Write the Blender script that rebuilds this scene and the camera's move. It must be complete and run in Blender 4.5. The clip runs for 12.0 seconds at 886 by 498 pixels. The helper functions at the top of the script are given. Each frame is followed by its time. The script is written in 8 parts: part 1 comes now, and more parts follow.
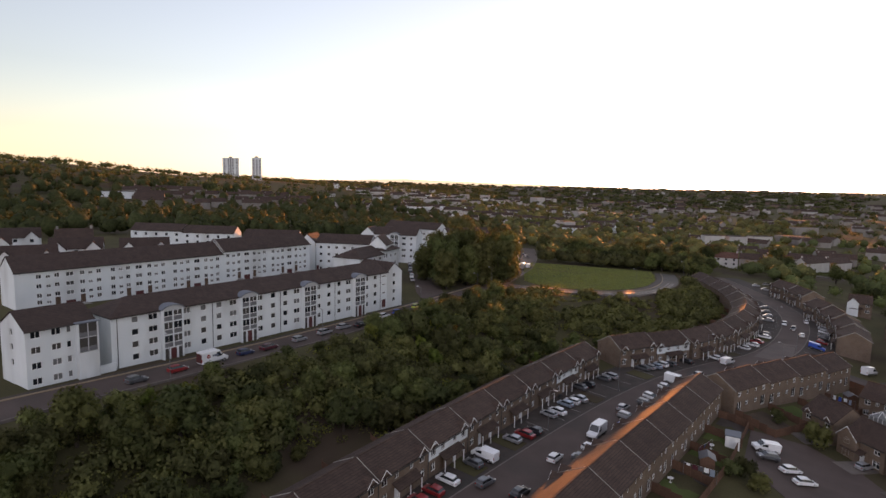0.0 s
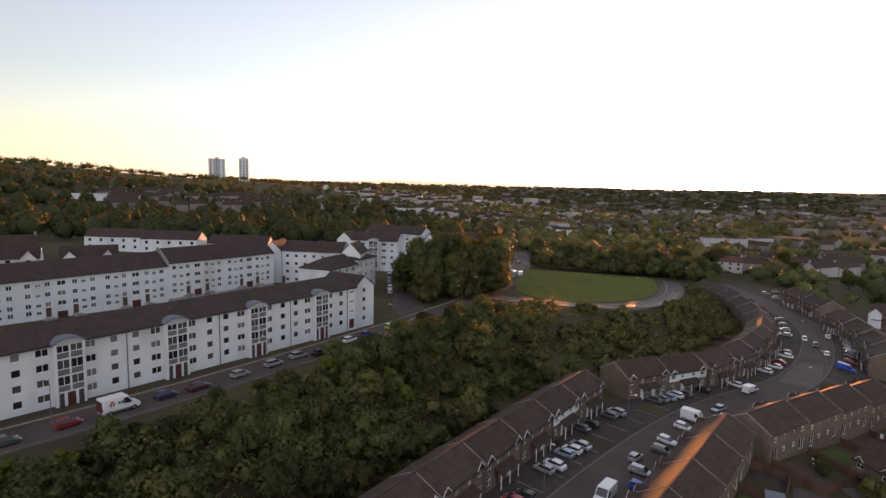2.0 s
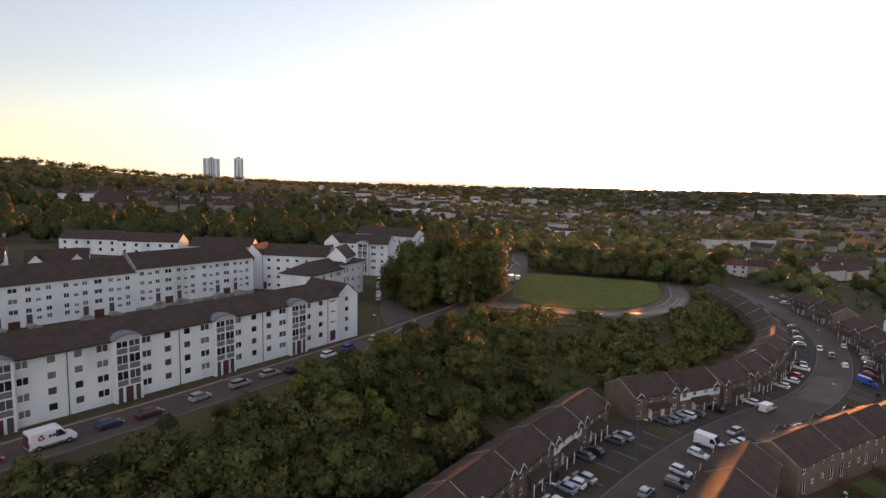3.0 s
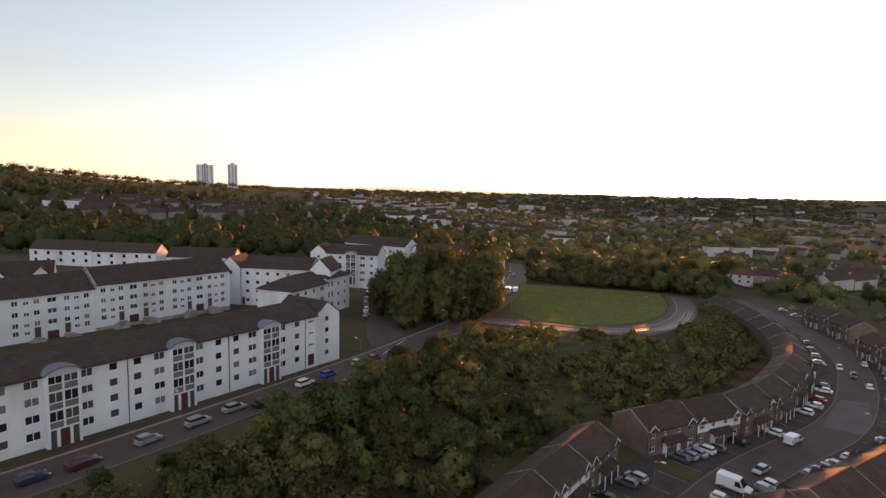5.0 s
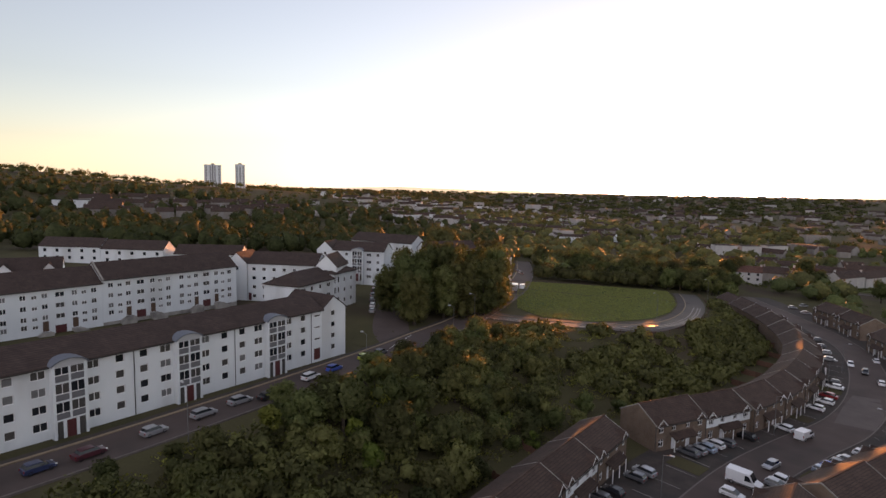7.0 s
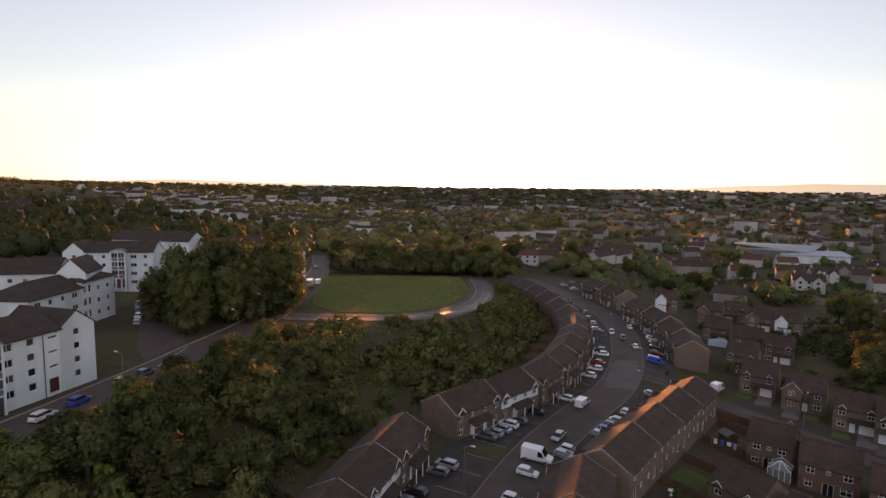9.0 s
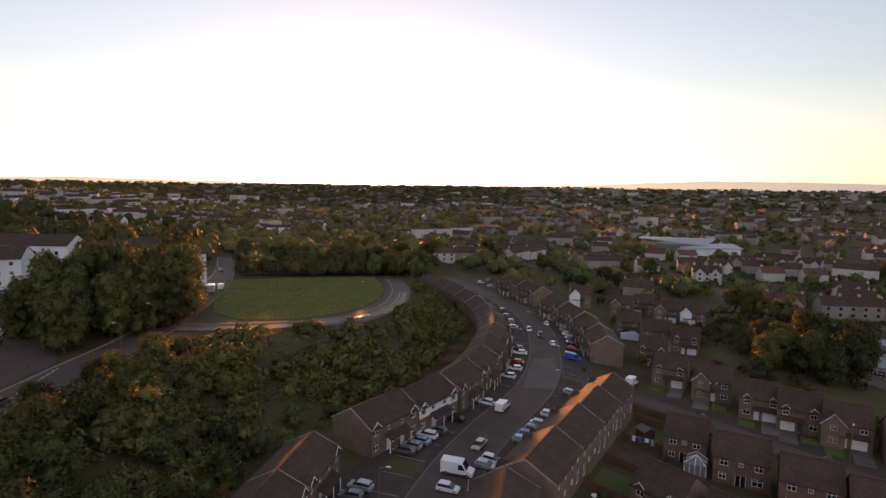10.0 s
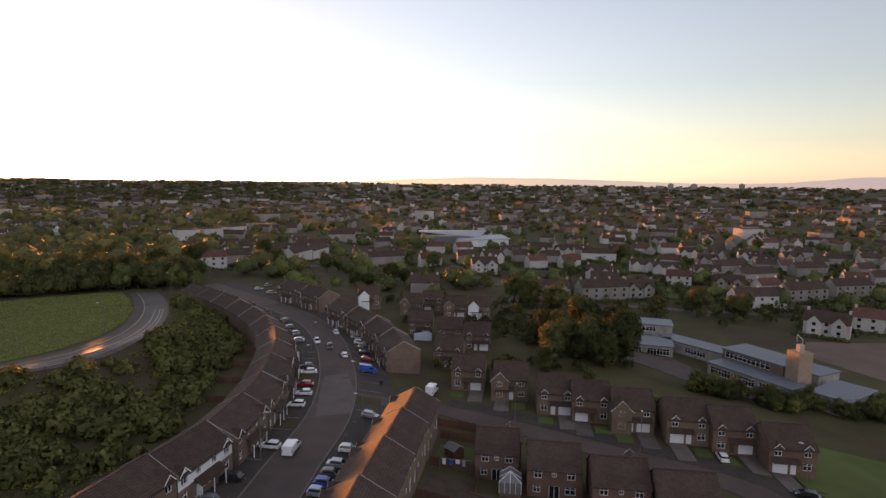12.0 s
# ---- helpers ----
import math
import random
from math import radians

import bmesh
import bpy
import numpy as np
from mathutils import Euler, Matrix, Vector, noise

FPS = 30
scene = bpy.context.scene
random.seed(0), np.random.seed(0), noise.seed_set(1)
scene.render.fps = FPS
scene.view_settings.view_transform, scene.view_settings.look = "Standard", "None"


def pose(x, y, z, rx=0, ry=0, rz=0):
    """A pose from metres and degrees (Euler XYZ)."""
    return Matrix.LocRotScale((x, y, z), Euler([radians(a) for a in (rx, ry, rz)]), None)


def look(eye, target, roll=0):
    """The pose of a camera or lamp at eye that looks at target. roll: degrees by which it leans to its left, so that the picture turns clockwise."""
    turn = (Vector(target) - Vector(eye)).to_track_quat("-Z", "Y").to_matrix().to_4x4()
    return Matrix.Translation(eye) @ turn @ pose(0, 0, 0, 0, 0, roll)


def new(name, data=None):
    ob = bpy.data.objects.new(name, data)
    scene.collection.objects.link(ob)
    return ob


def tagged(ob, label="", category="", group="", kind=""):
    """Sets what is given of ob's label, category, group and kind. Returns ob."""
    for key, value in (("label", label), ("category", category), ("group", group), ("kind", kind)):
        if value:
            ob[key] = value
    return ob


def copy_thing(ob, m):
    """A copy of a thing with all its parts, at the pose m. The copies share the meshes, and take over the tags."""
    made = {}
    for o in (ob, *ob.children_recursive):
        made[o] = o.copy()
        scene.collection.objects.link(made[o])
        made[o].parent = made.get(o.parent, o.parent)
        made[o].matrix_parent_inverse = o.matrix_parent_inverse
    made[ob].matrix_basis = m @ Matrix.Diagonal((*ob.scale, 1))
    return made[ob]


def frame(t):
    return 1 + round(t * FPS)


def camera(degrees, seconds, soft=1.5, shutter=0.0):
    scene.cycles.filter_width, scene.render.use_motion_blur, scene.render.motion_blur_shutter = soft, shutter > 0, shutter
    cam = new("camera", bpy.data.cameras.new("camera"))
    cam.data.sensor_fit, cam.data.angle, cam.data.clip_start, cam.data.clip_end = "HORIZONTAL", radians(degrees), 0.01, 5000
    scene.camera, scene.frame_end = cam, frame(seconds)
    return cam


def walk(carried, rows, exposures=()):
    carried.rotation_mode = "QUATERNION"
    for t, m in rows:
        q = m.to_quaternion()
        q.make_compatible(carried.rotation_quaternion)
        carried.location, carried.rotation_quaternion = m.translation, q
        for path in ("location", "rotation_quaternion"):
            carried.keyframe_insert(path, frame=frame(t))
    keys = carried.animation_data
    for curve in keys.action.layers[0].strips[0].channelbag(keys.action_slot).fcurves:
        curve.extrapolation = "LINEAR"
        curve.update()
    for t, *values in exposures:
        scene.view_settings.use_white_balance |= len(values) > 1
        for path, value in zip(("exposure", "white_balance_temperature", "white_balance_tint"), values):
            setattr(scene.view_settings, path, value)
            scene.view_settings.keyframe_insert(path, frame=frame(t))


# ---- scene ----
cam = camera(76.1, 12.0)
METRES, EYE, TILT, LEAN, TURN = 80.0, 46.0, 1.9, 0.0, 40.2
ROWS = [
    (0.0, 0.0, 0.0, 0.0, 0.19, -8.42, -1.29),
    (0.5, 0.011, 0.0652, -0.0012, 0.04, -8.37, -1.24),
    (1.0, 0.0232, 0.1328, -0.0027, -0.13, -8.32, -1.22),
    (1.5, 0.0355, 0.2013, -0.0052, -0.29, -8.31, -1.2),
    (2.0, 0.0475, 0.2704, -0.0089, -0.46, -8.32, -1.19),
    (2.5, 0.06, 0.3404, -0.0139, -0.62, -8.33, -1.21),
    (3.0, 0.0721, 0.41, -0.0159, -0.63, -8.27, -1.26),
    (3.5, 0.0813, 0.4691, -0.0149, -0.72, -8.19, -1.3),
    (5.5, 0.0904, 0.563, -0.0165, -0.88, -7.48, -1.2),
    (6.0, 0.0901, 0.5623, -0.0211, -0.28, -7.45, -1.14),
    (6.5, 0.0905, 0.5607, -0.0273, 0.27, -7.49, -1.08),
    (7.0, 0.0927, 0.5619, -0.0322, -0.25, -7.64, -1.07),
    (7.5, 0.0971, 0.5705, -0.0347, -11.08, -7.6, -1.23),
    (7.7, 0.0995, 0.577, -0.0362, -17.1, -7.65, -1.25),
    (8.0, 0.1045, 0.592, -0.0385, -19.7, -7.75, -1.28),
    (9.3, 0.1345, 0.677, -0.0468, -20.6, -8.02, -1.4),
    (9.5, 0.1426, 0.6915, -0.0481, -20.55, -8.06, -1.42),
    (10.0, 0.1668, 0.7285, -0.05, -28.99, -7.99, -1.58),
    (10.2, 0.1735, 0.7505, -0.0517, -41.9, -7.8, -1.9),
    (10.5, 0.1845, 0.7828, -0.054, -50.24, -7.48, -2.31),
    (11.0, 0.2149, 0.8286, -0.0562, -51.83, -7.51, -2.26),
    (11.5, 0.2517, 0.8703, -0.0577, -51.62, -7.63, -2.16),
    (12.0, 0.293, 0.9115, -0.06, -51.07, -7.75, -2.1),
]
walk(cam, [(t, pose(0, 0, EYE, TILT, LEAN, TURN) @ pose(METRES * x, METRES * y, METRES * z, 90 + pitch, roll, yaw)) for t, x, y, z, yaw, pitch, roll in ROWS],
     [(0, 3.0, 7600, 28), (6.5, 2.9, 7600, 28), (9.5, 2.70, 7600, 28), (11, 2.66, 7600, 28), (12, 2.84, 7600, 28)])

# ---- light ----
SUN_AZ, SUN_EL = 18.0, 1.7
world = bpy.data.worlds.new("world")
scene.world = world
world.use_nodes = True
wn = world.node_tree.nodes
wl = world.node_tree.links
sky = wn.new("ShaderNodeTexSky")
sky.sky_type = 'NISHITA'
sky.sun_disc = False
sky.sun_elevation = radians(SUN_EL)
sky.sun_rotation = radians(-SUN_AZ)
sky.altitude = 60
sky.air_density, sky.dust_density, sky.ozone_density = 1.0, 0.35, 2.0
bg = wn["Background"]
bg.inputs["Strength"].default_value = 0.15
haze = wn.new("ShaderNodeHueSaturation")
haze.inputs["Saturation"].default_value = 0.55
haze.inputs["Value"].default_value = 0.55
wl.new(sky.outputs["Color"], haze.inputs["Color"])
# the dusk glow of the sky opposite the sun, rising smoothly from the sides
where, facing, fade, dusk, tint, both = (wn.new(k) for k in ("ShaderNodeTexCoord", "ShaderNodeVectorMath", "ShaderNodeMapRange", "ShaderNodeVectorMath", "ShaderNodeVectorMath", "ShaderNodeVectorMath"))
facing.operation, dusk.operation, tint.operation, both.operation = 'DOT_PRODUCT', 'SCALE', 'MULTIPLY', 'ADD'
sun_way = Vector((-math.sin(radians(SUN_AZ)) * math.cos(radians(SUN_EL)), math.cos(radians(SUN_AZ)) * math.cos(radians(SUN_EL)), math.sin(radians(SUN_EL))))
wl.new(where.outputs["Generated"], facing.inputs[0])
facing.inputs[1].default_value = sun_way
fade.interpolation_type = 'SMOOTHSTEP'
wl.new(facing.outputs["Value"], fade.inputs["Value"])
fade.inputs["From Min"].default_value, fade.inputs["From Max"].default_value = -1.0, 0.45
fade.inputs["To Min"].default_value, fade.inputs["To Max"].default_value = 1.0, 0.0
dusk.inputs[0].default_value = (0.475, 0.50, 0.57)
wl.new(fade.outputs["Result"], dusk.inputs["Scale"])
tint.inputs[1].default_value = (0.90, 1.02, 1.10)
wl.new(haze.outputs[0], tint.inputs[0])
wl.new(tint.outputs[0], both.inputs[0])
wl.new(dusk.outputs[0], both.inputs[1])
wl.new(both.outputs[0], bg.inputs["Color"])
sun_data = bpy.data.lights.new("sun", 'SUN')
sun_data.energy, sun_data.angle, sun_data.color = 1.4, radians(0.6), (1.0, 0.36, 0.09)
sun = new("sun", sun_data)
sun.matrix_world = look(sun_way * 300, (0, 0, 0))

# ---- materials ----
def nodes_of(name):
    m = bpy.data.materials.new(name)
    m.use_nodes = True
    n, l = m.node_tree.nodes, m.node_tree.links
    return m, n, l, n["Principled BSDF"]


def surface(name, a, b, scale=2.0, rough=0.85, bump=0.3, grain=40.0, metal=0.0, spread=0.0, stain=None, coord="Object", stretch=(1, 1, 1), spec=0.3):
    """Two tones mixed by a broad and a fine noise, fine relief, an optional third tone in stains, and a spread of tone between objects."""
    m, n, l, p = nodes_of(name)
    tc, mp = n.new("ShaderNodeTexCoord"), n.new("ShaderNodeMapping")
    mp.inputs["Scale"].default_value = stretch
    l.new(tc.outputs[coord], mp.inputs[0])
    n1, n2 = n.new("ShaderNodeTexNoise"), n.new("ShaderNodeTexNoise")
    n1.inputs["Scale"].default_value, n1.inputs["Detail"].default_value = scale, 5
    n2.inputs["Scale"].default_value, n2.inputs["Detail"].default_value = grain, 3
    for k in (n1, n2):
        l.new(mp.outputs[0], k.inputs["Vector"])
    add = n.new("ShaderNodeMath")
    add.operation = 'MULTIPLY_ADD'
    add.inputs[1].default_value, add.inputs[2].default_value = 0.45, 0.0
    l.new(n2.outputs["Fac"], add.inputs[0])
    add2 = n.new("ShaderNodeMath")
    add2.operation = 'MULTIPLY_ADD'
    add2.inputs[1].default_value = 0.9
    l.new(n1.outputs["Fac"], add2.inputs[0])
    l.new(add.outputs[0], add2.inputs[2])
    ramp = n.new("ShaderNodeValToRGB")
    ramp.color_ramp.elements[0].position, ramp.color_ramp.elements[1].position = 0.42, 0.92
    ramp.color_ramp.elements[0].color, ramp.color_ramp.elements[1].color = (*a, 1), (*b, 1)
    l.new(add2.outputs[0], ramp.inputs[0])
    out = ramp.outputs[0]
    if stain:
        n3, r3, mx = n.new("ShaderNodeTexNoise"), n.new("ShaderNodeValToRGB"), n.new("ShaderNodeMix")
        n3.inputs["Scale"].default_value, n3.inputs["Detail"].default_value = scale * 0.35, 7
        l.new(mp.outputs[0], n3.inputs["Vector"])
        r3.color_ramp.elements[0].position, r3.color_ramp.elements[1].position = 0.5, 0.68
        l.new(n3.outputs["Fac"], r3.inputs[0])
        mx.data_type = 'RGBA'
        l.new(r3.outputs[0], mx.inputs["Factor"])
        l.new(out, mx.inputs["A"])
        mx.inputs["B"].default_value = (*stain, 1)
        out = mx.outputs["Result"]
    if spread:
        oi, hs, mr = n.new("ShaderNodeObjectInfo"), n.new("ShaderNodeHueSaturation"), n.new("ShaderNodeMapRange")
        mr.inputs["To Min"].default_value, mr.inputs["To Max"].default_value = 1 - spread, 1 + spread
        l.new(oi.outputs["Random"], mr.inputs["Value"])
        l.new(mr.outputs[0], hs.inputs["Value"])
        l.new(out, hs.inputs["Color"])
        out = hs.outputs[0]
    l.new(out, p.inputs["Base Color"])
    p.inputs["Roughness"].default_value, p.inputs["Metallic"].default_value = rough, metal
    p.inputs["Specular IOR Level"].default_value = spec
    if bump:
        bp = n.new("ShaderNodeBump")
        bp.inputs["Strength"].default_value, bp.inputs["Distance"].default_value = bump, 0.05
        l.new(add2.outputs[0], bp.inputs["Height"])
        l.new(bp.outputs[0], p.inputs["Normal"])
    return m


def coursed(name, a, b, mortar, width, height, gap, rough=0.9, bump=0.5, spread=0.06, spec=0.2):
    """Brick or tile courses with joints and a tone of its own for each piece."""
    m, n, l, p = nodes_of(name)
    tc = n.new("ShaderNodeTexCoord")
    sp, cb = n.new("ShaderNodeSeparateXYZ"), n.new("ShaderNodeCombineXYZ")
    ad = n.new("ShaderNodeMath")
    l.new(tc.outputs["Object"], sp.inputs[0])
    l.new(sp.outputs[0], ad.inputs[0])
    l.new(sp.outputs[1], ad.inputs[1])
    l.new(ad.outputs[0], cb.inputs[0])
    l.new(sp.outputs[2], cb.inputs[1])
    br = n.new("ShaderNodeTexBrick")
    br.inputs["Scale"].default_value = 1.0
    br.inputs["Brick Width"].default_value, br.inputs["Row Height"].default_value, br.inputs["Mortar Size"].default_value = width, height, gap
    br.inputs["Color1"].default_value, br.inputs["Color2"].default_value, br.inputs["Mortar"].default_value = (*a, 1), (*b, 1), (*mortar, 1)
    l.new(cb.outputs[0], br.inputs["Vector"])
    nz, mx, rp = n.new("ShaderNodeTexNoise"), n.new("ShaderNodeMix"), n.new("ShaderNodeMapRange")
    nz.inputs["Scale"].default_value, nz.inputs["Detail"].default_value = 0.5, 6
    l.new(tc.outputs["Object"], nz.inputs["Vector"])
    rp.inputs["To Min"].default_value, rp.inputs["To Max"].default_value = 0.62, 1.38
    l.new(nz.outputs["Fac"], rp.inputs["Value"])
    hs, oi, mr = n.new("ShaderNodeHueSaturation"), n.new("ShaderNodeObjectInfo"), n.new("ShaderNodeMapRange")
    mr.inputs["To Min"].default_value, mr.inputs["To Max"].default_value = 1 - spread, 1 + spread
    l.new(oi.outputs["Random"], mr.inputs["Value"])
    mul = n.new("ShaderNodeMath")
    mul.operation = 'MULTIPLY'
    l.new(mr.outputs[0], mul.inputs[0])
    l.new(rp.outputs[0], mul.inputs[1])
    l.new(mul.outputs[0], hs.inputs["Value"])
    l.new(br.outputs["Color"], hs.inputs["Color"])
    l.new(hs.outputs[0], p.inputs["Base Color"])
    p.inputs["Roughness"].default_value = rough
    p.inputs["Specular IOR Level"].default_value = spec
    bp = n.new("ShaderNodeBump")
    bp.invert = True
    bp.inputs["Strength"].default_value, bp.inputs["Distance"].default_value = bump, 0.03
    l.new(br.outputs["Fac"], bp.inputs["Height"])
    l.new(bp.outputs[0], p.inputs["Normal"])
    return m


def plain(name, colour, rough=0.5, metal=0.0, spec=0.5, coat=0.0):
    m, n, l, p = nodes_of(name)
    nz, rp, hs = n.new("ShaderNodeTexNoise"), n.new("ShaderNodeMapRange"), n.new("ShaderNodeHueSaturation")
    nz.inputs["Scale"].default_value = 3.0
    rp.inputs["To Min"].default_value, rp.inputs["To Max"].default_value = 0.85, 1.12
    tc = n.new("ShaderNodeTexCoord")
    l.new(tc.outputs["Object"], nz.inputs["Vector"])
    l.new(nz.outputs["Fac"], rp.inputs["Value"])
    l.new(rp.outputs[0], hs.inputs["Value"])
    hs.inputs["Color"].default_value = (*colour, 1)
    l.new(hs.outputs[0], p.inputs["Base Color"])
    p.inputs["Roughness"].default_value, p.inputs["Metallic"].default_value = rough, metal
    p.inputs["Specular IOR Level"].default_value, p.inputs["Coat Weight"].default_value = spec, coat
    return m


def leafy(name, a, b, sun_tint, ragged=0.0):
    """Leaves: a tone for each clump and each tree, light that comes through, and clumps broken up into leaves."""
    m, n, l, p = nodes_of(name)
    geo, oi, mx, hs, mr = (n.new(k) for k in ("ShaderNodeNewGeometry", "ShaderNodeObjectInfo", "ShaderNodeMix", "ShaderNodeHueSaturation", "ShaderNodeMapRange"))
    mx.data_type = 'RGBA'
    mx.inputs["A"].default_value, mx.inputs["B"].default_value = (*a, 1), (*b, 1)
    l.new(geo.outputs["Random Per Island"], mx.inputs["Factor"])
    mr.inputs["To Min"].default_value, mr.inputs["To Max"].default_value = 0.68, 1.5
    l.new(oi.outputs["Random"], mr.inputs["Value"])
    l.new(mx.outputs["Result"], hs.inputs["Color"])
    mu, fr, hr = n.new("ShaderNodeMath"), n.new("ShaderNodeMath"), n.new("ShaderNodeMapRange")
    mu.operation, fr.operation = 'MULTIPLY', 'FRACT'
    mu.inputs[1].default_value = 7.3
    l.new(oi.outputs["Random"], mu.inputs[0])
    l.new(mu.outputs[0], fr.inputs[0])
    l.new(fr.outputs[0], hr.inputs["Value"])
    hr.inputs["To Min"].default_value, hr.inputs["To Max"].default_value = 0.482, 0.535
    l.new(hr.outputs[0], hs.inputs["Hue"])
    tc, nz, nr, ml = (n.new(k) for k in ("ShaderNodeTexCoord", "ShaderNodeTexNoise", "ShaderNodeMapRange", "ShaderNodeMath"))
    nz.inputs["Scale"].default_value, nz.inputs["Detail"].default_value = 0.8, 4
    l.new(tc.outputs["Object"], nz.inputs["Vector"])
    nr.inputs["From Min"].default_value, nr.inputs["From Max"].default_value = 0.3, 0.7
    nr.inputs["To Min"].default_value, nr.inputs["To Max"].default_value = 0.72, 1.28
    l.new(nz.outputs["Fac"], nr.inputs["Value"])
    ml.operation = 'MULTIPLY'
    l.new(mr.outputs[0], ml.inputs[0])
    l.new(nr.outputs[0], ml.inputs[1])
    l.new(ml.outputs[0], hs.inputs["Value"])
    l.new(hs.outputs[0], p.inputs["Base Color"])
    p.inputs["Roughness"].default_value, p.inputs["Specular IOR Level"].default_value = 0.7, 0.1
    tr, ms = n.new("ShaderNodeBsdfTranslucent"), n.new("ShaderNodeMixShader")
    tm = n.new("ShaderNodeMix")
    tm.data_type, tm.blend_type = 'RGBA', 'MULTIPLY'
    tm.inputs["Factor"].default_value = 1.0
    l.new(hs.outputs[0], tm.inputs["A"])
    tm.inputs["B"].default_value = (*sun_tint, 1)
    l.new(tm.outputs["Result"], tr.inputs["Color"])
    ms.inputs[0].default_value = 0.36
    l.new(p.outputs[0], ms.inputs[1])
    l.new(tr.outputs[0], ms.inputs[2])
    out = ms.outputs[0]
    if ragged:
        vn, gt, cl, mt = (n.new(k) for k in ("ShaderNodeTexNoise", "ShaderNodeMath", "ShaderNodeBsdfTransparent", "ShaderNodeMixShader"))
        vn.inputs["Scale"].default_value, vn.inputs["Detail"].default_value = 5.5, 2
        l.new(tc.outputs["Object"], vn.inputs["Vector"])
        gt.operation = 'LESS_THAN'
        gt.inputs[1].default_value = ragged
        l.new(vn.outputs["Fac"], gt.inputs[0])
        l.new(gt.outputs[0], mt.inputs[0])
        l.new(out, mt.inputs[1])
        l.new(cl.outputs[0], mt.inputs[2])
        out = mt.outputs[0]
    l.new(out, n["Material Output"].inputs["Surface"])
    return m


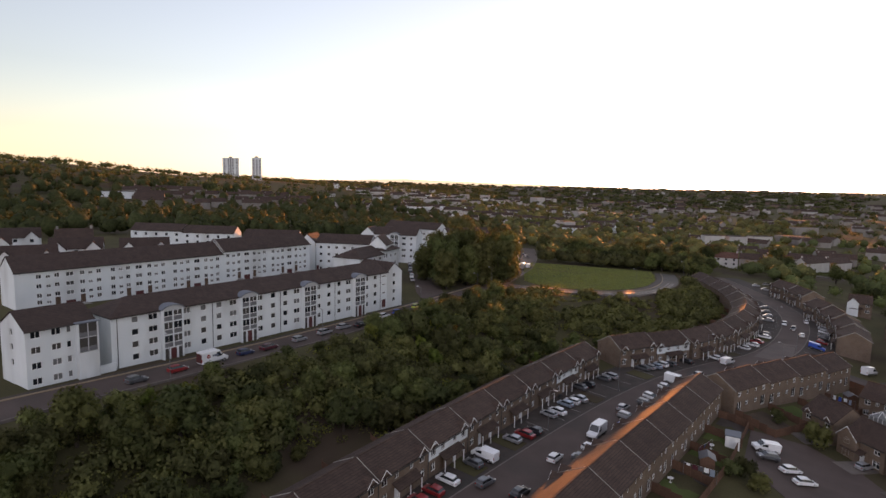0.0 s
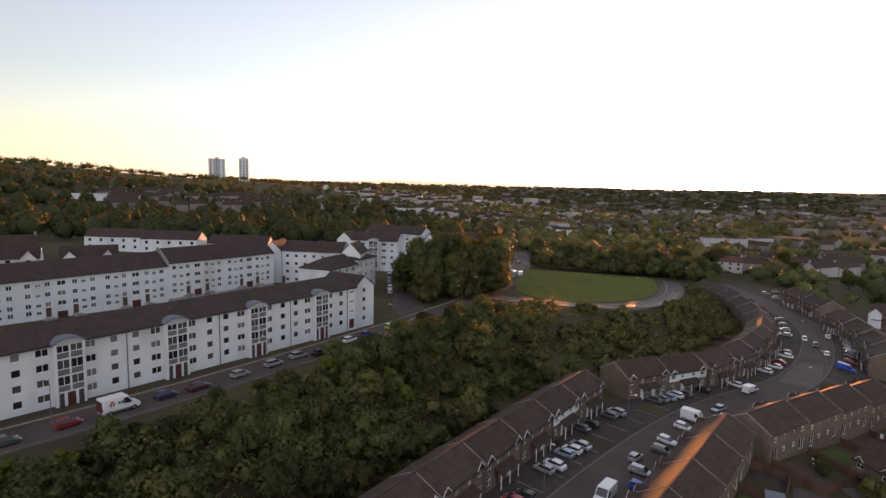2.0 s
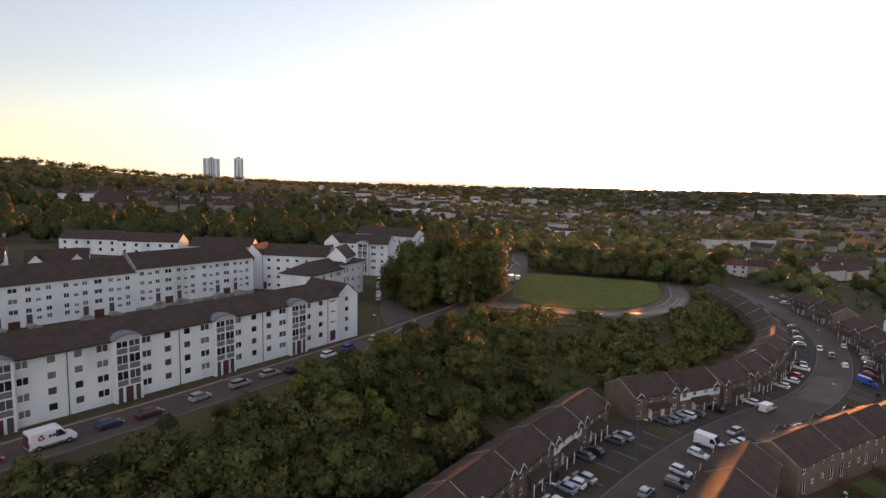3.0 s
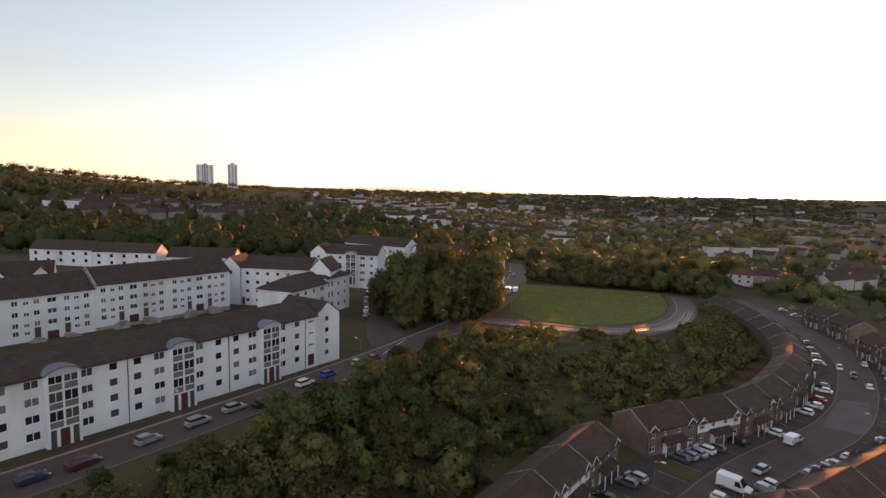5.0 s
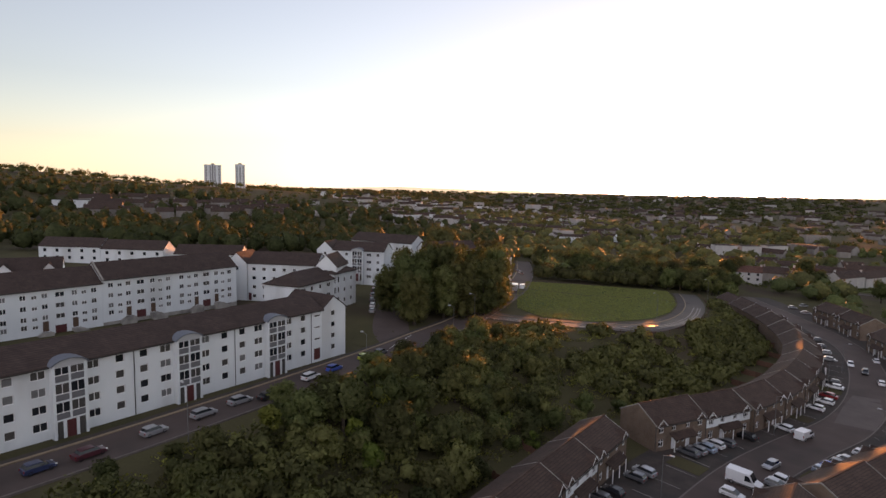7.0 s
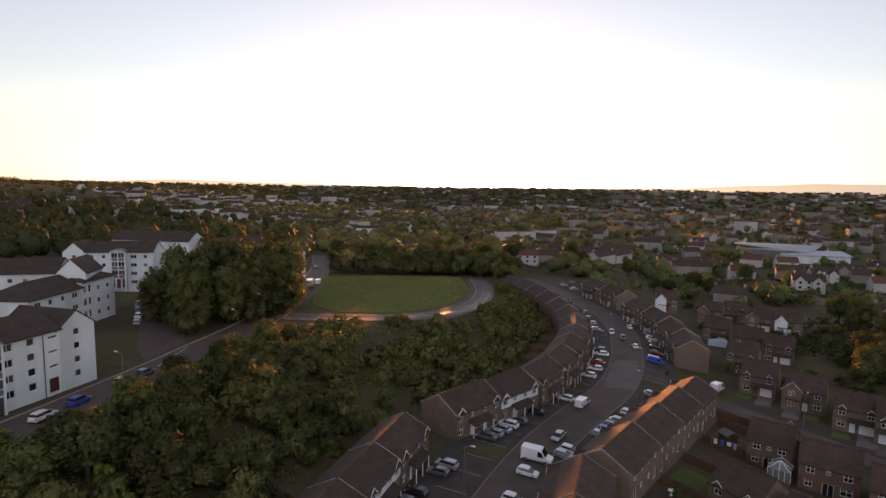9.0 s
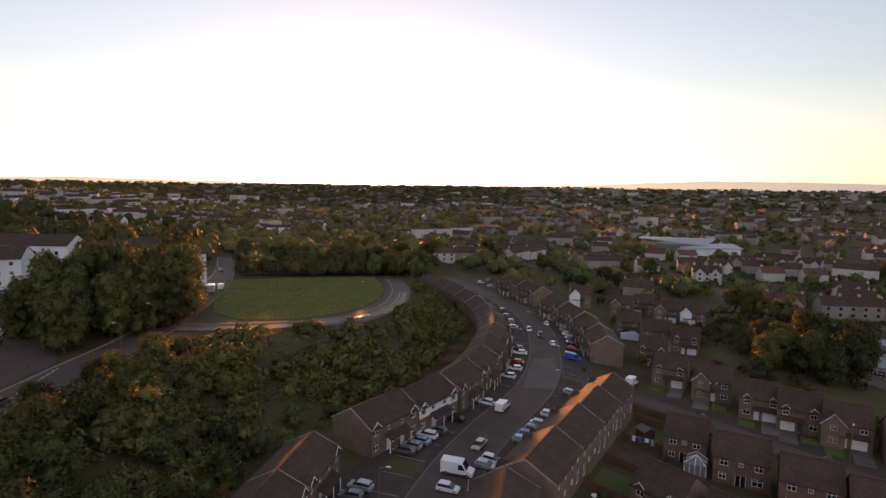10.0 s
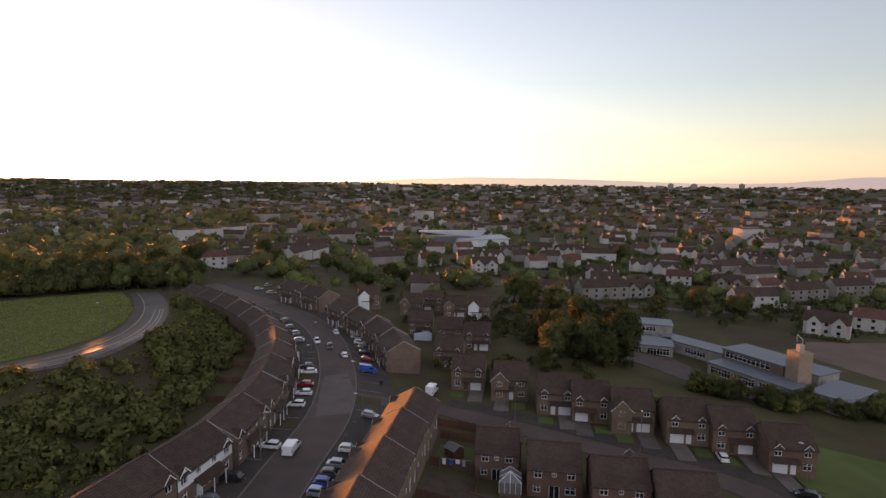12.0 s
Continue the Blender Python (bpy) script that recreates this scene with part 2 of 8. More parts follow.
M = {
    "harling": surface("white_roughcast", (0.58, 0.62, 0.63), (0.68, 0.715, 0.725), 0.4, 0.9, 0.4, 30, stain=(0.51, 0.53, 0.53), stretch=(1, 1, 0.35)),
    "harling_old": surface("grey_white_roughcast", (0.34, 0.325, 0.31), (0.47, 0.45, 0.425), 0.5, 0.9, 0.4, 30, stain=(0.40, 0.39, 0.37), spread=0.12, stretch=(1, 1, 0.35)),
    "harling_grey": surface("grey_roughcast", (0.18, 0.160, 0.142), (0.27, 0.245, 0.22), 0.5, 0.9, 0.4, 30, stain=(0.25, 0.24, 0.23), spread=0.18, stretch=(1, 1, 0.35)),
    "slate": coursed("dark_concrete_roof_tiles", (0.052, 0.036, 0.031), (0.070, 0.048, 0.041), (0.030, 0.022, 0.020), 0.33, 0.20, 0.015, rough=0.85, spec=0.22, bump=0.6),
    "tile": coursed("brown_concrete_roof_tiles", (0.058, 0.038, 0.031), (0.080, 0.052, 0.042), (0.032, 0.024, 0.020), 0.33, 0.19, 0.015, rough=0.85, spec=0.22, bump=0.6, spread=0.10),
    "tile_red": coursed("red_brown_roof_tiles", (0.098, 0.048, 0.038), (0.130, 0.064, 0.048), (0.05, 0.03, 0.026), 0.33, 0.19, 0.015, rough=0.85, spec=0.22, bump=0.6, spread=0.2),
    "brick": coursed("buff_brick", (0.132, 0.090, 0.065), (0.185, 0.128, 0.093), (0.18, 0.145, 0.118), 0.225, 0.075, 0.010, spread=0.08),
    "brick_red": coursed("red_brown_brick", (0.120, 0.066, 0.048), (0.160, 0.088, 0.063), (0.21, 0.17, 0.14), 0.225, 0.075, 0.010, spread=0.10),
    "stone": surface("cast_stone_trim", (0.48, 0.44, 0.37), (0.60, 0.56, 0.49), 1.5, 0.85, 0.2),
    "upvc": plain("white_plastic", (0.78, 0.78, 0.77), 0.4),
    "frame_grey": plain("grey_painted_metal", (0.42, 0.43, 0.44), 0.5),
    "panel_grey": plain("dark_grey_panels", (0.13, 0.13, 0.14), 0.5),
    "curtain_dark": plain("window_with_half_drawn_curtain", (0.075, 0.070, 0.066), 0.12, 0.0, 0.6),
    "glass": plain("dark_window_glass", (0.018, 0.020, 0.024), 0.06, 0.0, 0.6),
    "curtain": plain("window_with_pale_curtain", (0.17, 0.17, 0.17), 0.15, 0.0, 0.6),
    "zinc": plain("pale_metal_sheet_roof", (0.115, 0.130, 0.155), 0.5, 0.0),
    "door_red": plain("dark_red_painted_door", (0.088, 0.020, 0.020), 0.5),
    "door_white": plain("white_painted_door", (0.68, 0.69, 0.70), 0.4),
    "door_brown": plain("brown_painted_door", (0.09, 0.05, 0.03), 0.5),
    "fence": surface("brown_stained_fence_boards", (0.085, 0.045, 0.030), (0.14, 0.075, 0.048), 3, 0.85, 0.4, 25, spread=0.2),
    "concrete": surface("weathered_concrete", (0.24, 0.23, 0.21), (0.36, 0.34, 0.31), 0.8, 0.9, 0.3, 20, stain=(0.17, 0.16, 0.15)),
    "asphalt": surface("worn_asphalt", (0.074, 0.054, 0.047), (0.100, 0.074, 0.065), 0.25, 0.85, 0.25, 14, stain=(0.062, 0.049, 0.043), spec=0.3),
    "drive": surface("pale_paved_drive", (0.100, 0.084, 0.075), (0.150, 0.128, 0.114), 0.5, 0.9, 0.25, 6, stain=(0.075, 0.064, 0.057), spread=0.2),
    "asphalt_patch": surface("resurfaced_asphalt", (0.100, 0.080, 0.072), (0.130, 0.105, 0.096), 0.4, 0.85, 0.2, 12, stain=(0.088, 0.070, 0.063)),
    "asphalt_smooth": surface("smooth_worn_asphalt", (0.060, 0.049, 0.043), (0.086, 0.071, 0.062), 0.3, 0.80, 0.12, 12, stain=(0.055, 0.048, 0.043), spec=0.45),
    "asphalt_light": surface("pale_worn_asphalt", (0.075, 0.070, 0.066), (0.105, 0.098, 0.092), 0.3, 0.44, 0.05, 14, stain=(0.058, 0.054, 0.052), spec=0.5),
    "paving": surface("grey_paving_slabs", (0.046, 0.037, 0.032), (0.078, 0.062, 0.054), 0.6, 0.9, 0.25, 8, stain=(0.046, 0.042, 0.038), spread=0.18),
    "kerb": surface("pale_kerb_stone", (0.23, 0.17, 0.115), (0.31, 0.235, 0.16), 1.2, 0.85, 0.2),
    "kerb_grey": surface("grey_kerb_stone", (0.12, 0.10, 0.09), (0.17, 0.145, 0.13), 1.2, 0.85, 0.2),
    "line": plain("worn_white_road_paint", (0.55, 0.54, 0.50), 0.7),
    "grass": surface("mown_grass", (0.062, 0.085, 0.028), (0.102, 0.128, 0.044), 0.12, 0.95, 0.6, 6, stain=(0.098, 0.104, 0.042), coord="Object", spec=0.1),
    "rough_grass": surface("rough_grass", (0.052, 0.049, 0.024), (0.094, 0.084, 0.042), 0.09, 0.95, 0.8, 3, stain=(0.066, 0.048, 0.034), spec=0.1),
    "earth": surface("dark_garden_soil", (0.050, 0.036, 0.026), (0.095, 0.068, 0.048), 0.5, 0.95, 0.6, 5),
    "blaes": surface("red_ash_pitch", (0.120, 0.080, 0.062), (0.165, 0.112, 0.088), 0.1, 0.95, 0.3, 4, stain=(0.10, 0.072, 0.056)),
    "bark": surface("brown_bark", (0.045, 0.034, 0.026), (0.085, 0.066, 0.050), 3, 0.95, 0.8, 18),
    "leaf": leafy("mid_green_leaves", (0.090, 0.094, 0.034), (0.140, 0.146, 0.054), (1.0, 0.95, 0.6)),
    "leaf_near": leafy("ragged_mid_green_leaves", (0.090, 0.094, 0.034), (0.140, 0.146, 0.054), (1.0, 0.95, 0.6), 0.41),
    "leaf_dark": leafy("dark_green_leaves", (0.062, 0.066, 0.026), (0.098, 0.103, 0.042), (1.0, 0.95, 0.6)),
    "leaf_dark_near": leafy("ragged_dark_green_leaves", (0.062, 0.066, 0.026), (0.098, 0.103, 0.042), (1.0, 0.95, 0.6), 0.41),
    "leaf_pale": leafy("yellow_green_leaves", (0.150, 0.175, 0.036), (0.230, 0.250, 0.060), (1.0, 0.95, 0.5)),
    "leaf_pale_near": leafy("ragged_yellow_green_leaves", (0.150, 0.175, 0.036), (0.230, 0.250, 0.060), (1.0, 0.95, 0.5), 0.46),
    "blade": leafy("grass_blades", (0.120, 0.142, 0.046), (0.180, 0.202, 0.070), (1.0, 0.95, 0.6)),
    "tyre": plain("black_rubber", (0.02, 0.02, 0.02), 0.8),
    "rim": plain("silver_alloy", (0.45, 0.45, 0.46), 0.35, 0.8),
    "car_glass": plain("tinted_car_glass", (0.02, 0.022, 0.026), 0.05, 0.0, 0.7),
    "lamp_red": plain("red_lamp_glass", (0.30, 0.02, 0.015), 0.2),
    "lamp_clear": plain("clear_lamp_glass", (0.62, 0.62, 0.60), 0.15),
    "plastic_black": plain("black_plastic", (0.03, 0.03, 0.03), 0.6),
    "steel": plain("galvanised_steel", (0.14, 0.14, 0.14), 0.5, 0.3),
    "chimney": surface("buff_chimney_render", (0.22, 0.17, 0.12), (0.30, 0.23, 0.17), 0.7, 0.9, 0.3),
    "sheet_pale": plain("pale_standing_seam_metal", (0.33, 0.34, 0.37), 0.45, 0.2),
    "tarp": plain("pale_blue_plastic_sheet", (0.45, 0.55, 0.66), 0.4),
}
PAINT = {k: plain("car_paint_" + k, c, 0.32, mt, 0.5, 0.6) for k, c, mt in (
    ("white", (0.72, 0.73, 0.74), 0.0), ("silver", (0.42, 0.43, 0.45), 0.5), ("grey", (0.13, 0.135, 0.145), 0.4), ("black", (0.018, 0.018, 0.02), 0.1),
    ("blue", (0.03, 0.09, 0.42), 0.1), ("navy", (0.03, 0.045, 0.11), 0.2), ("red", (0.28, 0.02, 0.022), 0.1), ("lime", (0.36, 0.42, 0.06), 0.0),
    ("pale_blue", (0.34, 0.42, 0.52), 0.4), ("maroon", (0.09, 0.02, 0.03), 0.1))}

# ---- building blocks ----
def mesh_of(name, geo, mats):
    me = bpy.data.meshes.new(name)
    me.from_pydata(geo[0], [], geo[1])
    for m in mats if isinstance(mats, (list, tuple)) else (mats,):
        me.materials.append(m)
    if len(geo) > 2:
        me.polygons.foreach_set("material_index", geo[2])
    me.update()
    return me


def part(name, geo, material, parent, label="", m=None):
    ob = new(name, geo if isinstance(geo, bpy.types.Mesh) else mesh_of(name, geo, material))
    ob.parent = parent
    if m is not None:
        ob.matrix_basis = m
    if label:
        ob["label"] = label
    return ob


def thing(name, m, label, category, group="", kind=""):
    ob = new(name)
    ob.empty_display_size = 0.2
    ob.matrix_basis = m
    return tagged(ob, label, category, group, kind)


def setting(name, geo, material, label, category="", kind="structure"):
    ob = new(name, mesh_of(name, geo, material))
    return tagged(ob, label, category, "", kind)


def join(*geos):
    v, f = [], []
    for g in geos:
        k = len(v)
        v += [tuple(p) for p in g[0]]
        f += [tuple(i + k for i in q) for q in g[1]]
    return v, f


def moved(geo, m):
    return [tuple(m @ Vector(p)) for p in geo[0]], geo[1]


def box(x0, x1, y0, y1, z0, z1):
    v = [(x0, y0, z0), (x1, y0, z0), (x1, y1, z0), (x0, y1, z0), (x0, y0, z1), (x1, y0, z1), (x1, y1, z1), (x0, y1, z1)]
    return v, [(3, 2, 1, 0), (4, 5, 6, 7), (0, 1, 5, 4), (1, 2, 6, 5), (2, 3, 7, 6), (3, 0, 4, 7)]


def rounded_box(x0, x1, y0, y1, z0, z1, r):
    """A box with its upright and upper edges cut off."""
    def ring(i, z):
        a = r + i
        return [(x0 + a, y0 + i, z), (x1 - a, y0 + i, z), (x1 - i, y0 + a, z), (x1 - i, y1 - a, z), (x1 - a, y1 - i, z), (x0 + a, y1 - i, z), (x0 + i, y1 - a, z), (x0 + i, y0 + a, z)]
    v = ring(0, z0) + ring(0, z1 - r) + ring(r * 0.7, z1)
    f = [tuple(range(7, -1, -1)), tuple(range(16, 24))]
    for k in (0, 8):
        f += [(k + i, k + (i + 1) % 8, k + 8 + (i + 1) % 8, k + 8 + i) for i in range(8)]
    return v, f


def prism(poly, y0, y1):
    """A polygon of (x, z), counter-clockwise seen from -y, drawn out from y0 to y1."""
    n = len(poly)
    v = [(x, y0, z) for x, z in poly] + [(x, y1, z) for x, z in poly]
    return v, [tuple(range(n)), tuple(range(2 * n - 1, n - 1, -1))] + [(i, n + i, n + (i + 1) % n, (i + 1) % n) for i in range(n)]


def tube(x, y, z0, z1, r0, r1, n=8):
    v = [(x + r * math.cos(a), y + r * math.sin(a), z) for z, r in ((z0, r0), (z1, r1)) for a in [2 * math.pi * i / n for i in range(n)]]
    return v, [tuple(range(n - 1, -1, -1)), tuple(range(n, 2 * n))] + [(i, (i + 1) % n, n + (i + 1) % n, n + i) for i in range(n)]


def wheel_geo(r, w, n=14):
    v, f = [], []
    rings = ((-w / 2, r * 0.62), (-w / 2, r * 0.93), (-w * 0.3, r), (w * 0.3, r), (w / 2, r * 0.93), (w / 2, r * 0.62))
    for y, q in rings:
        v += [(q * math.cos(2 * math.pi * i / n), y, q * math.sin(2 * math.pi * i / n)) for i in range(n)]
    for k in range(len(rings) - 1):
        f += [(k * n + i, k * n + (i + 1) % n, (k + 1) * n + (i + 1) % n, (k + 1) * n + i) for i in range(n)]
    return v, f


def facade(length, z0, z1, holes, deep=0.16):
    """A wall face in the plane y = 0, outside towards -y, with real openings (s, z, w, h) and their reveals."""
    xs = sorted({0.0, length, *(round(a, 3) for s, z, w, h in holes for a in (s, s + w))})
    zs = sorted({z0, z1, *(round(a, 3) for s, z, w, h in holes for a in (z, z + h))})
    ix, iz = {x: i for i, x in enumerate(xs)}, {z: i for i, z in enumerate(zs)}
    gone = set()
    for s, z, w, h in holes:
        for i in range(ix[round(s, 3)], ix[round(s + w, 3)]):
            for j in range(iz[round(z, 3)], iz[round(z + h, 3)]):
                gone.add((i, j))
    v = [(x, 0.0, z) for z in zs for x in xs]
    n = len(xs)
    f = [(j * n + i, j * n + i + 1, (j + 1) * n + i + 1, (j + 1) * n + i) for i in range(n - 1) for j in range(len(zs) - 1) if (i, j) not in gone]
    for s, z, w, h in holes:
        k = len(v)
        v += [(s, 0, z), (s + w, 0, z), (s + w, 0, z + h), (s, 0, z + h), (s, deep, z), (s + w, deep, z), (s + w, deep, z + h), (s, deep, z + h)]
        f += [(k, k + 4, k + 5, k + 1), (k + 1, k + 5, k + 6, k + 2), (k + 2, k + 6, k + 7, k + 3), (k + 3, k + 7, k + 4, k)]
    return v, f


def sides(length, depth):
    """The poses of the four faces of a block whose front runs along x at y = 0."""
    return {"front": pose(0, 0, 0), "right": pose(length, 0, 0, 0, 0, 90), "back": pose(length, depth, 0, 0, 0, 180), "left": pose(0, depth, 0, 0, 0, -90)}


def pitched_roof(length, depth, eave, ridge, over=0.35, thick=0.16, gable=0.12):
    """A saddle roof with its ridge along x, as a slab with thickness."""
    half, rise = depth / 2, ridge - eave
    slope = rise / half
    lo = eave - over * slope
    prof = [(-over, lo), (half, ridge), (depth + over, lo), (depth + over, lo + thick), (half, ridge + thick), (-over, lo + thick)]
    v = [(x, y, z) for x in (-gable, length + gable) for y, z in prof]
    return v, [(0, 1, 4, 5), (1, 2, 3, 4), (11, 10, 7, 6), (10, 9, 8, 7), (5, 4, 10, 11), (4, 3, 9, 10), (0, 6, 7, 1), (1, 7, 8, 2), (0, 5, 11, 6), (2, 8, 9, 3)]


def hipped_roof(length, depth, eave, ridge, over=0.4, thick=0.18, hip=None, left=True, right=True):
    h = hip if hip is not None else depth / 2
    a = h if left else -over
    b = length - h if right else length + over
    lo = eave - 0.05
    base = [(-over, -over), (length + over, -over), (length + over, depth + over), (-over, depth + over)]
    v = [(x, y, lo) for x, y in base] + [(x, y, lo + thick) for x, y in base] + [(a, depth / 2, ridge), (b, depth / 2, ridge)]
    return v, [(3, 2, 1, 0), (0, 1, 5, 4), (1, 2, 6, 5), (2, 3, 7, 6), (3, 0, 4, 7), (4, 5, 9, 8), (6, 7, 8, 9), (5, 6, 9), (7, 4, 8)]


def welded(name, geo, mat):
    me = mesh_of(name, geo, mat)
    bm = bmesh.new()
    bm.from_mesh(me)
    bmesh.ops.remove_doubles(bm, verts=bm.verts, dist=0.0005)
    bm.to_mesh(me)
    bm.free()
    return me


def plate(w, h, holes, thick, closed):
    """A plate with openings (closed: recesses with a bottom) cut into it, as one body."""
    g = [facade(w, 0.0, h, holes, thick)]
    if closed:
        for s, z, a, b in holes:
            g.append(([(s, thick, z), (s + a, thick, z), (s + a, thick, z + b), (s, thick, z + b)], [(0, 1, 2, 3)]))
    else:
        v, f = facade(w, 0.0, h, holes, 0.0)
        n = len(f) - 4 * len(holes)
        g.append(([(x, thick, z) for x, y, z in v], [tuple(reversed(q)) for q in f[:n]]))
    g.append(([(0, 0, 0), (w, 0, 0), (w, 0, h), (0, 0, h), (0, thick, 0), (w, thick, 0), (w, thick, h), (0, thick, h)], [(0, 4, 5, 1), (1, 5, 6, 2), (2, 6, 7, 3), (3, 7, 4, 0)]))
    return join(*g)


WINDOWS = {}


def window(parent, m, s, z, w, h, bars=1, rail=True, frame_mat="upvc", glass="glass", deep=0.1, name="window", label=""):
    """A window in an opening at (s, z): a frame with its bars, and the pane behind them."""
    key = (round(w, 2), round(h, 2), bars, rail, frame_mat, glass)
    if key not in WINDOWS:
        t, n = 0.075, bars + 1
        wide = (w - t * (n + 1)) / n
        tall = [(t, h - 2 * t)] if not rail else [(t, h * 0.64 - t), (h * 0.64 + t, h * 0.36 - 2 * t)]
        holes = [(t + (wide + t) * i, z0, wide, hh) for i in range(n) for z0, hh in tall]
        WINDOWS[key] = (welded("window_frame", plate(w, h, holes, 0.07, False), M[frame_mat]), mesh_of("pane", box(0.02, w - 0.02, 0.035, 0.05, 0.02, h - 0.02), M[glass]))
    fr, pa = WINDOWS[key]
    ob = part(name, fr, None, parent, label, m @ Matrix.Translation((s, deep, z)))
    part("pane", pa, None, ob)
    return ob


DOORS = {}


def door(parent, m, s, z, w, h, mat, name="door", label=""):
    key = (round(w, 2), round(h, 2), mat)
    if key not in DOORS:
        n = max(1, round(w / 0.9))
        holes = []
        for i in range(n):
            a = 0.14 + (w - 0.14) * i / n
            b = (w - 0.14) / n - 0.14
            holes += [(a, 0.2, b, h * 0.3), (a, 0.2 + h * 0.3 + 0.14, b, h - 0.48 - h * 0.3)]
        DOORS[key] = welded("door", plate(w, h, holes, 0.04, True), M[mat])
    return part(name, DOORS[key], None, parent, label, m @ Matrix.Translation((s, 0.05, z)))


# ---- the lie of the land ----
def table(v, rows):
    if v <= rows[0][0]:
        return rows[0][1]
    for (a, p), (b, q) in zip(rows, rows[1:]):
        if v <= b:
            return p + (q - p) * (v - a) / (b - a)
    return rows[-1][1]


def ease(s):
    s = min(1.0, max(0.0, s))
    return s * s * (3 - 2 * s)


LOW_X = [(-60, 1.2), (-40, 0.5), (-25, -0.3), (-12, -2.7), (-5, -3.5), (40, -4.8), (75, -9.2), (130, -10.5), (250, -12), (700, -14)]
LOW_Y = [(60, 0.75), (105, 0.25), (135, 0.08), (200, -1.2), (280, -1.5), (400, -4), (500, -8), (700, -9)]
TOP_Y = [(20, 12.8), (37, 12.4), (64, 11.9), (113, 11.4), (135, 11), (180, 9.3), (220, 7), (270, 4.5), (340, 1), (500, -6), (800, -10)]
TOP_X = [(118, 0), (150, 3.0), (190, 2.9), (240, 4.6), (300, 5.0), (360, 2.5), (430, 0.0)]
EDGE_TOP = [(60, -94), (113, -96), (135, -97), (160, -96), (180, -88), (205, -74), (228, -69), (262, -78), (290, -84), (330, -92)]
EDGE_LOW = [(60, -64), (100, -66), (135, -68), (170, -58), (205, -56), (228, -55), (262, -69), (290, -79), (330, -86)]
HILL = [(22, 0), (32, 10), (44, 36), (52, 46), (58, 52), (75, 64), (95, 64), (130, 30), (170, 0)]
UPLAND = [(-180, 50), (-60, 50), (-12, 50), (18, 51), (24, 50), (34, 36), (50, 10), (60, 0), (110, 0), (160, 46)]


def land(x, y):
    low = table(x, LOW_X) + table(y, LOW_Y) * (1 - ease((x + 10) / 60))
    top = table(y, TOP_Y) + table(-x, TOP_X) * (1 - ease((y - 200) / 150))
    a, b = table(y, EDGE_LOW), table(y, EDGE_TOP)
    s = ease((a - x) / (a - b))
    z = low * (1 - s) + top * s
    r, az = math.hypot(x, y), math.degrees(math.atan2(-x, y))
    z += table(az, HILL) * ease((r - 260) / 900)
    z += table(az, UPLAND) * ease((r - 1500) / 2300)
    if r > 200:
        z += (noise.noise(Vector((x * 0.004, y * 0.004, 0))) * 3.5) * ease((r - 350) / 500)
    return z


def spaced(lo, hi, a, b, step, grow):
    """Coordinates from a to b in even steps, and in growing steps out to lo and hi."""
    mid = [a + step * i for i in range(int((b - a) / step) + 1)]
    left, s, v = [], step, mid[0]
    while v > lo:
        s *= grow
        v -= s
        left.append(max(v, lo))
    right, s, v = [], step, mid[-1]
    while v < hi:
        s *= grow
        v += s
        right.append(min(v, hi))
    return left[::-1] + mid + right


def along(points, step):
    """Points every step metres on a smooth line through the given ones, with the way to the left of it."""
    pts = [Vector((x, y, 0)) for x, y in points]
    fine = []
    for i in range(len(pts) - 1):
        p0, p1, p2, p3 = pts[max(i - 1, 0)], pts[i], pts[i + 1], pts[min(i + 2, len(pts) - 1)]
        n = max(2, int((p2 - p1).length / step))
        for k in range(n):
            t = k / n
            fine.append(0.5 * ((2 * p1) + (p2 - p0) * t + (2 * p0 - 5 * p1 + 4 * p2 - p3) * t * t + (3 * p1 - p0 - 3 * p2 + p3) * t ** 3))
    fine.append(pts[-1])
    out = []
    for i, p in enumerate(fine):
        d = (fine[min(i + 1, len(fine) - 1)] - fine[max(i - 1, 0)]).normalized()
        out.append((p, Vector((-d.y, d.x, 0))))
    return out


def ribbon(points, left, right, lift, step=2.0, cols=4, skirt=0.5, follow=land):
    """A strip over the land from left to right of a line (metres to its left), with sides that reach down into the ground."""
    v, f, n = [], [], cols + 3
    for p, w in along(points, step):
        a, b = p + w * left, p + w * right
        row = []
        for k in range(cols + 1):
            q = a.lerp(b, k / cols)
            row.append((q.x, q.y, follow(q.x, q.y) + lift))
        v += [(row[0][0], row[0][1], row[0][2] - skirt), *row, (row[-1][0], row[-1][1], row[-1][2] - skirt)]
    for i in range(len(v) // n - 1):
        f += [(i * n + k, (i + 1) * n + k, (i + 1) * n + k + 1, i * n + k + 1) for k in range(n - 1)]
    return v, f


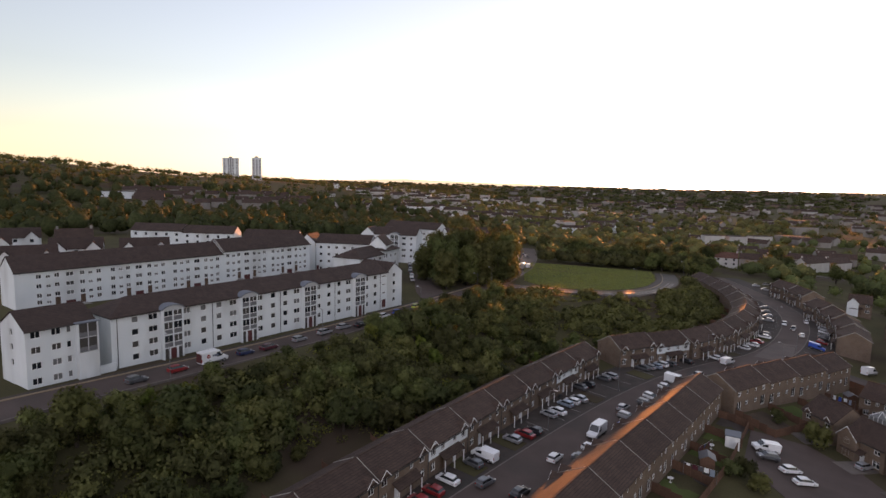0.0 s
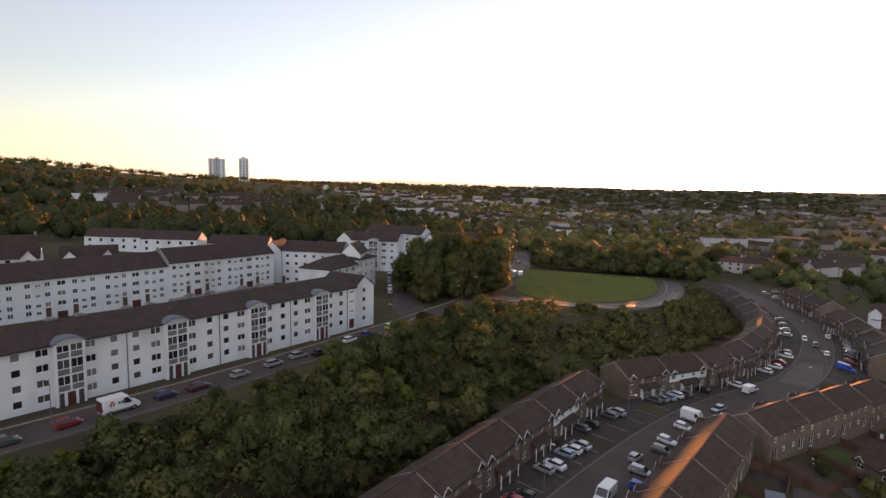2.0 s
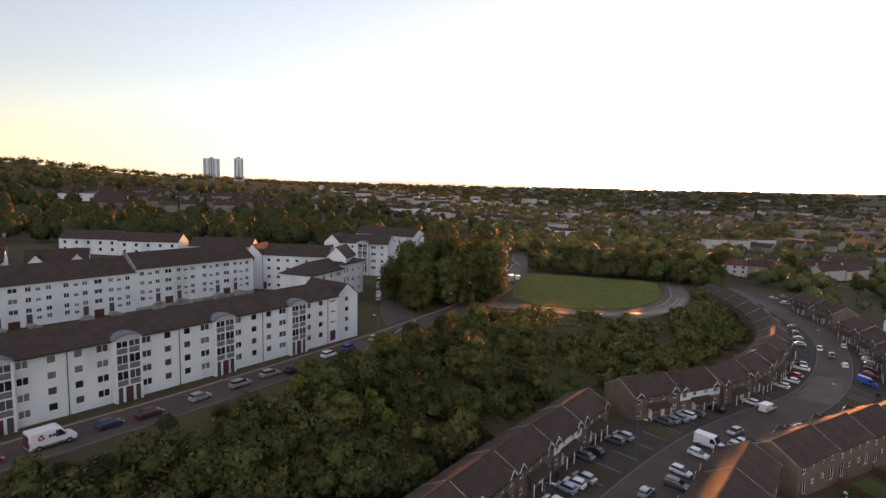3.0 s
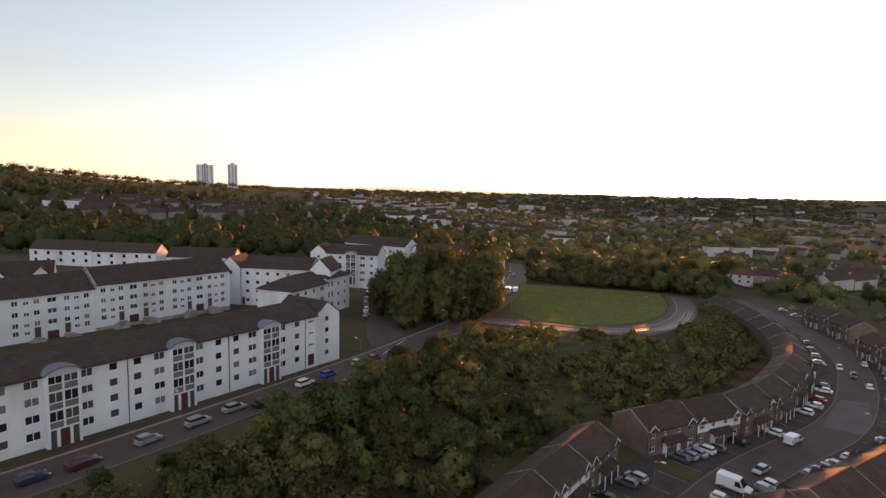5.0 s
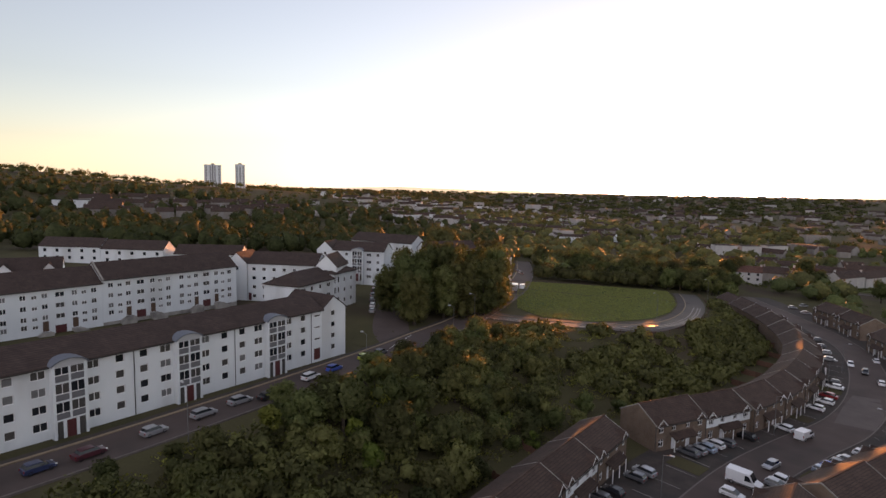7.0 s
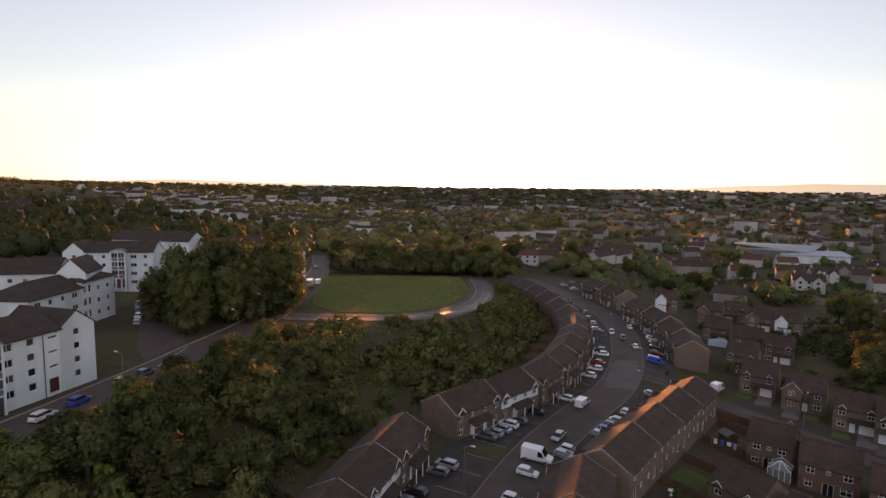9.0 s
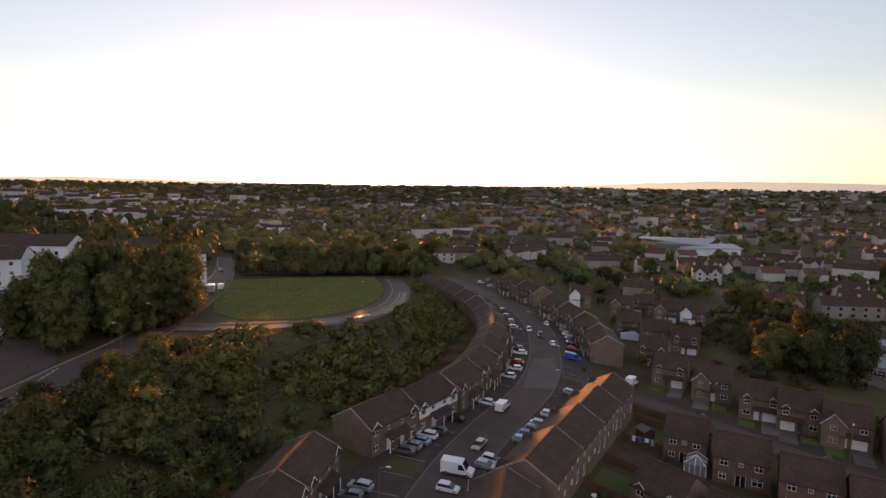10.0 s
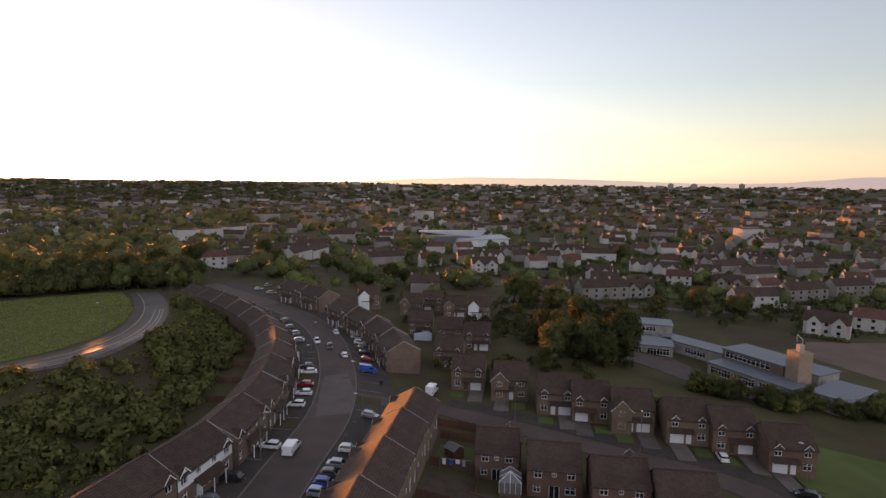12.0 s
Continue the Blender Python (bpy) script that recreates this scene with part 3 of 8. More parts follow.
def patch(poly, lift, step=3.0, skirt=0.5):
    """A flat-shaded sheet over the land inside a convex outline of (x, y)."""
    c = Vector((sum(p[0] for p in poly) / len(poly), sum(p[1] for p in poly) / len(poly)))
    edge = []
    for i, p in enumerate(poly):
        a, b = Vector(p), Vector(poly[(i + 1) % len(poly)])
        n = max(1, int((b - a).length / step))
        edge += [a.lerp(b, k / n) for k in range(n)]
    rings = max(2, int(max((e - c).length for e in edge) / step))
    v = [(c.x, c.y, land(c.x, c.y) + lift)]
    n = len(edge)
    for r in range(1, rings + 1):
        for e in edge:
            q = c.lerp(e, r / rings)
            v.append((q.x, q.y, land(q.x, q.y) + lift))
    v += [(e.x, e.y, land(e.x, e.y) + lift - skirt) for e in edge]
    f = [(0, 1 + i, 1 + (i + 1) % n) for i in range(n)]
    for r in range(rings):
        k = 1 + r * n
        f += [(k + i, k + n + i, k + n + (i + 1) % n, k + (i + 1) % n) for i in range(n)]
    return v, f

# ---- ground and roads ----
gx = spaced(-4600, 4600, -330, 270, 5.0, 1.14)
gy = spaced(-1500, 4700, 10, 420, 5.0, 1.14)
gv = [(x, y, land(x, y)) for y in gy for x in gx]
gn = len(gx)
gf = [(j * gn + i, j * gn + i + 1, (j + 1) * gn + i + 1, (j + 1) * gn + i) for j in range(len(gy) - 1) for i in range(gn - 1)]
ground = setting("ground", (gv, gf), M["rough_grass"], "rough grass and scrub ground sloping down to the estate", "ground")

ESTATE_ROAD = [(-41, 20), (-43, 45), (-44, 80), (-43.5, 110), (-41, 135), (-36.5, 155), (-31, 175), (-28.8, 195), (-29.2, 215), (-31.5, 235), (-36, 252), (-43, 266), (-53, 282), (-66, 302), (-84, 330)]
FLATS_ROAD = [(-94, -10), (-96.5, 20), (-98.3, 50), (-100.5, 75), (-103, 97), (-106, 118), (-109.5, 135), (-117, 165), (-127, 192), (-139, 222), (-158, 258), (-180, 295), (-215, 350)]
FIELD_ROAD = [(-121, 172), (-112, 171), (-101, 175), (-90, 181), (-81.8, 189.5), (-77.3, 199), (-75.6, 211), (-76.8, 228.5), (-81.1, 249), (-88.0, 270), (-95, 287)]
setting("forecourt", ribbon(ESTATE_ROAD, 14.5, -12.5, 0.10, 3, 10), M["paving"], "worn grey paved forecourts and parking bays beside the road", "paving")
setting("road", ribbon(ESTATE_ROAD, 4.0, -4.0, 0.16, 3, 6), M["asphalt"], "worn asphalt estate road with patches", "road")
for k, (a, b) in enumerate(((4.25, 4.0), (-4.0, -4.25))):
    setting(f"kerb_estate_{k + 1}", ribbon(ESTATE_ROAD, a, b, 0.20, 3, 1), M["kerb_grey"], "thin grey kerb beside the estate road", "kerb")
setting("road_patch", patch([(-31.6, 201), (-26.4, 203), (-25.2, 189), (-26.4, 178), (-33.0, 176.5), (-32.6, 190)], 0.166, 3, 0.0), M["asphalt_patch"], "paler resurfaced patch on the estate road", "road")
setting("road_upper", ribbon(FLATS_ROAD, 3.9, -3.9, 0.14, 3, 6), M["asphalt"], "worn asphalt road along the white flats", "road")
setting("pavement_upper", ribbon(FLATS_ROAD, 5.4, 4.3, 0.26, 3, 2), M["paving"], "worn brown-grey pavement beside the flats", "pavement")
setting("kerb_upper", ribbon(FLATS_ROAD, 4.3, 3.9, 0.28, 3, 1), M["kerb"], "pale kerb along the pavement", "kerb")
setting("kerb_far_side", ribbon(FLATS_ROAD, -3.9, -4.15, 0.26, 3, 1), M["kerb_grey"], "dull grey kerb along the bushes", "kerb")
setting("road_round_field", ribbon(FIELD_ROAD, 3.2, -3.2, 0.13, 2.5, 4), M["asphalt_smooth"], "worn asphalt road curving round the field", "road")
for k, (a, b) in enumerate(((0.55, 0.3), (-0.75, -1.0), (-1.6, -1.85))):
    setting(f"wheel_track_{k + 1}", ribbon(FIELD_ROAD[:9], a, b, 0.136, 2.5, 1), M["asphalt_light"], "smooth polished wheel track along the curving road", "road")
setting("pavement_round_field", ribbon(FIELD_ROAD, 6.0, 3.5, 0.20, 2.5, 2), M["paving"], "worn brown footpath between the road and the field", "pavement")
setting("kerb_round_field", ribbon(FIELD_ROAD, 3.5, 3.2, 0.24, 2.5, 1), M["kerb"], "pale kerb round the grass field", "kerb")
setting("side_road", ribbon([(-107, 127), (-118, 134), (-130, 146), (-143, 161), (-155, 178), (-166, 196)], 4.5, -4.5, 0.12, 3, 4), M["asphalt"], "asphalt side road between the flats", "road")
FIELD = [(-118, 190), (-105, 183), (-92.5, 189), (-86.3, 200), (-83.2, 212), (-83.7, 229.6), (-88.2, 250.5), (-96, 271.5), (-104, 289), (-112, 289), (-124.7, 277.5), (-134, 267), (-147, 243), (-136, 218)]
setting("playing_field", patch(FIELD, 0.10, 4), M["grass"], "open mown grass playing field", "grass field")
setting("field_path", ribbon([(-138, 226), (-118.4, 241.3), (-106.6, 252.4), (-92.7, 258.4), (-86, 259)], 0.45, -0.45, 0.17, 2.5, 1), M["earth"], "narrow trodden path across the field", "path")
setting("lawn_flats", ribbon(FLATS_ROAD[:6], 11.0, 5.4, 0.12, 3, 2), M["rough_grass"], "narrow lawn before the white flats", "lawn")
setting("lawn_corner", patch([(-114, 120), (-108, 124), (-112, 131), (-128, 141), (-140, 148), (-136, 135), (-122, 121)], 0.1, 3), M["rough_grass"], "lawn on the street corner beside the flats", "lawn")

# ---- white flats ----
def flats(name, x, y, z, turn, length, depth, high, ridge, front=(), left=(), right=(), back=(), doors=(), bays=(), roof="hip", label="", wall="harling", hips=(True, True), group="white flats"):
    """A block of flats. front, left, right, back: windows (s, z, w, h, bars); doors: (side, s, z, w, h, material); bays: places of stair towers."""
    ob = thing(name, pose(x, y, z, 0, 0, turn), label, "apartment building", group)
    at = sides(length, depth)
    geos = []
    spans = {"front": length, "back": length, "left": depth, "right": depth}
    wins = {"front": list(front), "left": list(left), "right": list(right), "back": list(back)}
    for side in at:
        holes = [w[:4] for w in wins[side]] + [d[1:5] for d in doors if d[0] == side]
        geos.append(moved(facade(spans[side], -2.0, high, holes), at[side]))
    if roof == "saddle":
        for sx in (0, length):
            tri = [(sx, 0, high), (sx, depth, high), (sx, depth / 2, ridge)]
            geos.append((tri, [(0, 1, 2) if sx else (0, 2, 1)]))
        rg = pitched_roof(length, depth, high, ridge + 0.02, 0.35, 0.18, 0.15)
    else:
        rg = hipped_roof(length, depth, high, ridge, 0.35, 0.16, depth * 0.5, *hips)
    part("wall", join(*geos), M[wall], ob)
    part("roof", rg, M["slate"], ob, "dark brown tiled roof")
    rnd = random.Random(int(abs(x * 7 + y)))
    for side in at:
        for w in wins[side]:
            window(ob, at[side], *w[:4], bars=w[4], rail=False, glass=rnd.choice(("glass", "glass", "curtain_dark", "curtain_dark", "curtain")))
    for d in doors:
        door(ob, at[d[0]], *d[1:6])
    g = [box(-0.32, length + 0.32, -0.48, -0.36, high - 0.14, high - 0.02)]
    part("gutter", join(*g), M["plastic_black"], ob)
    for s in bays:
        stair_bay(ob, s, high)
    return ob


def stair_bay(ob, s, high, w=4.1, deep=1.0):
    """A projecting stair tower: white posts, glazed storeys over dark panels, a red door and a barrel roof."""
    bay = part("stair_tower", join(box(-w / 2, -w / 2 + 0.34, -deep, 0.0, -1.5, high + 0.15), box(w / 2 - 0.34, w / 2, -deep, 0.0, -1.5, high + 0.15),
                                   box(-0.13, 0.13, -deep + 0.04, -deep + 0.22, 2.5, high), *(box(-w / 2 + 0.34, w / 2 - 0.34, -deep + 0.03, -deep + 0.25, k - 0.14, k + 0.06) for k in (2.55, 5.0, 7.5, high))),
               M["harling"], ob, "white framed stair tower", pose(s, 0, 0))
    for k in range(3):
        z0 = 2.62 + k * 2.5
        top = min(z0 + 2.3, high - 0.15)
        for a, b in ((-w / 2 + 0.34, -0.13), (0.13, w / 2 - 0.34)):
            part("panel", box(a, b, -deep + 0.08, -deep + 0.14, z0, z0 + 0.85), M["panel_grey"], bay, "dark grey panel")
            part("pane", join(box(a, b, -deep + 0.1, -deep + 0.12, z0 + 0.93, top)), M["curtain_dark" if (k + (a > 0)) % 2 else "glass"], bay)
            part("glazing_bar", join(box(a, b, -deep + 0.05, -deep + 0.16, z0 + 0.85, z0 + 0.95), box((a + b) / 2 - 0.03, (a + b) / 2 + 0.03, -deep + 0.05, -deep + 0.16, z0 + 0.95, top)), M["upvc"], bay)
    part("door", join(box(-0.55, 0.55, -deep + 0.1, -deep + 0.16, -0.3, 2.35), box(-0.42, 0.42, -deep + 0.08, -deep + 0.1, 1.2, 2.1)), M["door_red"], bay, "dark red entrance door")
    for a in (-w / 2 + 0.42, 0.6):
        part("side_light", box(a + (0.02 if a < 0 else 0.33), a + w / 2 - 1.32 + (0.0 if a < 0 else 0.30), -deep + 0.1, -deep + 0.13, -0.2, 2.4), M["curtain_dark"], bay)
        part("post", box((-0.98 if a < 0 else 0.58), (-0.58 if a < 0 else 0.93), -deep + 0.05, -deep + 0.2, -0.5, 2.45), M["harling"], bay)
    n, v = 10, []
    for y in (-deep - 0.25, 2.6):
        for rr in (0.0, 0.12):
            for i in range(n + 1):
                a = math.pi * (0.12 + 0.76 * i / n)
                v.append((-math.cos(a) * (w / 2 + 0.28 + rr), y, high + 0.05 + (math.sin(a) - math.sin(math.pi * 0.12)) * 1.35 + rr))
    m = n + 1
    f = [(i, i + 1, m + i + 1, m + i) for i in range(n)] + [(2 * m + i, 3 * m + i, 3 * m + i + 1, 2 * m + i + 1) for i in range(n)]
    f += [(m + i, m + i + 1, 3 * m + i + 1, 3 * m + i) for i in range(n)] + [(i, 2 * m + i, 2 * m + i + 1, i + 1) for i in range(n)]
    part("barrel_roof", (v, f), M["zinc"], bay, "pale curved metal roof")
    tv = [(p[0], -deep + 0.02, p[2]) for p in v[:m]] + [(v[0][0], -deep + 0.02, high - 0.1), (v[m - 1][0], -deep + 0.02, high - 0.1)]
    part("barrel_end", (tv, [tuple(reversed(range(m))) + (m, m + 1)]), M["frame_grey"], bay)


STOREYS = (0.75, 3.25, 5.75, 8.2)


def columns(places, zs=STOREYS):
    return [(s, z, w, h, b) for s, w, h, b in places for z in zs]


# front block: four stairs, 16.7 m apart
cols = []
BAYS = [10.6, 27.2, 43.75, 60.3]
for i, s in enumerate(BAYS):
    cols += [(s - 4.1, 1.7, 1.15, 1), (s + 2.5, 1.5, 1.15, 1), (s + 6.1, 1.2, 1.15, 0)]
    cols.append((s - 7.1, 1.2, 1.15, 0))
LEVELS = (1.39, 3.66, 5.93, 8.2)
front_wins = columns(cols, LEVELS)
front_wins += columns([(69.75, 1.5, 0.45, 0)], (3.9, 6.2, 8.45))
block = flats("flats_block", -105.3, 36.1, 12.0, 94.4, 71.6, 9.2, 9.65, 12.3, front_wins, left=(), right=(), doors=[("front", 69.6, 0.1, 1.6, 2.2, "door_red")], bays=BAYS, hips=(True, False),
              label="long white four-storey block of flats with glazed stair towers")
for s in (1.0, 19.2, 35.8, 52.3, 68.9):
    part("downpipe", tube(s, -0.07, -1.0, 9.5, 0.06, 0.06, 6), M["plastic_black"], block)
# its gabled end wing
flats("flats_wing", -122.26, 106.5, 11.8, 4.4, 11.4, 6.6, 9.65, 12.1, right=columns([(2.7, 1.1, 1.1, 0)], LEVELS), roof="saddle", label="white gabled end wing of the flats")

# the block before it, with a corner stair
block = flats("flats_block", -103.4, 23.4, 12.5, 97.2, 10.2, 9.2, 9.5, 12.0, columns([(0.7, 1.4, 1.1, 1), (3.6, 1.4, 1.1, 1), (5.8, 0.7, 1.1, 0)]), left=columns([(3.6, 1.0, 1.1, 0)], (3.25, 5.75, 8.2)),
              roof="saddle", label="white four-storey block of flats with a corner stair")
tower = part("stair_tower", join(box(7.0, 7.25, -1.0, -0.002, 4.6, 9.5), box(10.0, 10.25, -1.0, -0.002, 4.6, 9.5), box(7.0, 10.25, -1.0, -0.01, -1.5, 4.6)), M["harling"], block, "white corner stair tower")
for k in range(2):
    z0 = 4.7 + 2.45 * k
    part("pane", box(7.25, 10.0, -0.9, -0.86, z0 + 0.8, z0 + 2.3), M["curtain_dark"], tower)
    part("panel", box(7.25, 10.0, -0.92, -0.84, z0, z0 + 0.8), M["panel_grey"], tower)
    part("mullion", box(8.55, 8.70, -0.94, -0.82, z0, z0 + 2.4), M["frame_grey"], tower)
    part("transom", box(7.25, 10.0, -0.95, -0.83, z0 + 2.3, z0 + 2.42), M["frame_grey"], tower)
part("tower_roof", rounded_box(6.8, 10.45, -1.2, 0.2, 9.5, 9.68, 0.04), M["zinc"], tower)
flats("flats_block", -119.0, 3.0, 13.0, 97.2, 17.0, 9.0, 9.0, 11.6, columns([(2.0 + 3.0 * i, 1.1, 1.1, 1) for i in range(5)]), roof="saddle", label="white flats with a gabled end behind the corner block")
wall = thing("garden_wall", pose(-104.2, 33.7, 12.2, 0, 0, 97), "low white rendered garden wall between the flats", "wall")
part("wall", join(box(0, 2.8, 0.0, 0.25, -1.0, 1.7), box(0, 2.8, -0.05, 0.30, 1.7, 1.8)), M["harling"], wall)

# long block behind, in two steps: a wide window and a red store door between two entrances, every 16.1 m
def back_block(x, y, z, length, stores, label):
    cols, low, drs = [], [], []
    for c in stores:
        cols += [(c - 0.85, 1.7, 1.05, 1)] + [(c + k - 0.55, 1.1, 1.05, 1) for k in (-6.4, -2.7, 2.7, 6.4)] + [(c + k - 0.5, 1.0, 0.75, 1) for k in (-4.5, 4.5)]
        low += [(c + k - 0.55, 1.1, 1.05, 1) for k in (-6.4, 6.4)] + [(c + k - 0.5, 1.0, 0.75, 1) for k in (-4.5, 4.5)]
        drs += [("front", c - 1.05, -0.65, 2.1, 1.95, "door_red")] + [("front", c + k - 0.55, 0.35, 1.1, 2.05, m) for k, m in ((-2.7, "door_brown"), (2.7, "door_brown"))]
    wins = columns(cols, (2.65, 4.87, 7.1)) + columns(low, (1.05,))
    ob = flats("flats_block", x, y, z, 93.4, length, 9.6, 8.95, 12.2, wins, doors=drs, roof="saddle", label=label)
    part("plinth", box(0.02, length - 0.02, -0.06, -0.004, -2.0, -0.4), M["concrete"], ob, "grey rendered plinth")
    for c in stores:
        for k, way in ((-2.7, -1), (2.7, 1)):
            e = c + k
            steps = part("entrance_landing", box(e - 0.8, e + 0.8, -1.9, -0.07, -1.8, 0.3), M["concrete"], ob, "concrete entrance landing")
            for i in range(4):
                a, b = sorted((e + way * (0.8 + 0.32 * i), e + way * (0.8 + 0.32 * (i + 1))))
                part("step", box(a, b, -1.9, -0.07, -1.8, 0.12 - 0.18 * i), M["concrete"], steps)
            part("step_wall", prism([(e - way * 0.8, -1.8), (e + way * 2.6, -1.8), (e + way * 2.3, -0.55), (e + way * 0.8, 0.42), (e - way * 0.8, 0.42)], -2.0, -1.9), M["concrete"], ob, "low concrete wall beside the steps")
    return ob


ux, uy = math.cos(radians(93.4)), math.sin(radians(93.4))
back_block(-153.8, 33.5, 15.1, 51.3, (11.1, 27.2, 43.3), "long white four-storey block of flats with dark red doors")
block = back_block(-153.8 + 51.32 * ux, 33.5 + 51.32 * uy, 15.75, 32.6, (8.15, 24.2), "white four-storey block of flats one step higher")
part("roof_upstand", moved(pitched_roof(0.35, 9.6, 8.95, 12.3, 0.4, 0.30, 0.0), pose(0.0, 0, 0)), M["concrete"], block, "pale upstand across the roof")

# blocks round the side street
def gable_wing(fx, fy, z, turn, wide, deep, high, ridge, label, wins=STOREYS):
    """A wing with its gable to the front: fx, fy is its front corner at the left, turn the way of the front."""
    ox, oy = math.sin(radians(turn)), -math.cos(radians(turn))
    flats("flats_wing", fx - ox * deep, fy - oy * deep, z, turn - 90, deep, wide, high, ridge, right=columns([(wide / 2 - 0.55, 1.1, 1.1, 0)], wins), roof="saddle", label=label)


flats("flats_block", -163.0, 123.2, 14.3, 31.5, 19.5, 9.0, 10.3, 13.0, columns([(1.2 + i * 2.9, 1.1, 1.0, 0) for i in range(6)]), roof="saddle", doors=[("front", 0.1, 0.0, 0.9, 2.1, "door_red")], label="white four-storey flats between gabled wings")
gable_wing(-168.0, 119.8, 14.3, 31.5, 5.8, 9.4, 10.3, 13.0, "white gabled wing of the flats", (8.2,))
gable_wing(-146.2, 133.2, 14.3, 31.5, 5.8, 9.4, 10.3, 13.2, "white gabled wing of the flats beside the street")
flats("flats_block", -135.8, 119.9, 11.2, 108.0, 15.4, 10.0, 10.4, 13.2, columns([(1.6, 1.8, 1.1, 1), (5.4, 1.1, 1.1, 0), (9.0, 1.1, 1.1, 0), (12.4, 1.8, 1.1, 1)], (0.8, 3.4, 6.0, 8.6)), hips=(True, False), label="white four-storey flats with a hipped roof")
flats("flats_wing", -140.7, 134.7, 11.1, 108.0, 11.6, 9.0, 11.6, 13.6, columns([(0.6, 1.3, 1.7, 1), (2.2, 0.9, 1.7, 0), (5.2, 1.1, 1.1, 0), (8.6, 1.1, 1.1, 0)], (0.6, 3.4, 6.2, 9.0)), label="white end wing of the flats with stair windows")
flats("flats_block", -178.0, 165.0, 14.2, 27.5, 18.6, 9.0, 10.1, 12.8, columns([(1.2, 1.1, 1.1, 0), (4.4, 1.1, 1.1, 0), (12.2, 1.8, 1.1, 1), (15.8, 1.1, 1.1, 0)]), bays=[9.2], roof="saddle", label="white four-storey flats with a glazed stair tower")
gable_wing(-183.3, 162.2, 14.2, 27.5, 6.0, 9.4, 10.1, 12.8, "white gabled wing of the flats among trees")
flats("flats_block", -200.0, 192.5, 14.0, 8.0, 30.0, 9.0, 11.0, 13.8, columns([(2.0 + 3.4 * i, 1.2, 1.1, 0) for i in range(8)]), roof="saddle", label="white flats with a gabled end among trees")
flats("flats_block", -163.0, 197.0, 12.5, 68.0, 22.0, 8.5, 10.5, 13.4, columns([(2.0 + 3.4 * i, 1.2, 1.1, 0) for i in range(6)]), roof="saddle", label="white flats with a long dark roof behind trees")
flats("flats_wing", -146.0, 216.0, 8.5, 70.0, 9.0, 8.0, 12.0, 15.4, columns([(1.6, 1.1, 1.1, 0), (5.6, 1.1, 1.1, 0)]), left=columns([(3.2, 1.1, 1.1, 0)]), label="white end wing of flats with a hipped roof")

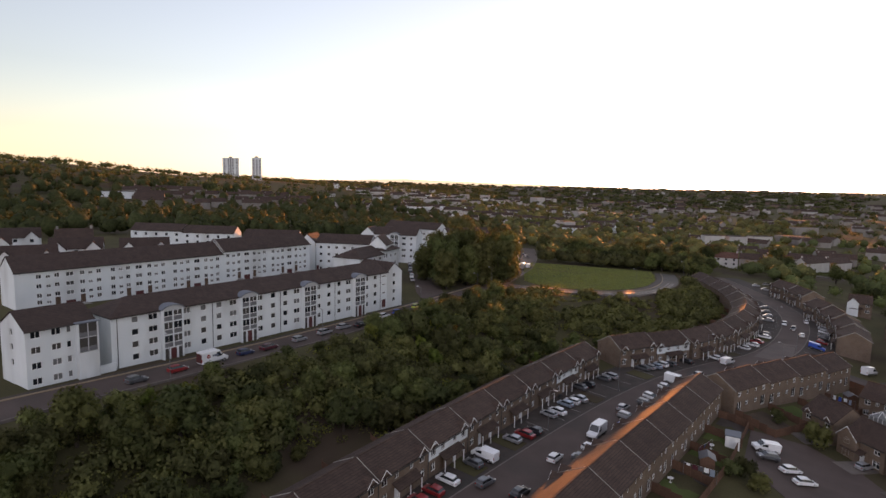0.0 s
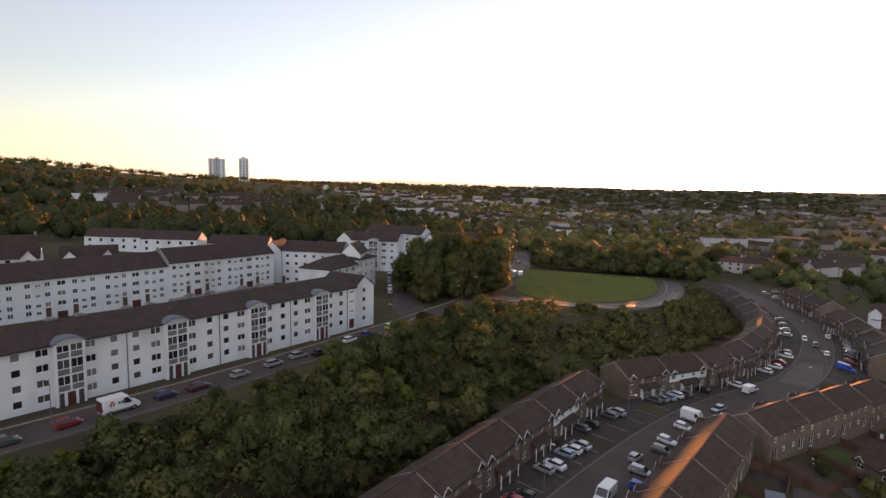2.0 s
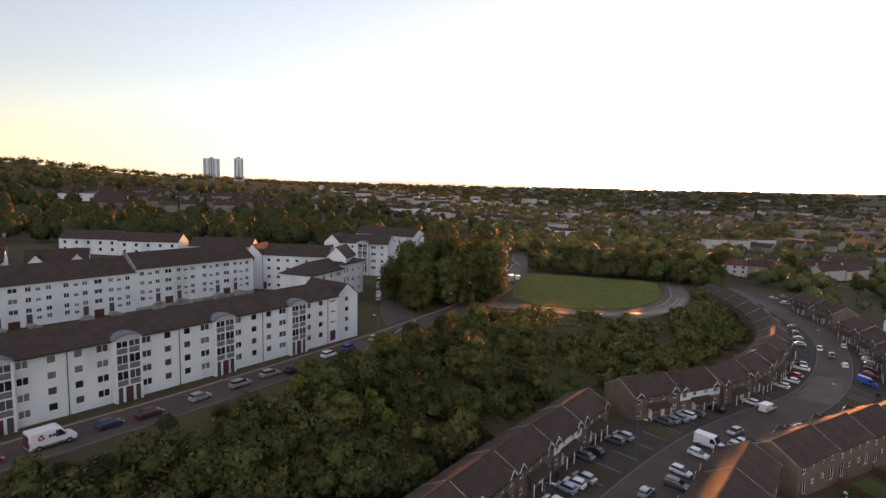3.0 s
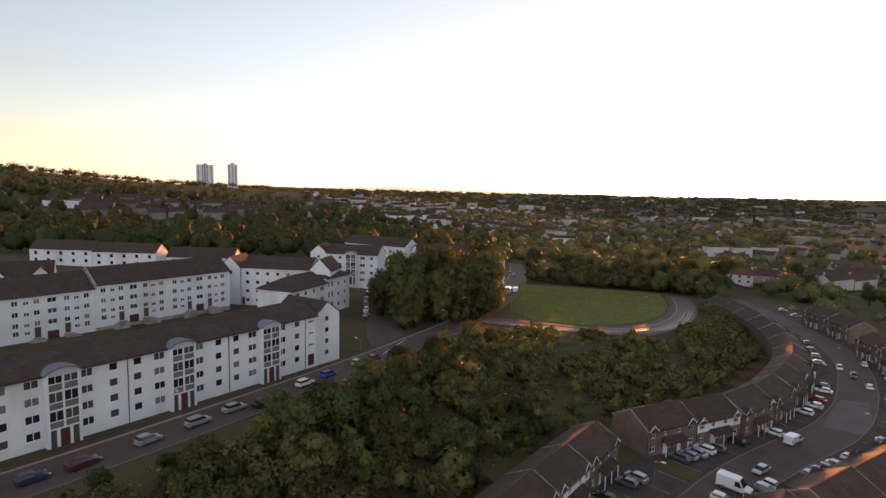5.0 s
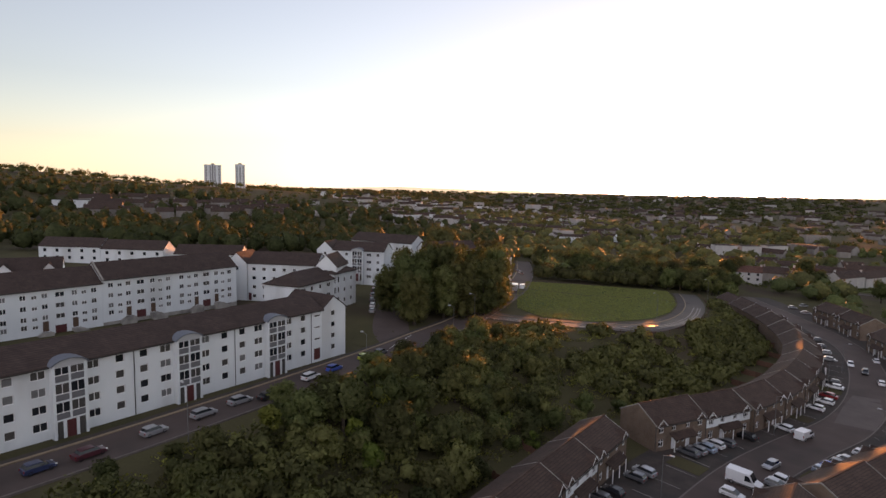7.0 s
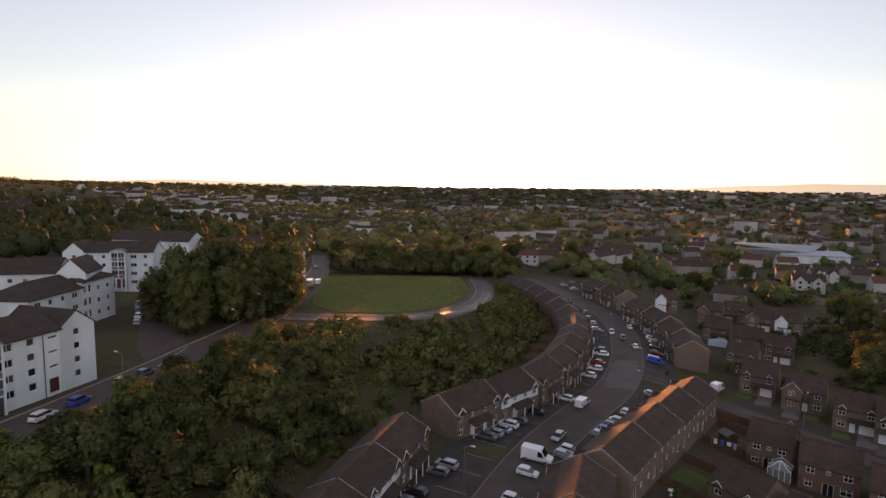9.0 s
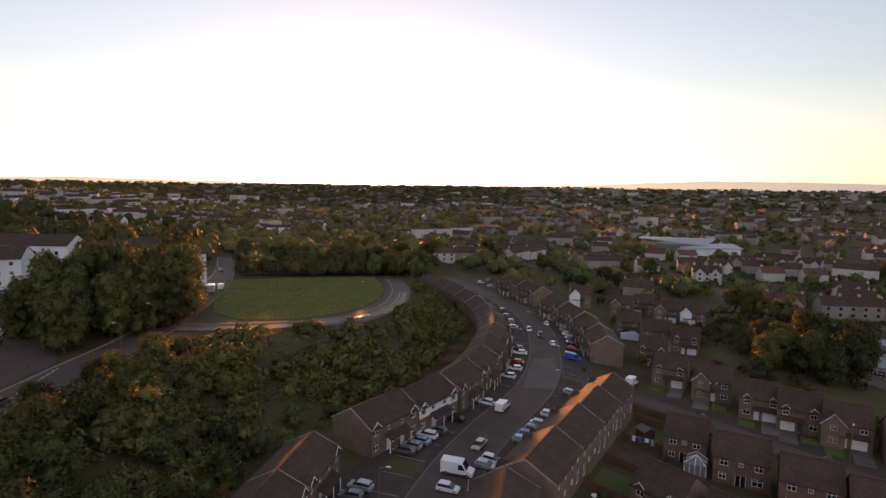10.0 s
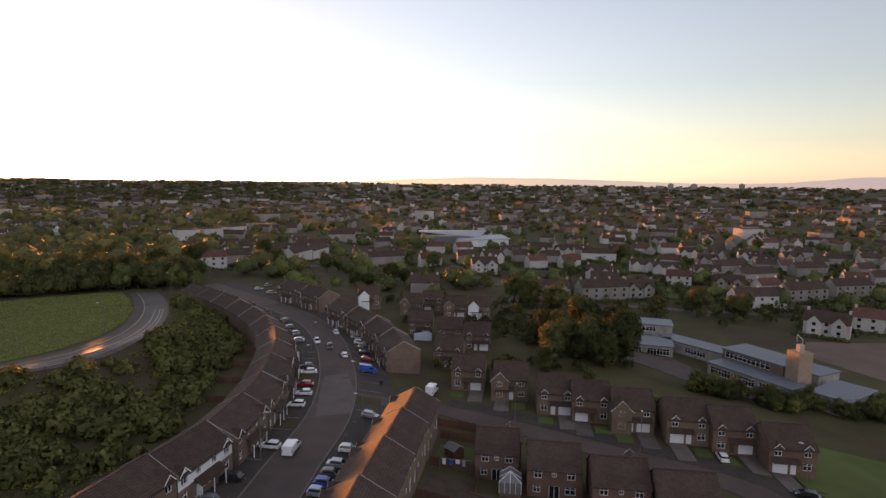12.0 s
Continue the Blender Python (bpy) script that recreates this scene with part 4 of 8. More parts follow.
# ---- terraced houses of the estate ----
def terrace_unit(x, y, z, turn, width, front_mat="brick", roof_mat="tile", seed=0, end_left=False, end_right=False, depth=8.6, high=4.75, ridge=7.15, label="", group="terraced houses", rear=True):
    """A pair of terraced houses under one roof: windows, small gables over two of them, a tiled canopy over the doors."""
    rnd = random.Random(seed)
    ob = thing("terraced_house", pose(x, y, z, 0, 0, turn), label, "house", group)
    at = sides(width, depth)
    up = [(0.8, 3.25, 1.15, 1.25), (width * 0.5 - 2.1, 3.35, 0.9, 1.0), (width * 0.5 + 1.2, 3.35, 0.9, 1.0), (width - 1.95, 3.25, 1.15, 1.25)]
    down = [(0.8, 0.8, 1.15, 1.3), (width - 1.95, 0.8, 1.15, 1.3)]
    dr = [(width * 0.5 - 2.2, 0.0, 0.95, 2.05), (width * 0.5 + 1.25, 0.0, 0.95, 2.05)]
    mid = [(width * 0.5 - 0.95, 0.9, 0.7, 1.1), (width * 0.5 + 0.25, 0.9, 0.7, 1.1)]
    bup = [(1.2, 3.2, 1.1, 1.1), (width * 0.5 - 1.9, 3.4, 0.7, 0.8), (width * 0.5 + 1.2, 3.4, 0.7, 0.8), (width - 2.3, 3.2, 1.1, 1.1)]
    bdn = [(1.0, 0.0, 1.6, 2.05), (width * 0.5 - 2.2, 1.0, 1.1, 1.0), (width * 0.5 + 1.1, 1.0, 1.1, 1.0), (width - 2.6, 0.0, 1.6, 2.05)]
    g = [moved(facade(width, -1.6, high, up + down + dr + mid), at["front"]), moved(facade(width, -1.6, high, bup + bdn if rear else []), at["back"])]
    for side in ("left", "right"):
        g.append(moved(facade(depth, -1.6, high, []), at[side]))
    for sx in (0, width):
        g.append(([(sx, 0, high), (sx, depth, high), (sx, depth / 2, ridge)], [(0, 1, 2) if sx else (0, 2, 1)]))
    part("wall", join(*g), M["brick"], ob)
    if front_mat != "brick":
        part("render_panel", moved(facade(width - 0.2, 2.75, high - 0.1, [(s - 0.1, zz, w, h) for s, zz, w, h in up]), pose(0.1, -0.03, 0)), M[front_mat], ob, "white rendered upper storey")
    part("roof", pitched_roof(width, depth, high, ridge, 0.3, 0.13, 0.0), M[roof_mat], ob, "brown tiled pitched roof")
    part("ridge_tiles", join(box(0, width, depth / 2 - 0.14, depth / 2 + 0.14, ridge + 0.06, ridge + 0.2)), M[roof_mat], ob)
    for sx in (0.0, width):
        part("verge", moved(pitched_roof(0.09, depth, high, ridge + 0.0, 0.32, 0.18, 0.0), pose(sx - 0.045, 0, 0)), M["concrete"], ob, "pale verge strip")
    for s, zz, w, h in up + down + mid:
        window(ob, at["front"], s, zz, w, h, bars=1 if w > 0.8 else 0, rail=True)
    for s, zz, w, h in (bup + bdn if rear else ()):
        window(ob, at["back"], s, zz, w, h, bars=1 if w > 0.8 else 0, rail=h < 1.5)
    for s, zz, w, h in dr:
        door(ob, at["front"], s, zz, w, h, rnd.choice(("door_white", "door_white", "door_brown")))
    for s in (up[0][0], up[3][0]):
        c = s + 0.575
        gab = part("gable", join(prism([(c - 1.0, high - 0.25), (c + 1.0, high - 0.25), (c, high + 0.75)], -0.06, 1.7)), M["brick"] if front_mat == "brick" else M[front_mat], ob)
        part("gable_roof", join(prism([(c - 1.15, high - 0.3), (c, high + 0.85), (c, high + 0.98), (c - 1.3, high - 0.3)], -0.28, 1.9), prism([(c + 1.15, high - 0.3), (c + 1.3, high - 0.3), (c, high + 0.98), (c, high + 0.85)], -0.28, 1.9)), M[roof_mat], gab)
        part("bargeboard", join(prism([(c - 1.1, high - 0.3), (c, high + 0.83), (c, high + 0.97), (c - 1.26, high - 0.3)], -0.32, -0.28), prism([(c + 1.1, high - 0.3), (c + 1.26, high - 0.3), (c, high + 0.97), (c, high + 0.83)], -0.32, -0.28)), M["upvc"], gab)
    a, b = width * 0.5 - 2.7, width * 0.5 + 2.7
    v = [(a, 0.0, 3.05), (b, 0.0, 3.05), (b, -1.35, 2.3), (a, -1.35, 2.3), (a, 0.0, 2.9), (b, 0.0, 2.9), (b, -1.35, 2.15), (a, -1.35, 2.15)]
    can = part("canopy", (v, [(3, 2, 1, 0), (4, 5, 6, 7), (7, 6, 2, 3), (6, 5, 1, 2), (4, 7, 3, 0), (0, 1, 5, 4)]), M[roof_mat], ob, "tiled lean-to canopy over the doors")
    for s in (a + 0.1, width * 0.5, b - 0.1):
        part("post", box(s - 0.06, s + 0.06, -1.25, -1.13, -0.5, 2.2), M["upvc"], can)
    part("gutter", join(box(0, width, -0.42, -0.3, high - 0.32, high - 0.2), box(0.02, 0.1, -0.09, -0.01, 0, high - 0.2)), M["plastic_black"], ob)
    return ob


def terrace(ridge, sections, facing, labels, depth=8.6, top=7.15, seed=0, pale=(), roof="tile", rear=True):
    """Units along a ridge line; facing +1: the fronts look to the right of its way."""
    pts = [p for p, w in along(ridge, 0.5)]
    cum = [0.0]
    for p, q in zip(pts, pts[1:]):
        cum.append(cum[-1] + (q - p).length)
    total = cum[-1]

    def spot(d):
        i = min(range(len(cum)), key=lambda k: abs(cum[k] - d))
        return pts[i]
    n = sections
    for i in range(n):
        a, b = spot(total * i / n), spot(total * (i + 1) / n)
        d = (b - a).normalized()
        w = (b - a).length
        nrm = Vector((d.y, -d.x, 0)) * facing
        if facing > 0:
            o, turn = a + nrm * depth / 2, math.degrees(math.atan2(d.y, d.x))
        else:
            o, turn = b + nrm * depth / 2, math.degrees(math.atan2(-d.y, -d.x))
        c = (a + b) / 2 + nrm * depth / 2
        z = land(c.x, c.y) + 0.15
        terrace_unit(o.x, o.y, z, turn, w - 0.004, "harling" if i in pale else "brick", roof, seed * 100 + i, label=labels[1] if i in pale else labels[0], depth=depth, ridge=top, rear=rear)


BUFF = "buff brick terraced houses with brown tiled roof and canopy"
PALE = "terraced houses with white rendered upper storey and brown roof"
terrace([(-53.5, 27), (-55.2, 40), (-57.3, 60.8), (-59.2, 83), (-60.4, 105), (-60.9, 127.2)], 9, 1, (BUFF, PALE), depth=8.0, top=6.75, seed=1, pale=(3, 7), rear=False)
terrace([(-58.6, 136.3), (-53.0, 148.0), (-48.4, 157.8)], 2, 1, (BUFF, PALE), seed=2, pale=(1,), rear=False)
terrace([(-48.2, 158.2), (-45.0, 170), (-43.3, 182)], 2, 1, (BUFF, PALE), seed=3, rear=False)
terrace([(-43.3, 183), (-42.9, 195), (-43.0, 207), (-44.5, 219), (-47.8, 231), (-52.2, 242), (-57.7, 253), (-64.2, 264), (-71.5, 275), (-79.5, 286)], 9, 1, (BUFF, PALE), seed=4, rear=False)
terrace([(-31.2, 58), (-32.0, 80), (-32.2, 100), (-32.7, 123.5)], 6, -1, (BUFF, PALE), seed=5)
terrace([(-30.3, 126.5), (-25.5, 141), (-20.0, 156.6), (-14.4, 172.8)], 4, -1, (BUFF, PALE), seed=6)
terrace([(-12.4, 208), (-13.8, 221), (-17.2, 234), (-22.3, 246), (-28.4, 257)], 4, -1, (BUFF, PALE), seed=7)
terrace([(-31, 270), (-38, 281), (-47, 293)], 2, -1, (BUFF, PALE), seed=8, rear=False)

# ---- detached houses ----
def detached(x, y, z, turn, width=7.8, depth=8.0, high=4.7, ridge=7.4, style=0, back=False, wall="brick", label="", seed=0, group="detached houses", roof="tile", gable_wall=""):
    """A two-storey house: style 0 small gables over windows and an integral garage, 1 a projecting gable, 2 plain."""
    ob = thing("detached_house", pose(x, y, z, 0, 0, turn), label, "house", group)
    at = sides(width, depth)
    flip = seed % 2
    gs = width - 3.3 if not flip else 0.7
    ds = gs - 1.6 if not flip else gs + 2.9
    up = [(0.9, 3.2, 1.2, 1.2), (width - 2.1, 3.2, 1.2, 1.2)]
    down = [(0.8 if not flip else width - 2.2, 0.8, 1.4, 1.3)]
    rear = [(1.0, 3.2, 1.2, 1.15), (width * 0.5 - 0.4, 3.5, 0.7, 0.8), (width - 2.2, 3.2, 1.2, 1.15), (0.9, 0.9, 1.1, 1.15), (width * 0.5 - 0.8, 0.05, 1.6, 2.05), (width - 2.5, 0.8, 1.6, 1.25)]
    gar, dr = (gs, 0.0, 2.5, 2.1), (ds, 0.0, 0.95, 2.05)
    g = [moved(facade(width, -2.0, high, up + down + [gar, dr]), at["front"]), moved(facade(width, -2.0, high, rear), at["back"])]
    g += [moved(facade(depth, -2.0, high, []), at[k]) for k in ("left", "right")]
    for sx in (0, width):
        g.append(([(sx, 0, high), (sx, depth, high), (sx, depth / 2, ridge)], [(0, 1, 2) if sx else (0, 2, 1)]))
    part("wall", join(*g), M[wall], ob)
    part("roof", pitched_roof(width, depth, high, ridge, 0.35, 0.14, 0.12), M[roof], ob, "brown tiled pitched roof")
    part("ridge_tiles", box(-0.1, width + 0.1, depth / 2 - 0.14, depth / 2 + 0.14, ridge + 0.07, ridge + 0.22), M[roof], ob)
    for s, zz, w, h in up + down:
        window(ob, at["front"], s, zz, w, h)
    for s, zz, w, h in rear:
        window(ob, at["back"], s, zz, w, h, rail=h < 1.5)
    door(ob, at["front"], *gar, "door_white", "garage_door", "white garage door")
    door(ob, at["front"], *dr, "door_white" if seed % 3 else "door_brown")
    lean = part("porch_roof", ([(min(gs, ds) - 0.3, 0, 3.0), (max(gs + 2.5, ds + 0.95) + 0.3, 0, 3.0), (max(gs + 2.5, ds + 0.95) + 0.3, -1.1, 2.35), (min(gs, ds) - 0.3, -1.1, 2.35),
                               (min(gs, ds) - 0.3, 0, 2.86), (max(gs + 2.5, ds + 0.95) + 0.3, 0, 2.86), (max(gs + 2.5, ds + 0.95) + 0.3, -1.1, 2.21), (min(gs, ds) - 0.3, -1.1, 2.21)],
                              [(3, 2, 1, 0), (4, 5, 6, 7), (7, 6, 2, 3), (6, 5, 1, 2), (4, 7, 3, 0), (0, 1, 5, 4)]), M[roof], ob, "tiled lean-to porch roof")
    tops = [] if style == 2 else ([up[0][0] + 0.6] if style == 1 else [u[0] + 0.6 for u in up])
    for c in tops:
        r = 1.9 if style == 1 else 0.85
        q = -0.9 if style == 1 else -0.05
        low = -1.0 if style == 1 else high - 0.25
        gab = part("gable", prism([(c - r, low), (c + r, low), (c + r, high - 0.2), (c, high - 0.2 + r), (c - r, high - 0.2)], q, 2.6), M[gable_wall or wall], ob)
        part("gable_roof", join(prism([(c - r - 0.2, high - 0.4), (c, high - 0.2 + r), (c, high - 0.05 + r), (c - r - 0.35, high - 0.4)], q - 0.2, 3.0), prism([(c + r + 0.2, high - 0.4), (c + r + 0.35, high - 0.4), (c, high - 0.05 + r), (c, high - 0.2 + r)], q - 0.2, 3.0)), M[roof], gab)
        part("bargeboard", join(prism([(c - r - 0.23, high - 0.42), (c, high - 0.14 + r), (c, high - 0.04 + r), (c - r - 0.33, high - 0.42)], q - 0.25, q - 0.2), prism([(c + r + 0.23, high - 0.42), (c + r + 0.33, high - 0.42), (c, high - 0.04 + r), (c, high - 0.14 + r)], q - 0.25, q - 0.2)), M["upvc"], gab)
        if style == 1:
            window(gab, pose(0, q - 0.1, 0), c - 0.6, 3.2, 1.2, 1.2)
            window(gab, pose(0, q - 0.1, 0), c - 0.7, 0.8, 1.4, 1.3)
    part("gutter", join(box(0, width, -0.47, -0.36, high - 0.34, high - 0.24)), M["plastic_black"], ob)
    return ob


DET = "buff brick detached house with white garage door and brown roof"
DET_G = "buff brick detached house with projecting gable and garage"
for i, (x, y, st) in enumerate(((-2.4, 197.2, 0), (5.6, 189.6, 1), (12.4, 179.8, 0), (18.2, 175.1, 0), (24.4, 169.5, 1), (32.0, 163.2, 0), (38.5, 158.7, 0), (44.0, 151.4, 0))):
    detached(x, y, land(x + 3, y) + 0.25, -18.5, style=st, seed=i, wall="brick" if i not in (6, 7) else "brick_red", label=DET_G if st == 1 else DET)
# backs of the nearer row
for i, (x, y, w) in enumerate(((-0.6, 153.0, 7.0), (7.2, 146.4, 8.2), (15.0, 140.3, 8.2), (22.6, 135.0, 8.4))):
    detached(x + 7.6 * math.cos(radians(71.5)), y + 7.6 * math.sin(radians(71.5)), land(x, y) - 0.1, 161.5, w, 7.6, style=0 if i % 2 else 1, seed=i, wall="brick" if i in (0, 3) else "brick_red", label="brick detached house seen from its garden side")
detached(-15.4, 134.9, land(-12, 132) - 0.5, -39.5, 7.6, 7.6, style=0, seed=2, label=DET)
detached(-7.8, 128.7, land(-5, 126) - 0.4, -37.5, 8.2, 7.6, style=1, seed=1, label=DET_G)
detached(-0.6, 122.4, land(2, 120) + 0.1, -37.5, 8.2, 7.6, style=0, seed=3, label=DET)
detached(41.5, 117.5, land(44, 121) + 0.1, 25, 8.2, 7.6, style=1, seed=1, wall="brick_red", label="red brick detached house at the lawn")
for i, (x, y, t, st, wl) in enumerate(((-5.0, 276.0, -15, 1, "brick"), (3.6, 280.0, -12, 0, "brick"), (10.2, 269.6, -14, 1, "brick"), (18.6, 266.5, -14, 1, "harling"), (-6.5, 245.5, -14, 2, "brick"), (1.2, 236.0, -14, 2, "brick"), (7.8, 228.0, -14, 0, "brick_red"), (-20.0, 280.0, 5, 1, "harling"), (-3.8, 214, -18, 0, "brick"))):
    detached(x, y, land(x, y) + 0.25, t, 7.8, 7.4, style=st, seed=i + 20, wall="brick" if wl == "harling" else wl, gable_wall="harling" if wl == "harling" else "", label="two-storey brick house of the estate" if wl != "harling" else "two-storey brick house with a white rendered gable")

con = thing("conservatory", pose(-4.0, 152.2, land(-4, 151) + 0.1, 0, 0, -18.5), "white framed glass conservatory on a brick base", "conservatory")
part("base_wall", join(box(0, 3.4, -3.2, -0.05, -1.0, 0.6)), M["brick"], con)
for k in range(5):
    part("mullion", box(0.0 + 0.83 * k, 0.08 + 0.83 * k, -3.2, -3.12, 0.6, 2.3), M["upvc"], con)
for a, b in (((0.06, -3.16, 0.6), (3.36, -3.16, 0.6)),):
    part("pane", box(0.06, 3.34, -3.17, -3.14, 0.6, 2.3), M["curtain"], con)
part("pane", box(0.04, 0.07, -3.1, -0.1, 0.6, 2.3), M["curtain"], con)
part("pane", box(3.33, 3.36, -3.1, -0.1, 0.6, 2.3), M["curtain"], con)
apex = (1.7, -1.5, 3.4)
part("roof_glass", ([(0, -3.2, 2.3), (3.4, -3.2, 2.3), (3.4, -0.05, 2.3), (0, -0.05, 2.3), (1.7, -1.6, 3.35), (1.7, -0.05, 3.35)], [(0, 1, 4), (1, 2, 5, 4), (3, 0, 4, 5), (2, 3, 5)]), M["curtain"], con)
for p, q in (((0, -3.2), (1.7, -1.6)), ((3.4, -3.2), (1.7, -1.6)), ((1.7, -3.2), (1.7, -1.6)), ((0, -1.6), (1.7, -1.6)), ((3.4, -1.6), (1.7, -1.6)), ((0, -0.1), (1.7, -0.1)), ((3.4, -0.1), (1.7, -0.1))):
    a, b = Vector((*p, 2.34)), Vector((*q, 3.4))
    d = (b - a).normalized() * 0.05
    part("roof_bar", ([tuple(a + Vector((d.y, -d.x, 0))), tuple(a - Vector((d.y, -d.x, 0))), tuple(b - Vector((d.y, -d.x, 0))), tuple(b + Vector((d.y, -d.x, 0))), tuple(a + Vector((d.y, -d.x, 0.06))), tuple(a - Vector((d.y, -d.x, -0.06))), tuple(b - Vector((d.y, -d.x, -0.06))), tuple(b + Vector((d.y, -d.x, 0.06)))],
                     [(3, 2, 1, 0), (4, 5, 6, 7), (0, 1, 5, 4), (1, 2, 6, 5), (2, 3, 7, 6), (3, 0, 4, 7)]), M["upvc"], con)

# ---- school ----
sch = thing("school", pose(58.5, 226.0, -9.4, 0, 0, 0), "single-storey flat-roofed school with strip windows and chimney", "school")


def school_block(x, y, turn, w, d, h, wins, name="wing", clad="concrete", base=-1.0):
    m = pose(x - 58.5, y - 226.0, 0, 0, 0, turn)
    at = sides(w, d)
    holes = {"front": [], "left": []}
    for side, s, z, ww, hh, n in wins:
        holes[side].append((s, z, ww, hh, n))
    g = [moved(facade({"front": w, "back": w, "left": d, "right": d}[k], base, h, [q[:4] for q in holes.get(k, [])]), at[k]) for k in at]
    wing = part(name, join(*g), M[clad], sch, "", m)
    part("flat_roof", rounded_box(-0.35, w + 0.35, -0.35, d + 0.35, h, h + 0.35, 0.06), M["zinc"], wing, "pale grey flat roof")
    for side in holes:
        for s, z, ww, hh, n in holes[side]:
            window(wing, at[side], s, z, ww, hh, bars=n, rail=True)


school_block(58.7, 232.0, -28.0, 16.4, 11.0, 3.6, [("front", 0.9, 0.9, 6.4, 2.0, 6), ("front", 8.8, 0.9, 6.6, 2.0, 6)], clad="concrete")
school_block(70.0, 247.5, -28.0, 15.0, 9.0, 5.8, [("front", 0.8, 3.6, 9.0, 1.5, 7), ("left", 0.8, 3.0, 7.0, 1.8, 6)], clad="concrete")
school_block(75.5, 236.0, -68.0, 24.0, 7.0, 3.6, [("front", 9.5, 0.9, 7.0, 1.6, 6)])
school_block(74.4, 209.4, -75.0, 24.0, 7.0, 3.6, [("front", 0.8, 0.9, 6.2, 2.0, 6), ("front", 8.0, 0.9, 6.2, 2.0, 6), ("front", 15.4, 0.9, 6.4, 2.0, 6)], clad="concrete")
school_block(81.3, 212.5, -75.0, 18.0, 10.0, 6.4, [("front", 0.8, 4.3, 13.5, 1.6, 9)], clad="brick")
school_block(91.0, 200.0, -75.0, 9.0, 9.0, 4.6, [("left", 1.0, 1.2, 5.0, 1.4, 4)])
school_block(84.0, 184.4, -68.0, 8.6, 14.5, 3.7, [("left", 8.0, 1.0, 5.0, 1.4, 4)])
part("chimney_block", rounded_box(27.2, 31.4, -36.0, -31.8, -1, 11.4, 0.08), M["chimney"], sch, "tall buff rendered boiler chimney")
part("chimney_cap", rounded_box(28.6, 30.0, -34.6, -33.2, 11.4, 13.2, 0.06), M["concrete"], sch)
setting("school_yard", patch([(58, 230), (72, 223), (74, 208), (79, 188), (70, 190), (62, 202), (54, 218)], 0.1, 5), M["asphalt"], "dark asphalt school yard", "yard")
setting("ash_pitch", patch([(119, 222), (134, 238), (166, 232), (186, 210), (150, 182), (124, 190)], 0.12, 6), M["blaes"], "red ash sports pitch beside the school", "pitch")
goal = thing("goal", pose(128, 233, land(128, 233), 0, 0, 60), "white metal goal frame on the ash pitch", "goal")
for sx in (0, 7.3):
    part("post", tube(sx, 0, -0.1, 2.44, 0.06, 0.06, 6), M["upvc"], goal)
part("crossbar", box(0, 7.3, -0.06, 0.06, 2.38, 2.5), M["upvc"], goal)

# ---- older houses round about ----
PANE = mesh_of("window", box(0.0, 1.2, 0.0, 0.06, 0.0, 1.2), M["glass"])


def cottage_kind(name, width, depth, high, ridge, wall, roof, gables, label, chim=2, panes=True):
    ob = thing(name, pose(0, 0, -500), label, "house", "older houses")
    at = sides(width, depth)
    n = max(2, int(width / 4.2))
    wins = [(width * (i + 0.5) / n - 0.6, zz, 1.2, 1.2) for i in range(n) for zz in (0.9, 3.5)] if panes else []
    g = [moved(facade(width, -2.5, high, wins), at["front"]), moved(facade(width, -2.5, high, []), at["back"])] + [moved(facade(depth, -2.5, high, []), at[k]) for k in ("left", "right")]
    for sx in (0, width):
        g.append(([(sx, 0, high), (sx, depth, high), (sx, depth / 2, ridge)], [(0, 1, 2) if sx else (0, 2, 1)]))
    part("wall", join(*g), M[wall], ob)
    part("roof", pitched_roof(width, depth, high, ridge, 0.3, 0.15, 0.15), M[roof], ob)
    for s, zz, w, h in wins if panes else ():
        part("window", PANE, None, ob, "", at["front"] @ Matrix.Translation((s, 0.1, zz)))
    for c in gables:
        r = 2.2
        gab = part("gable", prism([(c - r, -2), (c + r, -2), (c + r, high - 0.2), (c, high + r), (c - r, high - 0.2)], -0.9, 3.0), M[wall], ob)
        part("gable_roof", join(prism([(c - r - 0.25, high - 0.45), (c, high + r), (c, high + r + 0.16), (c - r - 0.42, high - 0.45)], -1.1, 3.6), prism([(c + r + 0.25, high - 0.45), (c + r + 0.42, high - 0.45), (c, high + r + 0.16), (c, high + r)], -1.1, 3.6)), M[roof], gab)
        for zz in (0.9, 3.4) if panes else ():
            part("window", PANE, None, gab, "", pose(c - 0.6, -0.93, zz))
    for i in range(chim):
        s = 0.5 + (width - 1.5) * i / max(1, chim - 1)
        part("chimney", join(box(s, s + 0.9, depth / 2 - 0.35, depth / 2 + 0.35, ridge - 0.6, ridge + 1.1)), M[wall], ob)
    return ob


